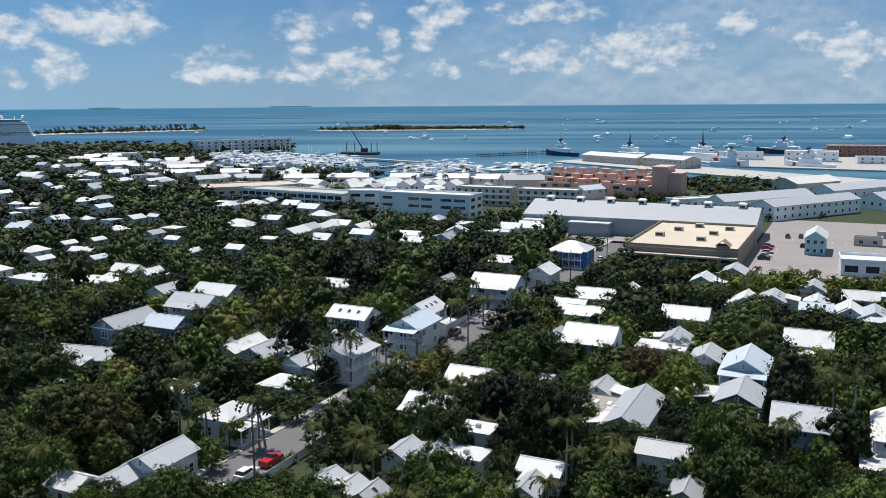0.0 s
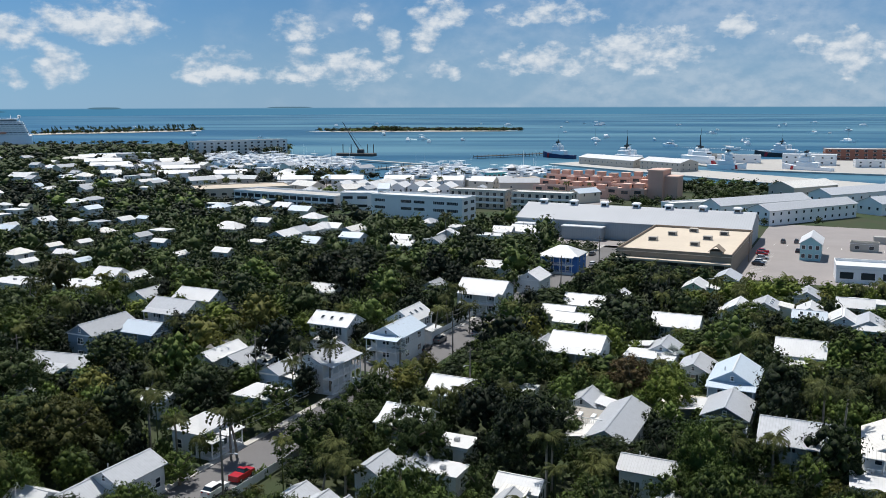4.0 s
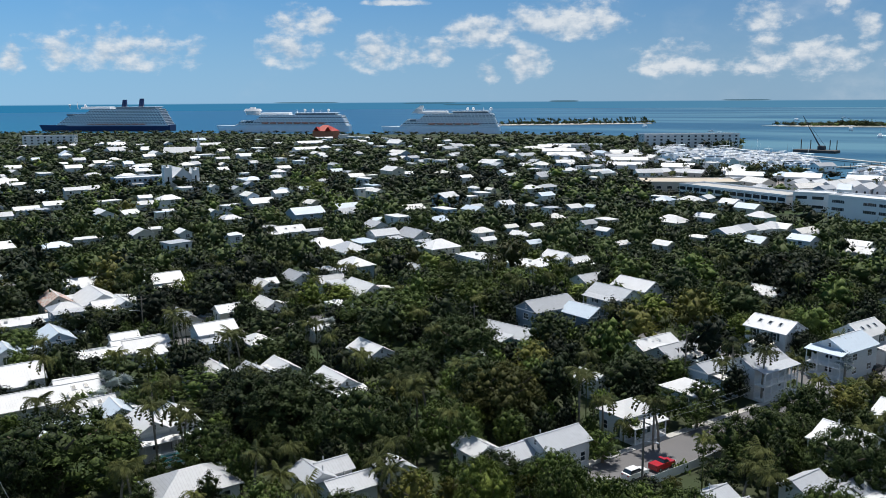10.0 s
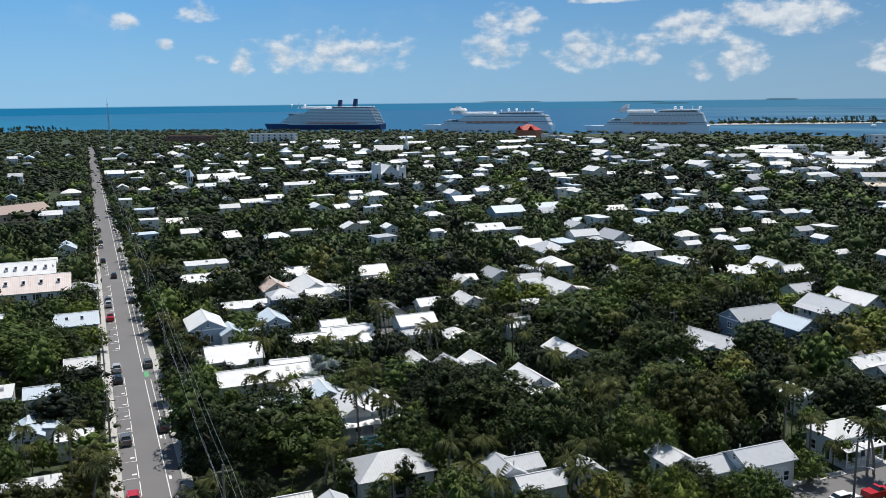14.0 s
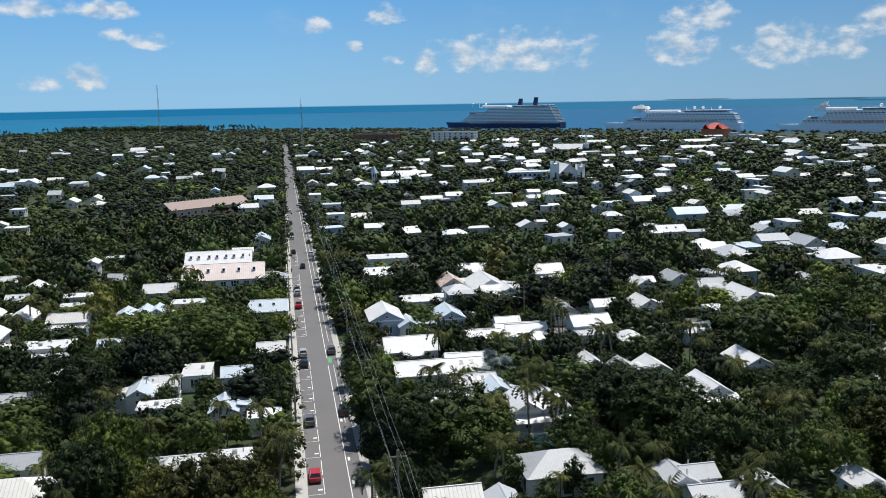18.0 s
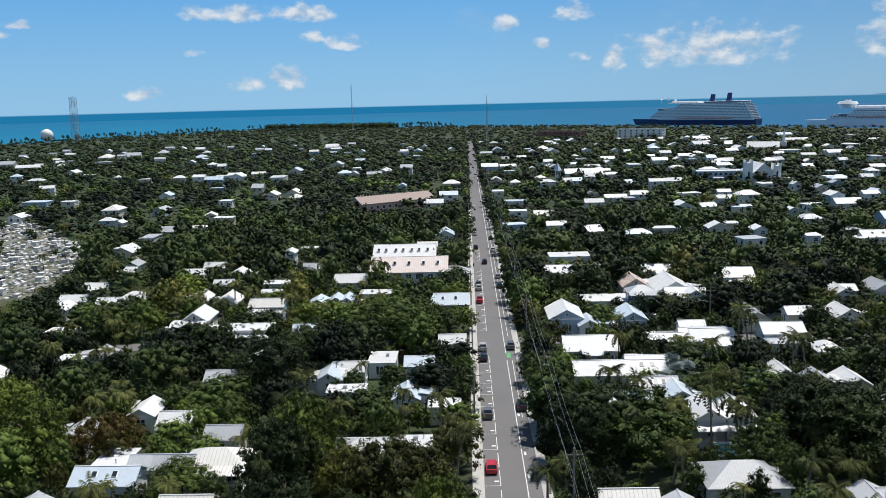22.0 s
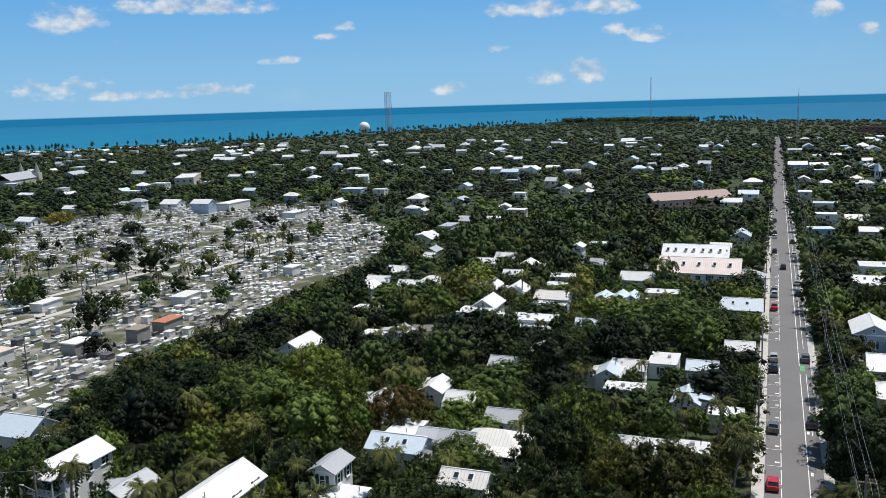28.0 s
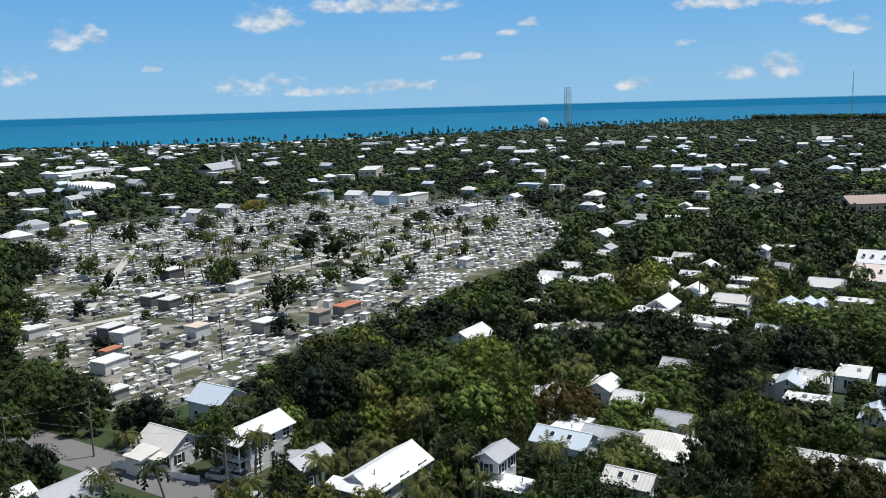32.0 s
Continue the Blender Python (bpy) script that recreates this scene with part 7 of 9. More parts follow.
for kind in range(3):
    b0 = thing("boat", at(-480 - 12 * kind, 690, -1.2), "white motor cruiser moored in the marina" if kind == 0 else "white sailing yacht with bare mast", "boat", "boats in the harbour")
    part("hull", HULL, b0)
    part("cabin", CABIN, b0)
    if kind < 2:
        part("cabin_window", GLAZE, b0)
    part("hard_top" if kind == 0 else "mast", TOP if kind == 0 else MAST, b0)
    boats.append(b0)
brng = random.Random(21)
for k in range(80):
    if k < 54:
        u, w = brng.random(), brng.random()
        x, y = -410 - 215 * u, 622 + 25 * u + w * 95 + 45 * u
    else:
        x, y = brng.uniform(-345, -240), brng.uniform(606, 640)
    sc = brng.uniform(1.1, 2.1)
    c = copy_thing(boats[0 if brng.random() < 0.9 else 1], at(x, y, -1.2, 70 + brng.choice((0, 180)) + brng.uniform(-6, 6)))
    c.scale = (sc, sc, sc)
for k in range(46):
    d, a = brng.uniform(1050, 2700), radians(brng.uniform(-4, 24) if k < 34 else brng.uniform(24, 46))
    x, y = -d * math.sin(a), d * math.cos(a)
    if y < 1060:
        y += 300
    sc = brng.uniform(0.9, 2.2)
    c = copy_thing(boats[2 if brng.random() < 0.6 else 0], at(x, y, -1.2, brng.uniform(0, 360)))
    c.scale = (sc, sc, sc)
    tagged(c, "white yacht at anchor on the open roadstead")
# the ranks of moored boats behind them, too many to count
rank = Build()
for k in range(210):
    if k < 150:
        u, w = brng.random(), int(brng.random() * 6) / 6
        x, y = -415 - 215 * u, 620 + 70 * u + w * 92 + brng.uniform(-3, 3)
    else:
        x, y = brng.uniform(-345, -225), brng.uniform(606, 700)
        y = max(y, 606 + (x + 345) * 0.35)
    sc = brng.uniform(1.0, 2.0)
    m = pose(x, y, -1.2, 0, 0, 70 + brng.choice((0, 180)) + brng.uniform(-6, 6)) @ Matrix.Scale(sc, 4)
    for me, slot in ((HULL, 0), (CABIN, 0), (GLAZE, 1), (MAST if brng.random() < 0.12 else TOP, 0)):
        rank.add([tuple(m @ v.co) for v in me.vertices], [tuple(p.vertices) for p in me.polygons], slot)
ranks = new("moored_boats", rank.mesh("moored_boats", SHIPWHITE, GLASS))
ranks.matrix_world = GRID
tagged(ranks, "ranks of white boats moored close together", "boats", kind="stuff")
WAKE = mat("white_wake_foam", (0.72, 0.78, 0.80), 0.8, vary=0.3, scale=0.05, fine=0.5)
for x, y, turn, L in ((-230, 1190, -24, 260), (-640, 1260, 140, 60), (-800, 1420, 120, 70), (-1620, 1240, 30, 80)):
    fb = copy_thing(boats[0], at(x, y, -1.2, turn + 180))
    fb.scale = (2.0, 2.0, 2.0)
    tagged(fb, "motor boat under way trailing a white wake")
    tri = [(4, 0, 0), (L, -3.0, 0), (L, 3.0, 0), (L * 0.5, -2.5, 0), (L * 0.5, 2.5, 0)]
    wk = new("wake", mesh("wake", tri, [(0, 3, 4), (3, 1, 2, 4)], (WAKE,)))
    wk.matrix_world = at(x, y, -1.1, turn)
    tagged(wk, "long white wake on the sea", "wake", kind="structure")

# ---- cemetery ----
sheet("cemetery_ground", CEMETERY, -0.5, 0.03, GRAVEGROUND, "patchy cemetery turf and paving", "ground")
LANES = (((-205, -222), (-330, -206)), ((-182, -200), (-330, -192)), ((-120, -218), (-184, -201)), ((-276, -278), (-244, -192)), ((-184, -201), (-205, -222)), ((-150, -228), (-250, -330)), ((-250, -330), (-420, -300)), ((-330, -206), (-400, -330)))
for a, c in LANES:
    v = Vector((c[0] - a[0], c[1] - a[1]))
    lane = new("cemetery_lane", box_mesh("cemetery_lane", 0, v.length, -1.5, 1.5, 0, 0.03, CONCRETE))
    lane.matrix_world = at(a[0], a[1], 0.04, math.degrees(math.atan2(v.y, v.x)))
    tagged(lane, "pale paved lane between the graves", "lane", kind="structure")


def vault(kind, m, k):
    b = Build()
    if kind == 0:        # low slab
        b.box(-1.25, 1.25, -0.65, 0.65, 0, 0.3).chamfer(-1.15, 1.15, -0.55, 0.55, 0.3, 0.62, 0.08)
    elif kind == 1:      # raised box vault
        b.box(-1.3, 1.3, -0.7, 0.7, 0, 0.15).box(-1.15, 1.15, -0.55, 0.55, 0.15, 1.05).chamfer(-1.28, 1.28, -0.68, 0.68, 1.05, 1.22, 0.05)
    elif kind == 2:      # stacked double vault
        b.box(-1.3, 1.3, -1.15, 1.15, 0, 1.75).chamfer(-1.42, 1.42, -1.27, 1.27, 1.75, 1.95, 0.06)
        b.box(-1.34, -1.3, -1.0, -0.1, 0.2, 0.85, 1).box(-1.34, -1.3, 0.1, 1.0, 0.2, 0.85, 1).box(-1.34, -1.3, -1.0, -0.1, 1.0, 1.65, 1).box(-1.34, -1.3, 0.1, 1.0, 1.0, 1.65, 1)
    elif kind == 3:      # slab with headstone
        b.box(-1.2, 1.2, -0.55, 0.55, 0, 0.28).box(-1.35, -1.1, -0.5, 0.5, 0, 1.15).tube((-1.35, 0, 1.15), (-1.1, 0, 1.15), 0.5, 0.5, 10)
    else:                # kerbed plot
        b.box(-1.6, 1.6, -1.3, -1.15, 0, 0.35).box(-1.6, 1.6, 1.15, 1.3, 0, 0.35).box(-1.6, -1.45, -1.15, 1.15, 0, 0.35).box(1.45, 1.6, -1.15, 1.15, 0, 0.35).box(-1.1, 1.1, -0.5, 0.5, 0, 0.5)
    return b.mesh("tomb", STONES[m], STONES[1])


VAULTS = {(k, m): vault(k, m, 0) for k in range(5) for m in range(3)}
VNAMES = ("low whitewashed grave slab", "raised box-shaped grave vault", "stacked double burial vault", "grave slab with rounded headstone", "kerbed family grave plot")
trng = random.Random(8)
spots = []


def on_lane(x, y):
    for (ax, ay), (cx, cy) in LANES:
        vx, vy = cx - ax, cy - ay
        u = max(0, min(1, ((x - ax) * vx + (y - ay) * vy) / (vx * vx + vy * vy)))
        if math.hypot(x - ax - u * vx, y - ay - u * vy) < 2.7:
            return True
    return False


for gx in np.arange(-470, -88, 3.5):
    for gy in np.arange(-465, -130, 2.3):
        x, y = gx + trng.uniform(-0.5, 0.5), gy + trng.uniform(-0.35, 0.35)
        if not inside(x, y, CEMETERY) or trng.random() < 0.26:
            continue
        if noise.noise((x * 0.045, y * 0.045, 2.0)) > 0.30 or noise.noise((x * 0.17, y * 0.17, 7.0)) > 0.30:
            continue
        spots.append((math.hypot(x, y), x, y))
spots.sort()
singles, rest_v, rest_f, rest_s = 0, [], [], []
for d, x, y in spots:
    if on_lane(x, y):
        continue
    kind = trng.choice((0, 0, 1, 1, 1, 2, 3, 3, 4, 4, 4))
    m = trng.choice((0, 0, 0, 0, 0, 1, 1, 2)) if kind < 4 else trng.choice((1, 1, 0))
    me = VAULTS[kind, m]
    turn = trng.choice((0, 0, 0, 180)) + trng.uniform(-3, 3)
    s = trng.uniform(0.7, 1.02)
    if singles >= 300 and kind == 3:
        kind = 0
        me = VAULTS[kind, m]
    if singles < 300:
        ob = new("grave_vault", me)
        ob.matrix_world = at(x, y, 0.03, turn) @ Matrix.Diagonal((s, s, trng.uniform(0.7, 1.2) * s, 1))
        tagged(ob, ("grey cement " if m == 1 else "dark granite " if m == 2 else "white ") + VNAMES[kind].replace("whitewashed ", ""), "grave", "graves in the cemetery")
        singles += 1
    else:
        mm = np.array(pose(x, y, 0.03, 0, 0, turn) @ Matrix.Diagonal((s, s, trng.uniform(0.7, 1.3) * s, 1)))
        n = len(rest_v)
        co = np.array([v.co for v in me.vertices]) @ mm[:3, :3].T + mm[:3, 3]
        rest_v += co.tolist()
        for p in me.polygons:
            rest_f.append(tuple(i + n for i in p.vertices))
            rest_s.append(m)
yard = new("more_graves", mesh("more_graves", rest_v, rest_f, STONES, rest_s))
yard.matrix_world = GRID
tagged(yard, "rows of white and grey grave vaults farther off", "graves", kind="stuff")


def mausoleum(x, y, turn, L, W, H, m, label, roofm=None):
    root = thing("mausoleum", at(x, y, 0.03, turn), label, "mausoleum")
    part("base", Build().box(-L / 2 - 0.3, L / 2 + 0.3, -W / 2 - 0.3, W / 2 + 0.3, 0, 0.25).mesh("base", STONES[1]), root)
    part("wall", box_mesh("wall", -L / 2, L / 2, -W / 2, W / 2, 0.25, H, STONES[m]), root)
    part("roof_slab", Build().chamfer(-L / 2 - 0.25, L / 2 + 0.25, -W / 2 - 0.25, W / 2 + 0.25, H, H + 0.3, 0.08).mesh("roof_slab", roofm or STONES[0]), root)
    part("door", box_mesh("door", -L / 2 - 0.06, -L / 2 + 0.02, -0.55, 0.55, 0.25, 2.2, STONES[2]), root)
    FOOTPRINTS.append((x, y, L / 2, W / 2, turn, 0.5))


mausoleum(-131, -191, 8, 6.0, 4.0, 4.2, 2, "tall dark-fronted mausoleum with white roof slab")
mausoleum(-130, -184, 8, 6.0, 4.6, 4.0, 0, "tall white square mausoleum beside a dark one")
mausoleum(-114, -169, 5, 7, 5, 2.8, 0, "low white mausoleum with flat roof")
mausoleum(-121, -178, 5, 5, 2.5, 2.2, 1, "low grey tomb with reddish slab", CLAY)
mausoleum(-164, -215, 5, 6, 4.5, 3.4, 2, "dark grey granite mausoleum with pale roof")
mausoleum(-163, -206, 5, 5.5, 4.5, 3.4, 2, "dark grey granite mausoleum with pale cap")
mausoleum(-196, -244, 0, 7, 5, 3.6, 2, "slate-dark mausoleum with pitched cap")
mausoleum(-145, -174, 0, 5, 4.5, 3.0, 0, "white mausoleum with a tan roof", TAN)
mausoleum(-156, -160, 0, 6, 4.5, 3.4, 1, "grey mausoleum with a broad white roof slab")
mausoleum(-170, -153, 0, 5, 3.6, 3.6, 1, "brown brick tomb house with flat top", BROWN)
mausoleum(-182, -153, 0, 8, 4, 3.0, 1, "small chapel with orange clay roof", CLAY)
mausoleum(-211, -169, 5, 9, 5, 2.8, 0, "open white shelter with flat roof")
mausoleum(-193, -207, 5, 9, 4, 2.6, 0, "long white flat-roofed mausoleum")
mausoleum(-125, -156, 0, 6, 4, 2.4, 0, "white family mausoleum with flat roof")
mausoleum(-148, -249, 0, 6, 4, 2.8, 0, "white tomb house at the cemetery edge")
mausoleum(-124, -214, 0, 6, 4, 2.6, 0, "white tomb house with flat roof")
mausoleum(-101, -150, 0, 5, 3, 2.5, 1, "open grey shelter at the cemetery edge")
mausoleum(-260, -160, 0, 6, 4, 2.8, 0, "white family mausoleum with flat roof")
mausoleum(-430, -300, 0, 22, 9, 4.5, 0, "long white columbarium wall")
mausoleum(-400, -240, 0, 14, 7, 3.5, 0, "long white columbarium wall")

# ---- trees ----


OCT = np.array([(1, 0, 0), (-1, 0, 0), (0, 1, 0), (0, -1, 0), (0, 0, 1), (0, 0, -1)], float)
OCTF = np.array([(0, 2, 4), (2, 1, 4), (1, 3, 4), (3, 0, 4), (2, 0, 5), (1, 2, 5), (3, 1, 5), (0, 3, 5)])


def finer(v, f):
    """Splits each triangle of a ball into four."""
    v, out, mid = [tuple(p) for p in v], [], {}

    def half(i, j):
        k = (min(i, j), max(i, j))
        if k not in mid:
            p = np.array(v[i]) + np.array(v[j])
            v.append(tuple(p / np.linalg.norm(p)))
            mid[k] = len(v) - 1
        return mid[k]

    for i, j, k in f:
        p, q, r = half(i, j), half(j, k), half(k, i)
        out += [(i, p, r), (p, j, q), (r, q, k), (p, q, r)]
    return np.array(v), np.array(out)


BALLS = [(OCT, OCTF), finer(OCT, OCTF)]


def crown(seed, r, h, lobes, per, size, low=0.25, lump=(0.15, 0.27), fine=0, tuft=6):
    """A crown of radius r with its top at h: boughs of foliage over a dome, each set with tufts of leaves where it lies open. Gives vertices and triangles."""
    g = np.random.RandomState(seed)
    n = lobes
    a = np.arange(n) * 2.39996 + g.uniform(-0.5, 0.5, n)
    cz = (np.arange(n) + g.uniform(0, 1, n)) / n
    cz = 1 - (1 - cz) ** 0.85
    q = g.uniform(0.62, 1.0, n) * (1 + 0.20 * np.sin(a * 2 + seed) + 0.12 * np.sin(a * 5 + 2 * seed))
    lim = np.sqrt(np.maximum(0.0, 1 - np.abs((cz - 0.3) / np.where(cz > 0.3, 0.7, 0.5)) ** 2.2))
    cr = r * g.uniform(*lump, n)
    c = np.stack([np.cos(a) * q * lim * (r - cr * 0.6), np.sin(a) * q * lim * (r - cr * 0.6), h * low + cz * (h * (1 - low) - cr * 0.8) * g.uniform(0.86, 1.0, n)], 1)
    bv, bf = BALLS[fine]
    nb = len(bv)
    warp = 1 + g.uniform(-0.2, 0.12, (n, nb, 1))
    flat = np.array([1, 1, 0.8])
    lv = (c[:, None, :] + bv[None] * (cr[:, None, None] * 0.66) * warp * flat).reshape(-1, 3)
    lf = (bf[None] + (np.arange(n) * nb)[:, None, None]).reshape(-1, 3)
    # a big inner mass
    iv = bv * np.array([r * 0.55, r * 0.55, h * (1 - low) * 0.34]) + np.array([0, 0, h * (low + 0.40 * (1 - low))])
    lf = np.concatenate([lf, bf + len(lv)])
    lv = np.concatenate([lv, iv])
    # tufts on the open side of the boughs
    want = max(1, n * per // tuft)
    idx = g.randint(0, n, want * 4)
    d = g.normal(size=(len(idx), 3))
    d[:, 2] = np.abs(d[:, 2]) * 1.1 - 0.35
    d /= np.linalg.norm(d, axis=1, keepdims=True)
    p = c[idx] + d * (cr[idx] * g.uniform(0.86, 1.12, len(idx)))[:, None] * flat
    gap = np.linalg.norm((p[:, None, :] - c[None]) / flat, axis=2) / cr[None]
    gap[np.arange(len(idx)), idx] = 2.0
    p, d = p[gap.min(1) > 0.9][:want], d[gap.min(1) > 0.9][:want]
    m = len(p)
    p = np.repeat(p, tuft, 0) + g.normal(size=(m * tuft, 3)) * size * np.array([1.0, 1.0, 0.7])
    nrm = np.repeat(d, tuft, 0) * 0.9 + np.array([0, 0, 0.35]) + g.normal(size=p.shape) * 0.5
    nrm /= np.linalg.norm(nrm, axis=1, keepdims=True)
    t = np.cross(nrm, g.normal(size=nrm.shape))
    t /= np.linalg.norm(t, axis=1, keepdims=True)
    u = np.cross(nrm, t)
    s = (size * g.uniform(0.6, 1.4, m * tuft))[:, None]
    tv = np.stack([p - t * s * 0.9, p + t * s * 0.6 + u * s * 0.45, p + t * s * 0.6 - u * s * 0.5], 1).reshape(-1, 3)
    tf = np.arange(len(tv)).reshape(-1, 3) + len(lv)
    return np.concatenate([lv, tv]), np.concatenate([lf, tf])


def tris_mesh(name, V, F, m, tint=None):
    me = bpy.data.meshes.new(name)
    me.vertices.add(len(V))
    me.vertices.foreach_set("co", V.reshape(-1).astype(np.float32))
    me.loops.add(3 * len(F))
    me.loops.foreach_set("vertex_index", F.reshape(-1).astype(np.int32))
    me.polygons.add(len(F))
    me.polygons.foreach_set("loop_start", np.arange(0, 3 * len(F), 3, dtype=np.int32))
    me.polygons.foreach_set("loop_total", np.full(len(F), 3, dtype=np.int32))
    me.update(calc_edges=True)
    if tint is not None:
        me.attributes.new("tint", "FLOAT", "FACE").data.foreach_set("value", tint.astype(np.float32))
    me.materials.append(m)
    return me


def joined(rows):
    """One mesh's worth of vertices, triangles and tints from many crowns."""
    V, F, T, k = [], [], [], 0
    for v, f, t in rows:
        V.append(v)
        F.append(f + k)
        T.append(np.full(len(f), t))
        k += len(v)
    return np.concatenate(V), np.concatenate(F), np.concatenate(T)


def trunk_mesh(seed, r, h):
    g = random.Random(seed)
    b = Build()
    rad = 0.05 * r + 0.06
    top = Vector((g.uniform(-0.3, 0.3), g.uniform(-0.3, 0.3), h * 0.45))
    b.tube((0, 0, -0.2), top, rad * 1.3, rad * 0.9, 8)
    for k in range(5):
        a = k * math.tau / 5 + g.uniform(-0.4, 0.4)
        b.tube(top, (math.cos(a) * r * 0.6, math.sin(a) * r * 0.6, h * g.uniform(0.6, 0.85)), rad * 0.7, rad * 0.2, 6)
    return b.mesh("trunk", BARK)


TSIZE = {"small": (3.2, 6.5, 30, 62, 0.17), "large": (7.5, 11.0, 80, 80, 0.25)}
CROWNS, TRUNKS = {}, {}
for size, (r, h, lobes, per, leaf) in TSIZE.items():
    for v in range(4):
        TRUNKS[size, v] = trunk_mesh(v, r, h)
        for sp in ("broad", "dark", "olive", "bright", "flame", "rusty", "yellow"):
            if size == "large" or sp in ("broad", "dark", "olive", "bright"):
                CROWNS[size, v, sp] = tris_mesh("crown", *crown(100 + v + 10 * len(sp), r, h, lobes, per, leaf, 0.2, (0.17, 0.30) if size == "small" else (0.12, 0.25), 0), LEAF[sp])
SPWORDS = dict(broad="spreading mid-green shade tree with dense crown", dark="dense dark green tree with glossy crown", olive="wide olive-green tree with yellowish crown", bright="light green leafy tree",
               flame="flame tree with orange blossom over green", rusty="tree with rusty brown-green foliage", yellow="tree covered in yellow blossom")
PLANTED = []
tree_n = 0


def tree(x, y, r, h, sp, seen=True):
    global tree_n
    tree_n += 1
    g = random.Random(tree_n * 3)
    if not seen:
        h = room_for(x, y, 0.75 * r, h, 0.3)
        if h < 3:
            return
        r = min(r, h * 0.85)
    size = "large" if r > 4.6 or sp in ("flame", "rusty", "yellow") else "small"
    r0, h0 = TSIZE[size][:2]
    v = g.randrange(4)
    root = thing("tree", at(x, y, 0, g.uniform(0, 360)), SPWORDS[sp], "tree", "trees of the old town")
    m = Matrix.Diagonal((r / r0, r / r0, h / h0, 1))
    part("trunk", TRUNKS[size, v], root, m)
    part("crown", CROWNS[size, v, sp], root, m)
    PLANTED.append((x, y, r))
    return root


# ground kept in the camera's sight: street ends, the cemetery's edge, the car park
for y0 in list(range(98, 116, 6)) + list(range(172, 206, 7)) + list(range(262, 346, 12)):
    FOOTPRINTS.append((SIDE_X, y0, 3.5, 3.5, 0, 0.0))
EDGE = ((-102, -132), (-119, -137), (-136, -144), (-158, -150), (-180, -147), (-195, -141), (-224, -147), (-253, -147), (-290, -147), (-353, -166), (-440, -232))
for (ax, ay), (cx, cy) in zip(EDGE, EDGE[1:]):
    n_e = int(math.hypot(cx - ax, cy - ay) / 9) + 1
    for k in range(n_e):
        FOOTPRINTS.append((ax + (cx - ax) * k / n_e, ay + (cy - ay) * k / n_e, 4.5, 2, 0, 0.3))
for x0 in range(-34, 30, 12):
    FOOTPRINTS.append((x0, 310, 6, 6, 0, 0.5))
for x0, y0 in ((-76, -120), (-78, -108), (-70, -98), (-80, -132)):
    FOOTPRINTS.append((x0, y0, 5, 5, 0, 0.3))
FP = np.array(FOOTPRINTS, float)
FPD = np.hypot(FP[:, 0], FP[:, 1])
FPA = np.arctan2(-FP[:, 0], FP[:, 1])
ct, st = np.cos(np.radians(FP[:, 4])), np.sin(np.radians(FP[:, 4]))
EYE_Z = 58.0


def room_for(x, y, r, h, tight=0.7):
    """How high a tree may stand here clear of houses and of the camera's sightlines to them; 0 where it cannot stand.
    """
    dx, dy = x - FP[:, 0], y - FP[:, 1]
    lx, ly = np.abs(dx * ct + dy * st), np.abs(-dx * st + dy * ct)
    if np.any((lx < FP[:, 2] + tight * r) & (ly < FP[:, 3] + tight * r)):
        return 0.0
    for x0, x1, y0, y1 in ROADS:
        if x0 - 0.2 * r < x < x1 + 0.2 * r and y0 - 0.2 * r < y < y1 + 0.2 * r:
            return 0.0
    # tops are cut to the sightline of a camera 58 m above the origin
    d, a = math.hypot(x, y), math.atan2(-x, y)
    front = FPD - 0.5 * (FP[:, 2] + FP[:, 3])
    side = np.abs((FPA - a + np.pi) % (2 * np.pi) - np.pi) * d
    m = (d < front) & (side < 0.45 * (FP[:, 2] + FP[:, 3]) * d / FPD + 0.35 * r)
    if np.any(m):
        top = FP[m, 5] + (EYE_Z - FP[m, 5]) * (1 - d / front[m])
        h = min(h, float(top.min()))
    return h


for x0, y0, r0, h0, sp0 in ((-91.5, 97, 3.2, 6.0, "broad"), (-77.5, 92, 2.6, 4.4, "dark"), (-77.3, 97, 1.6, 3.2, "olive"), (-73.5, 103, 3.4, 6.2, "broad"),
                            (-75.2, 111, 3.2, 5.8, "broad"), (-76.2, 120, 3.8, 7.0, "broad"), (-75.5, 127, 3.8, 6.8, "dark"), (-92, 121, 3.0, 5.4, "broad")):
    tree(x0, y0, r0, h0, sp0)
tree(-132, 24, 10.7, 12.5, "broad")
tree(-127, 16, 6.7, 12.5, "broad")
tree(-112, -12, 7.4, 12.5, "olive")
tree(-112, -6, 4.3, 9.5, "olive")
tree(-115, -19, 4.7, 10.0, "olive")
tree(-203, -19, 11.5, 12.5, "broad")
tree(-202, -10, 7.4, 10.0, "broad")
tree(-183, -39, 6.7, 10.0, "dark")
tree(-188, 15, 4.3, 8.0, "broad")
tree(-169, 12, 3.5, 7.7, "broad")
tree(-257, 94, 8.1, 8.0, "dark")
tree(-131, 57, 8.6, 12.5, "dark")
tree(-134, 63, 5.9, 10.0, "dark")
tree(-168, -2, 3.4, 7.6, "broad")
tree(-154, -2, 3.5, 7.7, "broad")
tree(-340, -53, 9.9, 8.0, "broad")
tree(-125, -104, 9.7, 12.5, "broad")
tree(-118, -110, 7.9, 12.5, "broad")
tree(-125, -88, 9.8, 12.5, "broad")
tree(-143, -85, 7.6, 12.5, "bright")
tree(-132, -74, 7.0, 12.5, "bright")
tree(-101, -66, 4.8, 10.0, "dark")
tree(-85, -153, 8.2, 12.5, "dark")
tree(-133, -101, 7.0, 10.0, "broad")
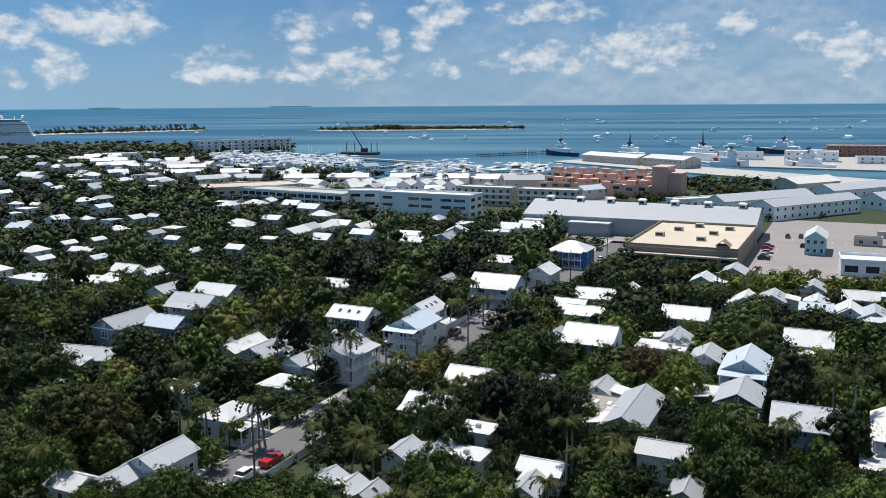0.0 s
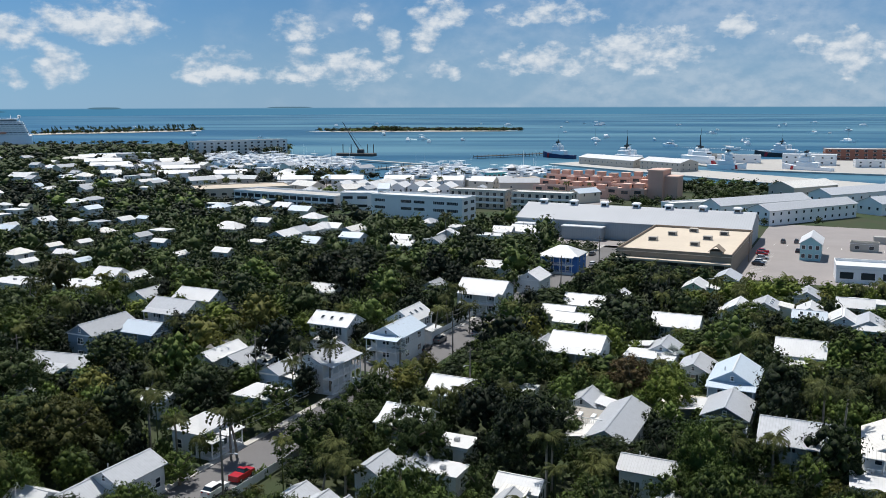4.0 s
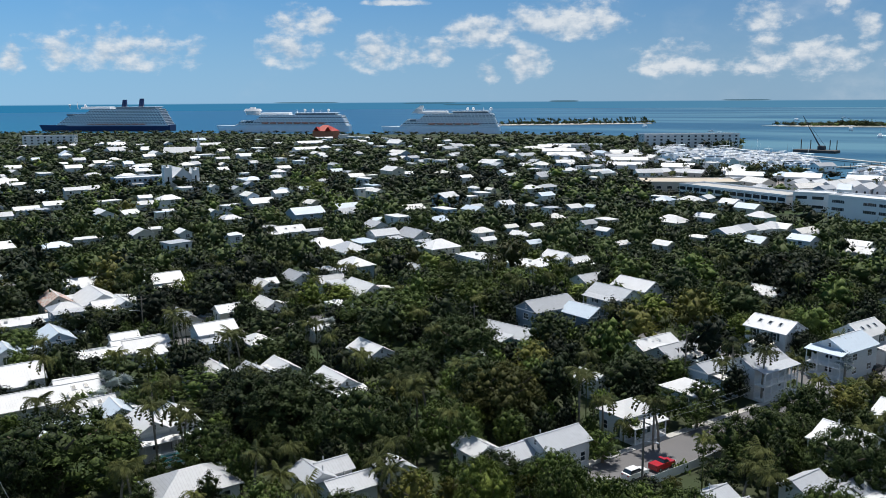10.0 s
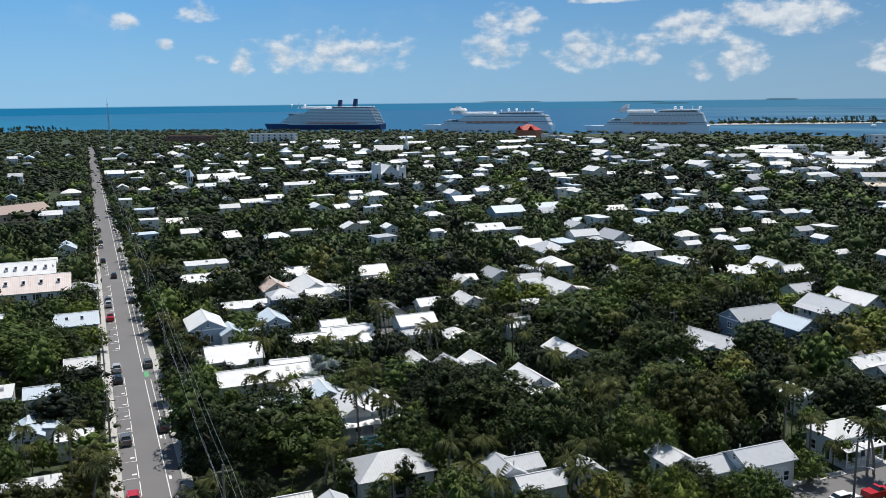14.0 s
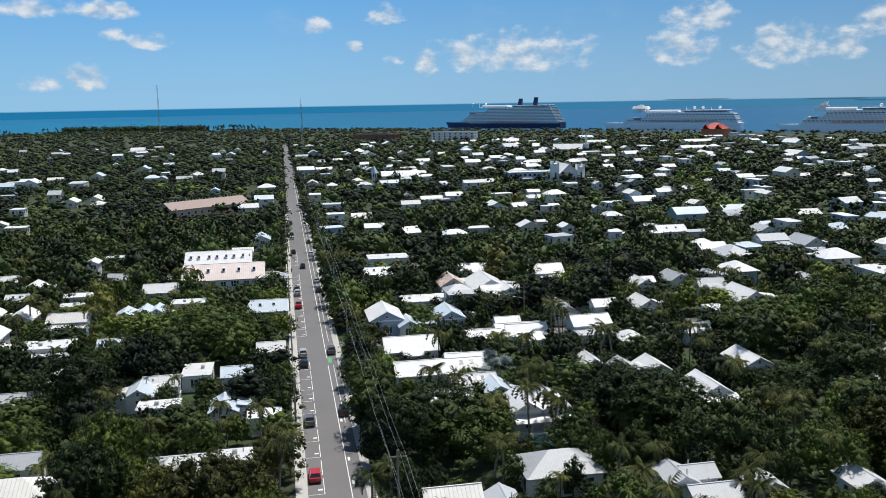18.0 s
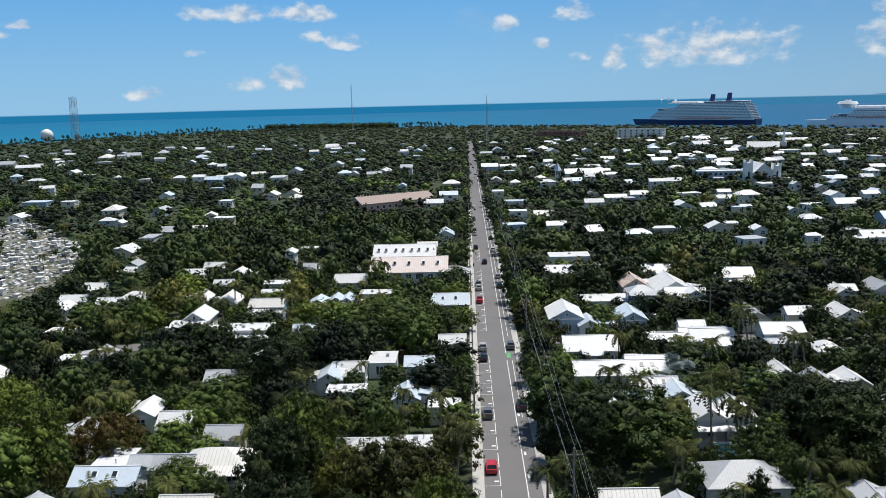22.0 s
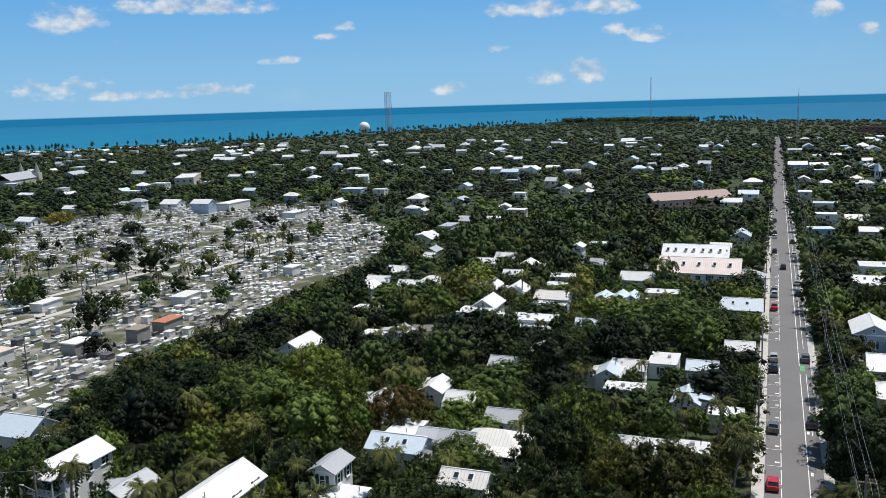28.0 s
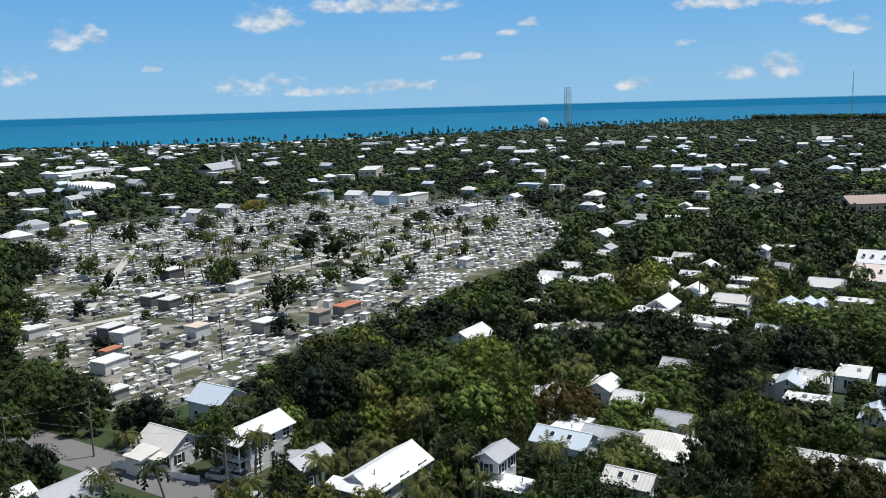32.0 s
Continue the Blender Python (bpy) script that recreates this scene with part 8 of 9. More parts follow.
tree(-80, -81, 3.3, 7.2, "dark")
tree(-130, -61, 5.6, 10.0, "flame")
tree(-131, 62, 9.6, 12.5, "dark")
tree(-138, 56, 7.2, 12.5, "dark")
tree(-136, 89, 6.6, 10.0, "dark")
tree(-177, 109, 11.0, 12.5, "broad")
tree(-196, 139, 8.8, 10.0, "bright")
tree(-134, 71, 4.6, 8.0, "dark")
tree(-170, 137, 8.0, 10.0, "broad")
tree(-112, 94, 7.5, 12.5, "olive")
tree(-108, 79, 5.5, 10.0, "broad")
tree(-481, 246, 10.4, 8.0, "bright")
tree(-239, 88, 8.1, 10.0, "dark")
tree(-83, 79, 4.8, 10.0, "broad")
tree(-85, 68, 4.9, 10.8, "bright")
tree(-52, 96, 5.4, 11.8, "broad")
tree(-76, 117, 5.7, 10.0, "broad")
tree(-61, 159, 8.7, 12.5, "dark")
tree(-30, 158, 5.9, 10.0, "bright")
tree(-38, 162, 5.6, 10.0, "rusty")
tree(-22, 134, 4.5, 10.0, "bright")
tree(-14, 112, 5.6, 12.4, "broad")
tree(-8, 112, 4.8, 10.6, "broad")
tree(-144, 109, 8.8, 12.5, "dark")
tree(-117, 93, 7.0, 12.5, "dark")
tree(-173, 135, 8.6, 12.5, "bright")
tree(-78, 77, 4.7, 10.4, "broad")
tree(-119, 172, 5.6, 8.0, "bright")
tree(-147, 240, 11.5, 12.5, "dark")
tree(-24, 228, 5.8, 8.0, "broad")
tree(-0, 172, 5.8, 10.0, "dark")
tree(-78, 145, 3.9, 8.0, "olive")
tree(-97, -48, 4.0, 8.7, "broad")
tree(-145, -45, 4.2, 8.0, "broad")
tree(-165, -41, 7.4, 12.5, "dark")
tree(-353, -358, 7.5, 8.0, "yellow")
tree(-402, 71, 11.5, 10.0, "dark")
tree(-389, 43, 11.5, 10.0, "dark")
tree(-90, -145, 6.0, 10.0, "dark")
tree(-78.5, 112, 4.6, 8.5, "broad")
tree(-79, 123, 4.4, 8.0, "bright")
tree(-79, 134, 5.4, 9.5, "broad")
tree(-96.5, 119, 3.8, 7.0, "bright")
tree(-95.5, 128, 4.0, 7.0, "broad")
tree(-79, 147, 3.8, 7.5, "broad")
tree(-80, 158, 3.2, 6.5, "olive")

for x, y, r, h, sp in ((-200, -222, 7.5, 8.5, "dark"), (-222, -227, 3, 6.5, "broad"), (-160, -238, 3.6, 6, "broad"), (-194, -181, 3.8, 7, "bright"), (-133, -236, 7, 9, "dark"), (-94, -172, 7, 9, "dark"), (-183, -304, 9, 9, "dark"), (-236, -372, 6, 7, "dark"),
                       (-290, -330, 5, 7, "dark"), (-330, -290, 5, 7, "dark"), (-300, -260, 4, 6, "broad"), (-350, -240, 5, 7, "dark"), (-262, -300, 4, 6, "dark")):
    tree(x, y, r, h, sp)


def fan_frond(L, droop, leaf, n=13):
    """A feather frond: arched rib with narrow pointed leaflets that hang from it, built along +x."""
    b = Build()
    pts = [Vector((L * u * (1 - (0.10 + 0.22 * droop) * u * u), 0, L * (0.62 * u - droop * u ** 1.9))) for u in [k / n for k in range(n + 1)]]
    for k in range(n):
        p, q = pts[k], pts[k + 1]
        w = 0.035 * (1 - k / n) + 0.012
        b.add([(p.x, -w, p.z), (p.x, w, p.z), (q.x, 0, q.z)], [(0, 1, 2)])
        ll = leaf * L * math.sin(math.pi * min(1, (k + 2.2) / (n + 2.2))) ** 0.5
        for s in (-1, 1):
            nx = p.lerp(q, 0.95)
            b.add([(p.x, 0, p.z), (nx.x, 0, nx.z), (p.x + 0.62 * ll, s * 0.58 * ll, p.z - 0.62 * ll)], [(0, 1, 2)])
    return b.mesh("frond", LEAF["palm"])


FRONDS = [fan_frond(3.6, 0.90, 0.30, 15), fan_frond(3.4, 1.35, 0.30, 15), fan_frond(3.2, 0.45, 0.28, 15)]
SPARSE = [fan_frond(3.6, 0.90, 0.32, 8), fan_frond(3.4, 1.35, 0.32, 8), fan_frond(3.2, 0.45, 0.30, 8)]
PTRUNK = {}
for lean in range(3):
    b = Build()
    prev = Vector((0, 0, -0.2))
    for k in range(6):
        u = (k + 1) / 6
        cur = Vector((lean * 0.09 * u * u, 0.04 * lean * u, u))
        b.tube(prev, cur, 0.028 - 0.010 * (u - 1 / 6), 0.028 - 0.010 * u, 7)
        prev = cur
    PTRUNK[lean] = b.mesh("trunk", PALMBARK)
PALMCROWN = []
for v in range(3):
    g0, b0 = random.Random(v), Build()
    for k in range(20):
        f0 = SPARSE[k % 3]
        m0 = pose(0, 0, 0, 0, g0.uniform(-30, 32), k * 137.5 + g0.uniform(-14, 14)) @ Matrix.Scale(g0.uniform(0.8, 1.15), 4)
        b0.add([tuple(m0 @ q.co) for q in f0.vertices], [tuple(p.vertices) for p in f0.polygons])
    PALMCROWN.append(b0.mesh("crown", LEAF["palm"]))
palm_n = 0


def palm(x, y, h):
    global palm_n
    palm_n += 1
    g = random.Random(palm_n * 5)
    for _ in range(8):
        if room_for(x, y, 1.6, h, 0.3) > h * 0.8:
            break
        x, y = x + g.uniform(-2, 2), y + g.uniform(-2, 2)
    h *= g.uniform(0.88, 1.0)
    root = thing("palm_tree", at(x, y, 0, g.uniform(0, 360)), "tall coconut palm with arching fronds" if h > 8 else "young palm with arching green fronds", "palm", "palms of the old town")
    lean = g.randrange(3)
    part("trunk", PTRUNK[lean], root, Matrix.Diagonal((8.0, 8.0, h, 1)))
    top = (lean * 0.09 * 8, 0.04 * lean * 8, h)
    if math.hypot(x, y) > 118:
        part("crown", PALMCROWN[palm_n % 3], root, pose(*top))
        PLANTED.append((x, y, 1.6))
        return
    n = g.choice((17, 18, 19, 20))
    for k in range(n):
        f = FRONDS[0 if k % 3 == 0 else 1 if k % 3 == 1 else 2]
        s = g.uniform(0.8, 1.15)
        part("frond", f, root, pose(*top, 0, g.uniform(-30, 32), k * 137.5 + g.uniform(-14, 14)) @ Matrix.Diagonal((s, s, s, 1)))
    PLANTED.append((x, y, 1.6))


palm(-98, 140, 11)
palm(-155, 318, 14)
palm(-66, 143, 6)
palm(-42, 113, 11)
palm(-39, 117, 10)
palm(-4, 155, 11)
palm(-1, 152, 12)
palm(-105, 105, 11)
palm(-90, 106, 9)
palm(-89, 109, 9)
palm(-117, 216, 9)
palm(-91, 194, 9)
palm(-93, 190, 9)
palm(-89, 200, 8)
palm(-91, 167, 8)
palm(-210, 160, 10)
palm(-65, 102, 7)
palm(-69, 102, 7)
palm(-69, 247, 9)
palm(-47, 244, 11)
palm(-49, 240, 10)
palm(-31, 120, 6)
palm(-33, 117, 6)
palm(-10, 134, 8)
palm(-15, 129, 8)
palm(-193, 63, 11)
palm(-119, 82, 11)
palm(-116, 76, 10)
palm(-123, 93, 10)
palm(-99, 141, 12)
palm(-91, 107, 9)
palm(-170, 66, 10)
palm(-145, 41, 9)
palm(-143, 44, 10)
palm(-137, 46, 9)
palm(-112, 54, 8)
palm(-103, 63, 7)
palm(-119, 31, 8)
palm(-341, 150, 9)
palm(-259, 243, 8)
palm(-183, 61, 12)
palm(-171, 69, 10)
palm(-129, 39, 11)
palm(-132, 37, 10)
palm(-157, 25, 7)
palm(-120, -3, 9)
palm(-140, -6, 9)
palm(-138, -24, 8)
palm(-136, -26, 8)
palm(-137, -32, 8)
palm(-129, -0, 7)
palm(-134, -3, 8)
palm(-113, 13, 7)
palm(-112, 10, 7)
palm(-118, 79, 11)
palm(-124, 79, 10)
palm(-101, 64, 8)
palm(-271, -26, 8)
palm(-222, -50, 8)
palm(-227, -75, 8)
palm(-219, -66, 8)
palm(-87, -96, 8)
palm(-101, -113, 7)
palm(-86, -81, 7)
palm(-89, -81, 6)
palm(-83, -118, 6)
palm(-70, -108, 6)
palm(-153, -185, 9)
palm(-206, -205, 9)
palm(-175, -131, 8)
palm(-171, -123, 8)
palm(-141, -35, 8)
palm(-143, -32, 8)
palm(-157, -33, 8)
palm(-98, -94, 7)
palm(-287, -198, 9)
palm(-289, -192, 9)
palm(-290, -188, 9)
palm(-299, -187, 9)
palm(-255, -216, 8)
palm(-230, -208, 8)
palm(-213, -271, 9)
palm(-223, -328, 9)
palm(-195, -263, 8)
palm(-218, -239, 8)
palm(-230, -243, 8)
palm(-197, -229, 8)
palm(-226, -218, 8)
palm(-251, -188, 8)
palm(-238, -188, 8)
palm(-237, -69, 9)
palm(-232, -60, 9)
palm(-121, 30, 7)
palm(-96, 60, 8)
palm(-116, 116, 9)
palm(-133, 43, 9)
palm(-148, 26, 8)
palm(-78, -101, 7)
palm(-98, -83, 6)
palm(-100, -79, 6)
palm(-95, -79, 6)
palm(-91, -56, 7)
palm(-87, -60, 7)
palm(-111, 46, 8)
palm(-105, 47, 7)



def fan_leaf():
    """A stiff round fan blade on a stalk, along +x."""
    b = Build()
    b.add([(0, -0.02, 0), (1.0, -0.02, 0.1), (1.0, 0.02, 0.1), (0, 0.02, 0)], [(0, 1, 2, 3)])
    for k in range(11):
        a0, a1 = radians(-115 + 21 * k), radians(-115 + 21 * k + 17)
        am = (a0 + a1) / 2
        b.add([(1.0, 0, 0.1), (1.0 + 0.6 * math.cos(a0), 0.6 * math.sin(a0), 0.16), (1.0 + 1.05 * math.cos(am), 1.05 * math.sin(am), 0.02), (1.0 + 0.6 * math.cos(a1), 0.6 * math.sin(a1), 0.16)], [(0, 1, 2, 3)])
    return b.mesh("fan_leaf", LEAF["silver"])


FAN = fan_leaf()


def silver_palm(x, y, h):
    g = random.Random(int(x * 7 + y))
    root = thing("silver_fan_palm", at(x, y), "silver-blue fan palm with stiff round leaves", "palm")
    part("trunk", PTRUNK[0], root, Matrix.Diagonal((9, 9, h * 0.7, 1)))
    for k in range(13):
        s = g.uniform(1.0, 1.5)
        part("fan_leaf", FAN, root, pose(0, 0, h * 0.68, 0, g.uniform(-75, 35), k * 137.5) @ Matrix.Diagonal((s, s, s, 1)))
    PLANTED.append((x, y, 2.2))


silver_palm(-169, 41, 6)
silver_palm(-168, 23, 5)
silver_palm(-291, 44, 5)
silver_palm(-170, 41, 5)
silver_palm(-163, 40, 6)
silver_palm(-163, 43, 6)
silver_palm(-343, -83, 6)
silver_palm(-97, 177, 7)
silver_palm(-90, 165, 6)
silver_palm(-35, 188, 5)
silver_palm(-187, 54, 4)
silver_palm(-182, 96, 5)
silver_palm(-23, 221, 4)
silver_palm(-170, 11, 5)
silver_palm(-323, -157, 6)
silver_palm(-361, -36, 7)
silver_palm(-342, 89, 6)


# slender palms among the gardens, too many to count
yard_palms, prng = [], random.Random(23)
stalk = np.array([(0.13 * math.cos(a), 0.13 * math.sin(a), 0.0) for a in (0, 2.1, 4.2)] + [(0.08 * math.cos(a), 0.08 * math.sin(a), 1.0) for a in (0, 2.1, 4.2)])
STALKF = np.array([(0, 1, 4), (0, 4, 3), (1, 2, 5), (1, 5, 4), (2, 0, 3), (2, 3, 5)])
TOPS = []
for me in PALMCROWN:
    tri = []
    for p in me.polygons:
        q = list(p.vertices)
        tri += [(q[0], q[k], q[k + 1]) for k in range(1, len(q) - 1)]
    TOPS.append((np.array([tuple(v.co) for v in me.vertices]), np.array(tri)))
for k in range(5200):
    d = math.sqrt(prng.uniform(92 ** 2, 300 ** 2))
    a = radians(prng.uniform(-8, 158))
    x, y = -d * math.sin(a), d * math.cos(a)
    if in_cemetery(x, y) or len(yard_palms) >= 330:
        continue
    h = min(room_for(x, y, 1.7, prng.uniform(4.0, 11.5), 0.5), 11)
    if h < 2.6 or any(math.hypot(x - px, y - py) < (4.5 if k % 3 else 2.0) for px, py in [(r[3], r[4]) for r in yard_palms]):
        continue
    V, F = TOPS[k % 3]
    s, c = prng.uniform(0.55, 1.0) * (0.75 if h < 5 else 1), prng.uniform(0, 6.28)
    R = np.array([[math.cos(c), math.sin(c), 0], [-math.sin(c), math.cos(c), 0], [0, 0, prng.uniform(0.9, 1.3)]]) * s
    V = np.concatenate([V @ R + np.array([x, y, h]), stalk * np.array([1, 1, h]) + np.array([x, y, 0])])
    yard_palms.append((V, np.concatenate([F, STALKF + len(V) - 6]), prng.uniform(-0.5, 0.6), x, y))
for k in range(500):
    x, y = (prng.uniform(-430, -120), prng.uniform(-390, -150)) if k < 250 else (prng.uniform(-560, -140), prng.uniform(450, 590))
    if k < 250 and (not in_cemetery(x, y) or on_lane(x, y) or len(yard_palms) >= 378) or k >= 250 and (not inside(x, y, SHORE) or room_for(x, y, 1.5, 8, 0.5) < 5 or len(yard_palms) >= 450):
        continue
    V, F = TOPS[k % 3]
    h, c, s = prng.uniform(5.5, 10), prng.uniform(0, 6.28), prng.uniform(0.6, 0.95)
    R = np.array([[math.cos(c), math.sin(c), 0], [-math.sin(c), math.cos(c), 0], [0, 0, 1.1]]) * s
    V = np.concatenate([V @ R + np.array([x, y, h]), stalk * np.array([1.3, 1.3, h]) + np.array([x, y, 0])])
    yard_palms.append((V, np.concatenate([F, STALKF + len(V) - 6]), prng.uniform(-0.5, 0.4), x, y))
yp = new("garden_palms", tris_mesh("garden_palms", *joined([r[:3] for r in yard_palms])[:2], LEAF["palm"], joined([r[:3] for r in yard_palms])[2]))
yp.matrix_world = GRID
tagged(yp, "slender garden palms with arching fronds between the houses", "palms", kind="stuff")
PLANTED += [(r[3], r[4], 0.9) for r in yard_palms]

# the remaining trees: sorted outward over the island, none inside houses, streets or graves
cell = {}


def free(x, y, gap):
    k = (int(x // 12), int(y // 12))
    for i in (-1, 0, 1):
        for j in (-1, 0, 1):
            for px, py, pr in cell.get((k[0] + i, k[1] + j), ()):
                if (px - x) ** 2 + (py - y) ** 2 < (gap + 0.72 * pr) ** 2:
                    return False
    return True


def put(x, y, r):
    cell.setdefault((int(x // 12), int(y // 12)), []).append((x, y, r))


for x, y, r in PLANTED:
    put(x, y, r)
srng = random.Random(17)
near_trees, mid_trees, far_trees = [], [], []
for k in range(26000):
    d = math.sqrt(srng.uniform(88 ** 2, 400 ** 2))
    a = radians(srng.uniform(-8, 158))
    x, y = -d * math.sin(a), d * math.cos(a)
    if in_cemetery(x, y) and srng.random() < 0.994 or y > 455 or (x > -60 and y > 285) or (x > -140 and y > 338):
        continue
    r = (srng.choice((5.0, 5.8, 6.6, 7.4)) if k < 5000 else srng.choice((3.4, 4.2, 5.0)) if k < 12000 else srng.choice((1.8, 2.3, 2.9))) * srng.uniform(0.9, 1.15)
    if not free(x, y, (0.95 if r > 4.4 else 0.74) * r):
        continue
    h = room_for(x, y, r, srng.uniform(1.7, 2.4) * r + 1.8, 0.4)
    h = min(h, 13.5)
    if h < 2.2:
        continue
    if h < r * 1.15:
        r = h / 1.15
    put(x, y, r)
    (near_trees if d < 205 else mid_trees).append((d, x, y, r, h))
for k in range(52000):
    d = math.sqrt(srng.uniform(400 ** 2, 1150 ** 2)) if k < 27000 else math.sqrt(srng.uniform(1150 ** 2, 2650 ** 2))
    a = radians(srng.uniform(-5, 156))
    x, y = -d * math.sin(a), d * math.cos(a)
    if not inside(x, y, SHORE) or in_cemetery(x, y) and srng.random() < 0.975 or (y > 470 and x > -330) or (x > -240 and y > 330):
        continue
    if y > 560 and srng.random() < 0.6:
        continue
    r = srng.choice((5.5, 6.5, 7.5, 9.0) if k % 27000 < 9000 else (2.6, 3.4, 4.4)) * (1.0 if d < 800 else 1.3)
    if not free(x, y, (0.62 if d < 800 else 0.5) * r):
        continue
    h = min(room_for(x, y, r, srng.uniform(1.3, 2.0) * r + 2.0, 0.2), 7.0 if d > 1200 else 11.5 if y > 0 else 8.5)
    if h < 2.5:
        continue
    put(x, y, r)
    far_trees.append((d, x, y, r, h))


def species_tone(x, y, g):
    # darker leaf colour far off stands in for self-shadow that coarse crowns lack
    u = noise.noise((x * 0.02, y * 0.02, 5.0)) + g.uniform(-0.45, 0.45) - (0.0 if math.hypot(x, y) < 300 else 0.22 if math.hypot(x, y) < 420 else 0.42)
    return "dark" if u < -0.02 else "broad" if u < 0.42 else "olive" if g.random() < 0.4 else "bright"


# street trees that lean over the pavements of the main street
for side, y0 in ((1, MAIN_Y + 8.4), (-1, MAIN_Y - 8.6)):
    x = -168.0 if side > 0 else -215.0
    while x > -1240:
        x -= srng.uniform(5, 11) if side > 0 else srng.uniform(7, 17)
        r = srng.uniform(2.4, 4.3)
        y = y0 + side * (r - (3.4 if x > -400 else 5.4)) + srng.uniform(-0.6, 0.6)
        d, h = math.hypot(x, y), r * srng.uniform(1.7, 2.2)
        lx, ly = np.abs(x - FP[:, 0]), np.abs(y - FP[:, 1])
        if np.any((lx < np.maximum(FP[:, 2], FP[:, 3]) + 0.4 * r) & (ly < np.maximum(FP[:, 2], FP[:, 3]) + 0.4 * r)) or any(abs(x - c) < 6 for c in (-202, -300)):
            continue
        (mid_trees if d < 400 else far_trees).append((d, x, y, r, h))
# green belts round the condominium and the navy sheds
for k in range(90):
    x, y = (srng.uniform(-205, -70), srng.uniform(480, 502)) if k < 52 else (srng.uniform(-92, -55), srng.uniform(512, 566)) if k < 76 else (srng.uniform(-60, 0), srng.uniform(425, 445))
    r = srng.uniform(2.2, 4.2)
    if room_for(x, y, r, 6, 0.4) > 3:
        mid_trees.append((math.hypot(x, y), x, y, r, r * srng.uniform(1.4, 2.0)))
# small trees and clumps among the graves
for k in range(90):
    x, y = srng.uniform(-440, -110), srng.uniform(-390, -150)
    r = srng.uniform(1.4, 3.6)
    if in_cemetery(x, y) and not on_lane(x, y) and free(x, y, 0.9 * r):
        put(x, y, r)
        mid_trees.append((math.hypot(x, y), x, y, r, r * srng.uniform(1.6, 2.3)))
near_trees.sort()
for n_t, (d, x, y, r, h) in enumerate(near_trees):
    if n_t < 300 - 70:
        tree(x, y, r, h, species_tone(x, y, srng), False)
    else:
        mid_trees.append((d, x, y, r, h))


def woods(name, rows, label, lobes, per, leaf, variants=6, low=0.2, fine=0):
    """Joined crowns of trees too many to count."""
    temps = [crown(300 + v, 1.0, 2.0, lobes, per, leaf, low, (0.24, 0.42), fine, 3) for v in range(variants)]
    groups = {}
    for d, x, y, r, h in rows:
        g = random.Random(int(x * 31 + y * 17))
        V, F = temps[g.randrange(variants)]
        a = g.uniform(0, math.tau)
        c, s = math.cos(a), math.sin(a)
        R = np.array([[c * r, s * r, 0], [-s * r, c * r, 0], [0, 0, h / 2]])
        groups.setdefault(species_tone(x, y, g), []).append((V @ R + np.array([x, y, 0]), F, g.uniform(-0.85, 0.85)))
    for sp, rows_ in groups.items():
        V, F, T = joined(rows_)
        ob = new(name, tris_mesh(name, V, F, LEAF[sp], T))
        ob.matrix_world = GRID
        tagged(ob, label, "trees", kind="stuff")


woods("garden_trees", [t for t in mid_trees if t[0] < 175], "leafy garden trees between the nearest houses", 40, 30, 0.055)
mid_a = [t for t in mid_trees if 175 <= t[0] < 270]
mid_b = [t for t in mid_trees if t[0] >= 270]
woods("garden_trees", mid_a, "dense garden trees between the houses", 22, 27, 0.085)
woods("garden_trees", mid_b, "garden trees between the houses farther on", 14, 12, 0.12)
woods("far_trees", [t for t in far_trees if t[0] < 700], "tree canopy of the far town", 10, 4, 0.16)
woods("far_trees", [t for t in far_trees if t[0] >= 700], "tree canopy towards the shore", 6, 2, 0.22)
# tree belts on the shores and the two low islands
belt = []
for k in range(900):
    u = srng.random()
    if k < 380:
        x, y = -1020 + 360 * u + srng.uniform(-30, 30), 1560 + 190 * u + srng.uniform(-20, 24)
        belt.append((2000, x, y, srng.uniform(4, 7), srng.uniform(5, 9) + (5 if 0.28 < u < 0.36 else 0)))
    elif k < 560:
        x, y = -1460 + 140 * u + srng.uniform(-22, 22), 1210 + 290 * u + srng.uniform(-20, 20)
        belt.append((2000, x, y, srng.uniform(3, 5), srng.uniform(5, 10)))
    elif k < 800:
        x, y = -2109 + 87 * u + srng.uniform(15, 70), -471 + 310 * u + srng.uniform(-12, 12)
        belt.append((2000, x, y, srng.uniform(4, 7), srng.uniform(11, 17)))
    else:
        x, y = -170 + 130 * u + srng.uniform(-10, 20), 560 + 70 * srng.random()
        belt.append((600, x, y, srng.uniform(3, 5), srng.uniform(5, 8)))
woods("shore_trees", belt, "low dark tree belt along the shore", 7, 8, 0.24)
# shoreline palms far off
shore_palms = []
FT = crown(900, 1.0, 1.0, 3, 12, 0.45, 0.6, (0.2, 0.3))
for k in range(340):
    if k < 260:
        i = srng.randrange(24, 33)
        p, q = SHORE[i], SHORE[i + 1]
        u = srng.random()
        x, y = p[0] + (q[0] - p[0]) * u + 30, p[1] + (q[1] - p[1]) * u + 40 * (1 if i > 26 else 0) + srng.uniform(-10, 30)
    else:
        u = srng.random()
        x, y = -1460 + 140 * u + srng.uniform(-16, 16), 1210 + 290 * u
    h = srng.uniform(8, 13)
    shore_palms.append((FT[0] * np.array([2.2, 2.2, 4.5]) + np.array([x, y, h - 4.5]), FT[1], 0.0))
sp_ob = new("shore_palms", tris_mesh("shore_palms", *joined(shore_palms)[:2], LEAF["dark"]))
sp_ob.matrix_world = GRID
tagged(sp_ob, "scattered tall palms along the waterfront", "palms", kind="stuff")
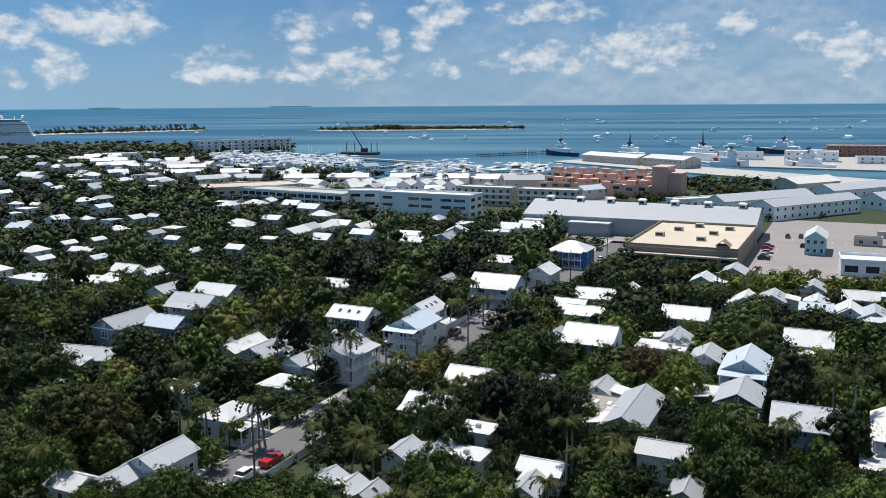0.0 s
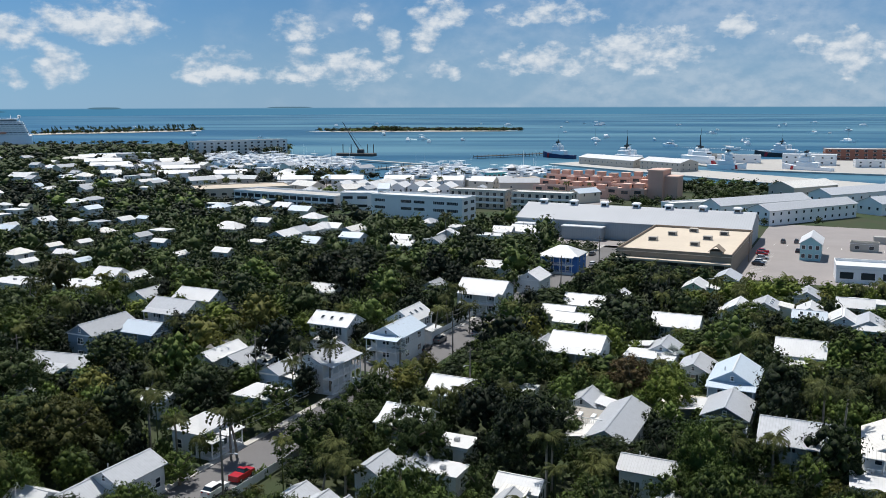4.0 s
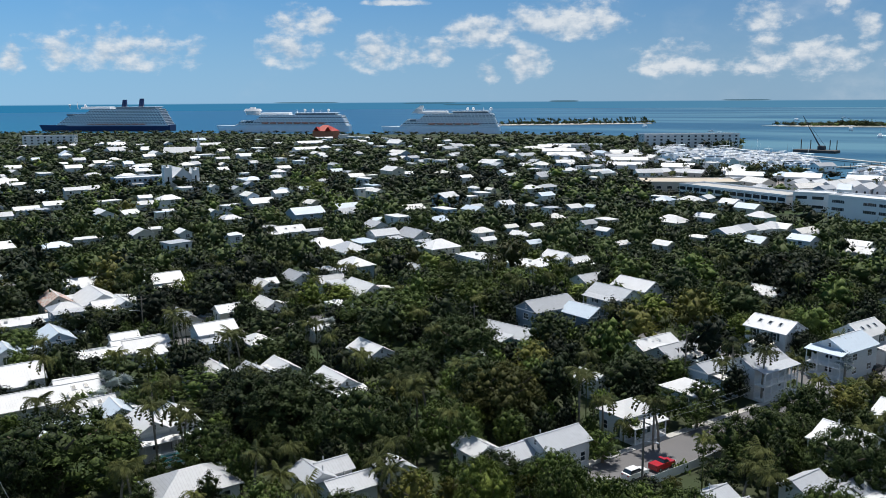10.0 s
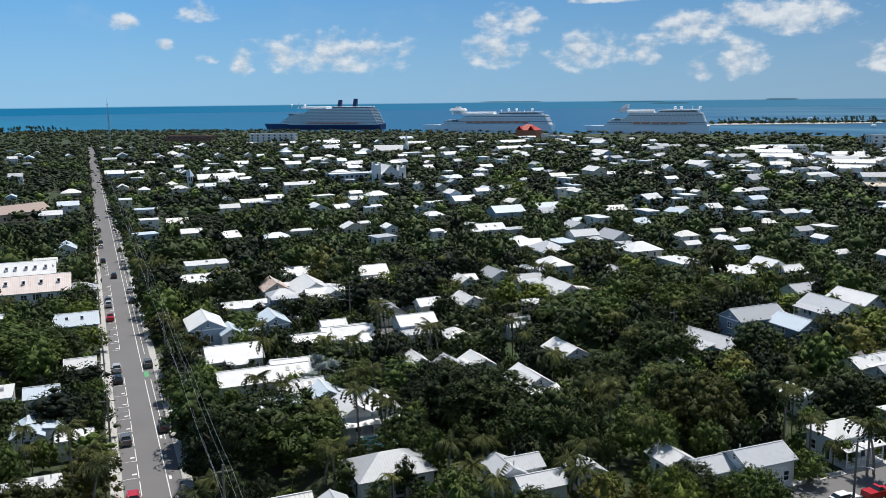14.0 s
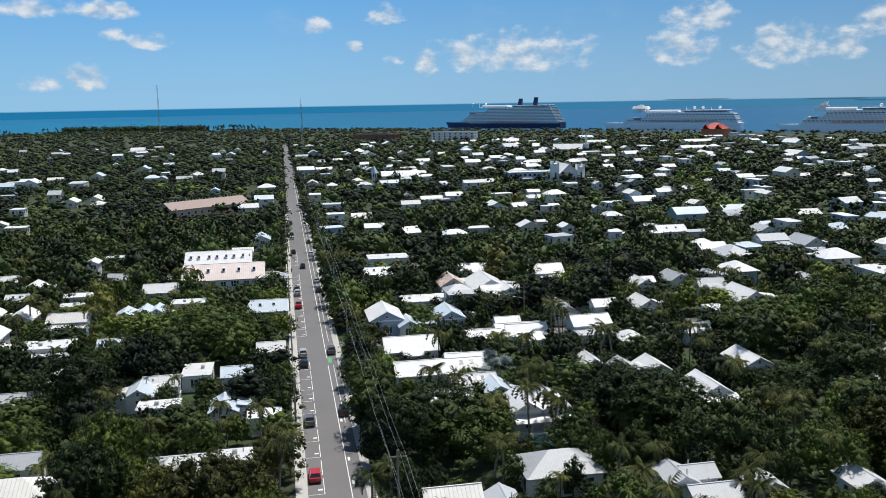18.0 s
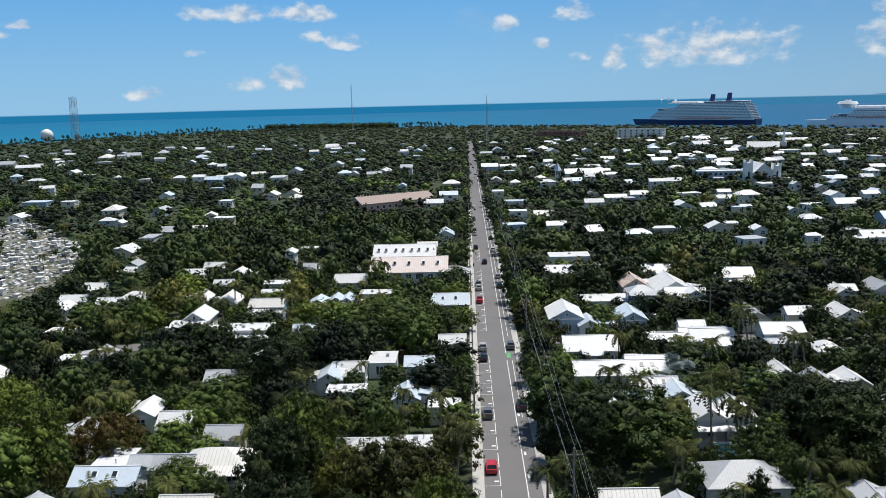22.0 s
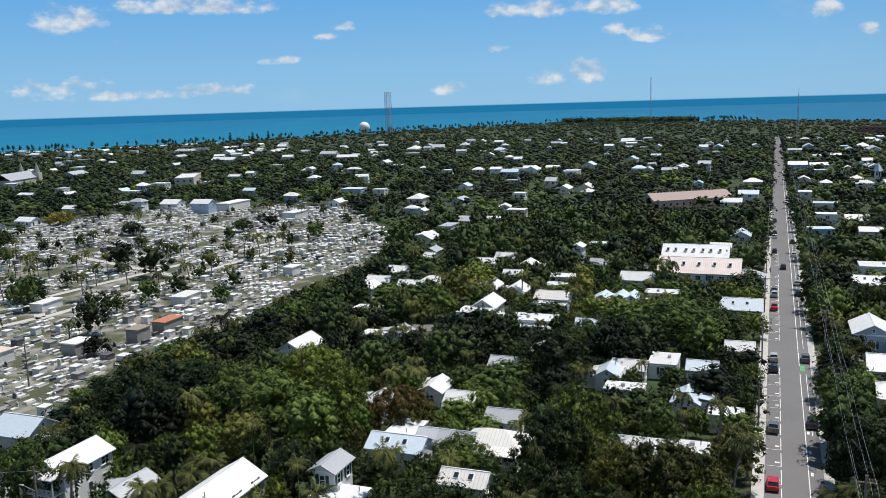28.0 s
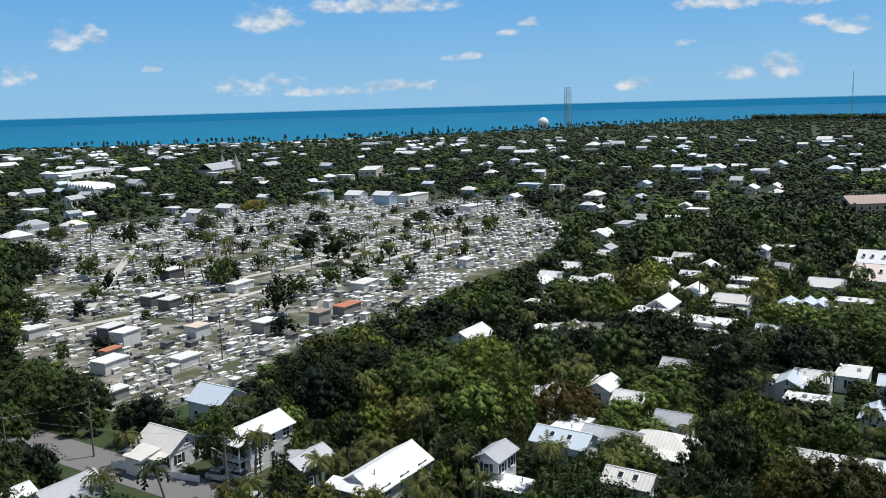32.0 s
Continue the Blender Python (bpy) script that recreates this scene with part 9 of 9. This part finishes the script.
for x, y in ((-1324, -913), (-1316, -861), (-1350, -850)):
    nf = thing("norfolk_pine", at(x, y), "tall narrow dark conifer near the shore", "tree")
    part("trunk", Build().tube((0, 0, 0), (0, 0, 17), 0.5, 0.15, 6).mesh("trunk", BARK), nf)
    part("crown", tris_mesh("crown", *crown(int(-x), 2.6, 19, 30, 14, 0.7, 0.12, (0.3, 0.5)), LEAF["dark"]), nf)
# shrubs under and between the trees
bushes = []
ST = [crown(700 + v, 1.0, 1.0, 4, 9, 0.3, 0.0, (0.3, 0.5)) for v in range(4)]
for k in range(2600):
    d = math.sqrt(srng.uniform(92 ** 2, 290 ** 2))
    a = radians(srng.uniform(-8, 158))
    x, y = -d * math.sin(a), d * math.cos(a)
    if in_cemetery(x, y) and srng.random() < 0.97:
        continue
    r = srng.uniform(0.8, 1.7)
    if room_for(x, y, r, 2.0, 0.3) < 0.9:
        continue
    bushes.append((ST[k % 4][0] * np.array([r, r, srng.uniform(0.8, 2.0)]) + np.array([x, y, 0]), ST[k % 4][1], srng.uniform(-0.5, 0.6)))
bush = new("shrubbery", tris_mesh("shrubbery", *joined(bushes)[:2], LEAF["broad"], joined(bushes)[2]))
bush.matrix_world = GRID
tagged(bush, "shrubs and hedges of the gardens", "shrubs", kind="stuff")

# ---- cars ----
WHEEL = Build().tube((-0.11, 0, 0), (0.11, 0, 0), 0.33, 0.33, 12).mesh("tyre", RUBBER)
RIM = Build().tube((-0.12, 0, 0), (0.12, 0, 0), 0.19, 0.19, 10).mesh("rim", METAL)


def car(x, y, turn, paint, kind="car", z=0.06):
    root = thing("car" if kind != "pickup" else "pickup_truck", at(x, y, z, turn), f"{paint} {dict(car='saloon car', suv='sport utility car', pickup='pickup truck')[kind]} standing on the street", "car", "cars in the streets")
    hi = 0.25 if kind != "car" else 0.0
    L, w = 4.5, 0.9
    body = Build().add([(-2.25, -w, 0.3), (2.25, -w * 0.92, 0.3), (2.25, w * 0.92, 0.3), (-2.25, w, 0.3), (-2.22, -w, 0.92 + hi), (2.18, -w * 0.85, 0.78 + hi), (2.18, w * 0.85, 0.78 + hi), (-2.22, w, 0.92 + hi), (-0.2, -w, 0.95 + hi), (0.9, -w, 0.92 + hi), (0.9, w, 0.92 + hi), (-0.2, w, 0.95 + hi)],
                       [(0, 3, 2, 1), (0, 1, 5, 9, 8, 4), (3, 7, 11, 10, 6, 2), (1, 2, 6, 5), (0, 4, 7, 3), (4, 8, 11, 7), (8, 9, 10, 11), (9, 5, 6, 10)])
    part("body", body.mesh("body", CARS[paint]), root)
    x0, x1 = (-0.6, 1.0) if kind == "pickup" else (-1.9, 1.0)
    zb, zt = 0.9 + hi, 1.45 + hi
    v = [(x0, -0.84, zb), (x1, -0.82, zb), (x1, 0.82, zb), (x0, 0.84, zb), (x0 + 0.35, -0.66, zt), (x1 - 0.75, -0.66, zt), (x1 - 0.75, 0.66, zt), (x0 + 0.35, 0.66, zt)]
    part("glazing", mesh("glazing", v, BOXF, (GLASS,)), root)
    part("roof_panel", Build().chamfer(x0 + 0.3, x1 - 0.7, -0.68, 0.68, zt - 0.02, zt + 0.06, 0.04).mesh("roof_panel", CARS[paint]), root)
    for px in (-1.4, 1.4):
        for py in (-0.8, 0.8):
            wl = part("wheel", WHEEL, root, pose(px, py, 0.33, 0, 0, 90))
            if math.hypot(x, y) < 200:
                part("rim", RIM, wl)
    for py in (-0.6, 0.6):
        part("headlight", box_mesh("headlight", 2.14, 2.26, py - 0.18, py + 0.18, 0.6 + hi, 0.74 + hi, TRIM), root)
        part("tail_light", box_mesh("tail_light", -2.28, -2.2, py - 0.15, py + 0.15, 0.65 + hi, 0.8 + hi, CARS["red"]), root)
    return root


S_Y, N_Y = MAIN_Y - 3.1, MAIN_Y + 3.5
for cx, paint, kind in ((-127, "red", "car"), (-151, "grey", "suv"), (-187, "black", "car"), (-195, "silver", "suv"), (-244, "red", "pickup"), (-261, "silver", "suv"), (-268, "grey", "car"), (-336, "black", "suv"), (-373, "white", "car"), (-384, "black", "car"), (-420, "grey", "suv"), (-470, "white", "car")):
    car(cx, S_Y, 180, paint, kind)
for cx, paint, kind in ((-155, "black", "suv"), (-196, "grey", "suv"), (-264, "black", "car"), (-279, "silver", "car"), (-110, "black", "car"), (-330, "white", "suv"), (-360, "grey", "car")):
    car(cx, N_Y, 180, paint, kind)
car(-305, MAIN_Y - 0.3, 180, "black", "suv")
for cx, cy, turn, paint, kind in ((-84.4, 103, 90, "red", "pickup"), (-84.6, 97, 90, "white", "suv"), (-84.8, 90, 90, "white", "pickup"), (-85, 121, 90, "grey", "suv"), (-85, 127, 90, "black", "car"), (-90.3, 178, 90, "black", "car"), (-90.3, 186, 90, "grey", "suv"), (-84.6, 196, 90, "silver", "car"), (-90, 255, 90, "white", "car"), (-90, 262, 90, "silver", "suv"), (-84.5, 300, 90, "white", "car"), (-90.5, 320, 90, "grey", "car")):
    car(cx, cy, turn, paint, kind)
for cx, cy, turn, paint, kind in ((-32, 347, 0, "red", "car"), (-32, 352, 0, "red", "suv"), (-31, 324, 0, "black", "suv"), (-31, 330, 0, "white", "car"), (-27, 381, 90, "grey", "suv"), (-22, 383, 90, "grey", "suv"), (-20, 359, 90, "black", "car"), (-31, 338, 0, "silver", "car"), (30, 330, 90, "white", "suv"), (38, 330, 90, "red", "pickup"), (15, 330, 90, "black", "car"), (20, 340, 90, "white", "car")):
    car(cx, cy, turn, paint, kind, 0.07)
for cx, cy, turn, paint, kind in ((-73, -118, 100, "silver", "suv"), (-86, -98, 100, "white", "car"), (-84, -101, 100, "silver", "suv"), (-80, -90, 20, "silver", "car"), (-75, -142, 95, "black", "pickup"), (-73, -84, 10, "white", "car")):
    car(cx, cy, turn, paint, kind)

# ---- poles and wires ----
POLE = Build().tube((0, 0, -0.5), (0, 0, 12.6), 0.19, 0.13, 8).mesh("pole", POLEWOOD)
ARM = Build().box(-0.06, 0.06, -1.25, 1.25, 11.6, 11.75).mesh("crossarm", POLEWOOD)
INS = Build().tube((0, 0, 0), (0, 0, 0.22), 0.06, 0.05, 6).mesh("insulator", STONES[1])
CAN = Build().tube((0, 0, 0), (0, 0, 0.9), 0.24, 0.24, 10).mesh("transformer", METAL)


def pole(x, y, turn=0, can=False, lamp=False, tall=1.0):
    root = thing("utility_pole", at(x, y, 0, turn) @ Matrix.Diagonal((1, 1, tall, 1)), "grey wooden utility pole with crossarm and insulators", "utility pole", "utility poles")
    part("pole", POLE, root)
    part("crossarm", ARM, root)
    for s in (-1.1, 0.4):
        part("insulator", INS, root, pose(0, s, 11.75))
    if can:
        part("transformer", CAN, root, pose(0.4, 0, 9.6))
    if lamp:
        lb = Build().tube((0, 0, 8.2), (0, -2.4, 8.9), 0.05, 0.05, 6).chamfer(-0.14, 0.14, -3.0, -2.3, 8.82, 8.98, 0.04)
        part("street_lamp_arm", lb.mesh("street_lamp_arm", METAL), root)
    return root


def wire(a, c, sag, r=0.014):
    cu = bpy.data.curves.new("power_line", "CURVE")
    cu.dimensions, cu.bevel_depth, cu.bevel_resolution = "3D", r, 0
    sp = cu.splines.new("POLY")
    sp.points.add(12)
    for k in range(13):
        u = k / 12
        p = Vector(a).lerp(Vector(c), u)
        sp.points[k].co = (p.x, p.y, p.z - sag * 4 * u * (1 - u), 1)
    cu.materials.append(METAL)
    ob = new("power_line", cu)
    ob.matrix_world = GRID
    tagged(ob, "thin grey power line sagging between poles", "power line", "power lines")


NP_Y, SP_Y = MAIN_Y + 7.2, MAIN_Y - 5.6
xs = [-62, -104, -148, -194, -242, -292, -345, -400, -460, -520, -580]
for k, x0 in enumerate(xs):
    pole(x0, NP_Y, 0, k % 2 == 0, False, 1.05)
for x0, x1 in zip(xs, xs[1:]):
    for s in (-1.1, 0.4, 1.1):
        wire((x0, NP_Y + s, 12.55), (x1, NP_Y + s, 12.55), 0.7, 0.016)
    wire((x0, NP_Y, 9.2), (x1, NP_Y, 9.2), 0.8, 0.018)
for k, x0 in enumerate((-146, -190, -240, -295, -350, -410)):
    pole(x0, SP_Y, 180, k == 2, k % 2 == 0, 0.82)
for x0, x1 in zip((-146, -190, -240, -295, -350), (-190, -240, -295, -350, -410)):
    wire((x0, SP_Y, 9.4), (x1, SP_Y, 9.4), 0.6, 0.016)
ys = (96, 137, 176, 215, 256, 300)
for k, y0 in enumerate(ys):
    pole(SIDE_X + 5.2, y0, 90, k % 2 == 0, True, 0.85)
for y0, y1 in zip(ys, ys[1:]):
    for s in (-0.9, 0.9):
        wire((SIDE_X + 5.2 + s, y0, 10.2), (SIDE_X + 5.2 + s, y1, 10.2), 0.6)
for x0, y0 in ((-67, 151), (-52, 179), (-110, 140), (-68, -134), (-80, -128), (-131, -150), (-80, -95), (-155, 120), (-210, 60), (-35, 330)):
    pole(x0, y0, 0, False, True, 0.85)
wire((-68, -134, 10), (-80, -95, 10), 0.5)
wire((-68, -134, 10), (-80, -128, 10), 0.2)

# ---- fences, decks, small structures ----


def fence(x, y, turn, L, h=1.5):
    root = thing("white_fence", at(x, y, 0, turn), "white painted timber fence along a garden", "fence")
    n = int(L / 3.4)
    pm = Build().box(-0.07, 0.07, -0.07, 0.07, 0, h + 0.15).mesh("post", TRIM)
    for k in range(n + 1):
        part("post", pm, root, pose(-L / 2 + L * k / n, 0, 0))
    for k in range(n):
        a, c = -L / 2 + L * k / n + 0.07, -L / 2 + L * (k + 1) / n - 0.07
        part("panel", Build().box(a, c, -0.02, 0.02, 0.1, h).mesh("panel", TRIM), root)


fence(SIDE_X - 6.0, 196, 90, 44)
fence(-108, 168, 0, 28)
fence(-100, 140, 90, 20)
fence(SIDE_X + 6.2, 112, 90, 30)
fence(-186, -52, 10, 20)
fence(-80, -112, 100, 18, 1.2)
pg = thing("pergola", at(-144.5, 176.5, 0, 0), "dark open-beamed pergola above a terrace", "pergola")
for k in range(8):
    part("beam", box_mesh("beam", -5, 5, -3.5 + k, -3.32 + k, 5.2, 5.45, DARKMETAL), pg)
for sx in (-4.8, 4.8):
    for sy in (-3.4, 3.5):
        part("post", box_mesh("post", sx - 0.12, sx + 0.12, sy - 0.12, sy + 0.12, 0, 5.2, TRIM), pg)
dk = thing("roof_deck", at(-42, 143, 0, 0), "grey timber roof deck with white rail and loungers", "deck")
part("platform", box_mesh("platform", -7, 5, -4, 3, 0, 3.6, WALLS["white"]), dk)
part("decking", box_mesh("decking", -7.2, 5.2, -4.2, 3.2, 3.6, 3.75, DECK), dk)
rl = Build().box(-7.2, 5.2, -4.2, -4.12, 4.6, 4.7)
for k in range(40):
    rl.box(-7.2 + 0.31 * k, -7.15 + 0.31 * k, -4.19, -4.13, 3.75, 4.6)
part("railing", rl.mesh("railing", TRIM), dk)
for k in range(4):
    part("lounger", Build().chamfer(-0.35, 0.35, -0.9, 0.9, 3.95, 4.15, 0.05).box(-0.3, 0.3, -0.8, 0.8, 3.75, 3.95).mesh("lounger", TRIM), dk, pose(-5 + 2.4 * k, -1, 0))
stp = thing("garden_steps", at(-133.6, 42.6, 0, 90), "wide turquoise-white timber steps with rails", "steps")
for k in range(7):
    part("step", box_mesh("step", -3.2, 3.2, -0.4 * k - 0.4, -0.4 * k, 0, 1.5 - 0.2 * k, TURQ if k % 2 else TRIM), stp)
ost = thing("outside_stair", at(-151.6, 141.4, 0, 0), "white timber outside stair with handrails", "stair")
for k in range(14):
    part("step", box_mesh("step", 0.32 * k, 0.32 * k + 0.34, -0.6, 0.6, 4.3 - 0.32 * k, 4.36 - 0.32 * k, TRIM), ost)
for sy in (-0.66, 0.6):
    part("stringer", mesh("stringer", [(0, sy, 3.9), (4.5, sy, -0.1), (4.5, sy + 0.06, -0.1), (0, sy + 0.06, 3.9), (0, sy, 4.4), (4.5, sy, 0.4), (4.5, sy + 0.06, 0.4), (0, sy + 0.06, 4.4)], BOXF, (TRIM,)), ost)
    part("handrail", mesh("handrail", [(0, sy, 5.2), (4.5, sy, 1.2), (4.5, sy + 0.06, 1.2), (0, sy + 0.06, 5.2), (0, sy, 5.3), (4.5, sy, 1.3), (4.5, sy + 0.06, 1.3), (0, sy + 0.06, 5.3)], BOXF, (TRIM,)), ost)
    for k in range(4):
        part("baluster", box_mesh("baluster", 1.4 * k, 1.4 * k + 0.06, sy, sy + 0.06, 4.2 - 1.24 * k, 5.25 - 1.24 * k, TRIM), ost)
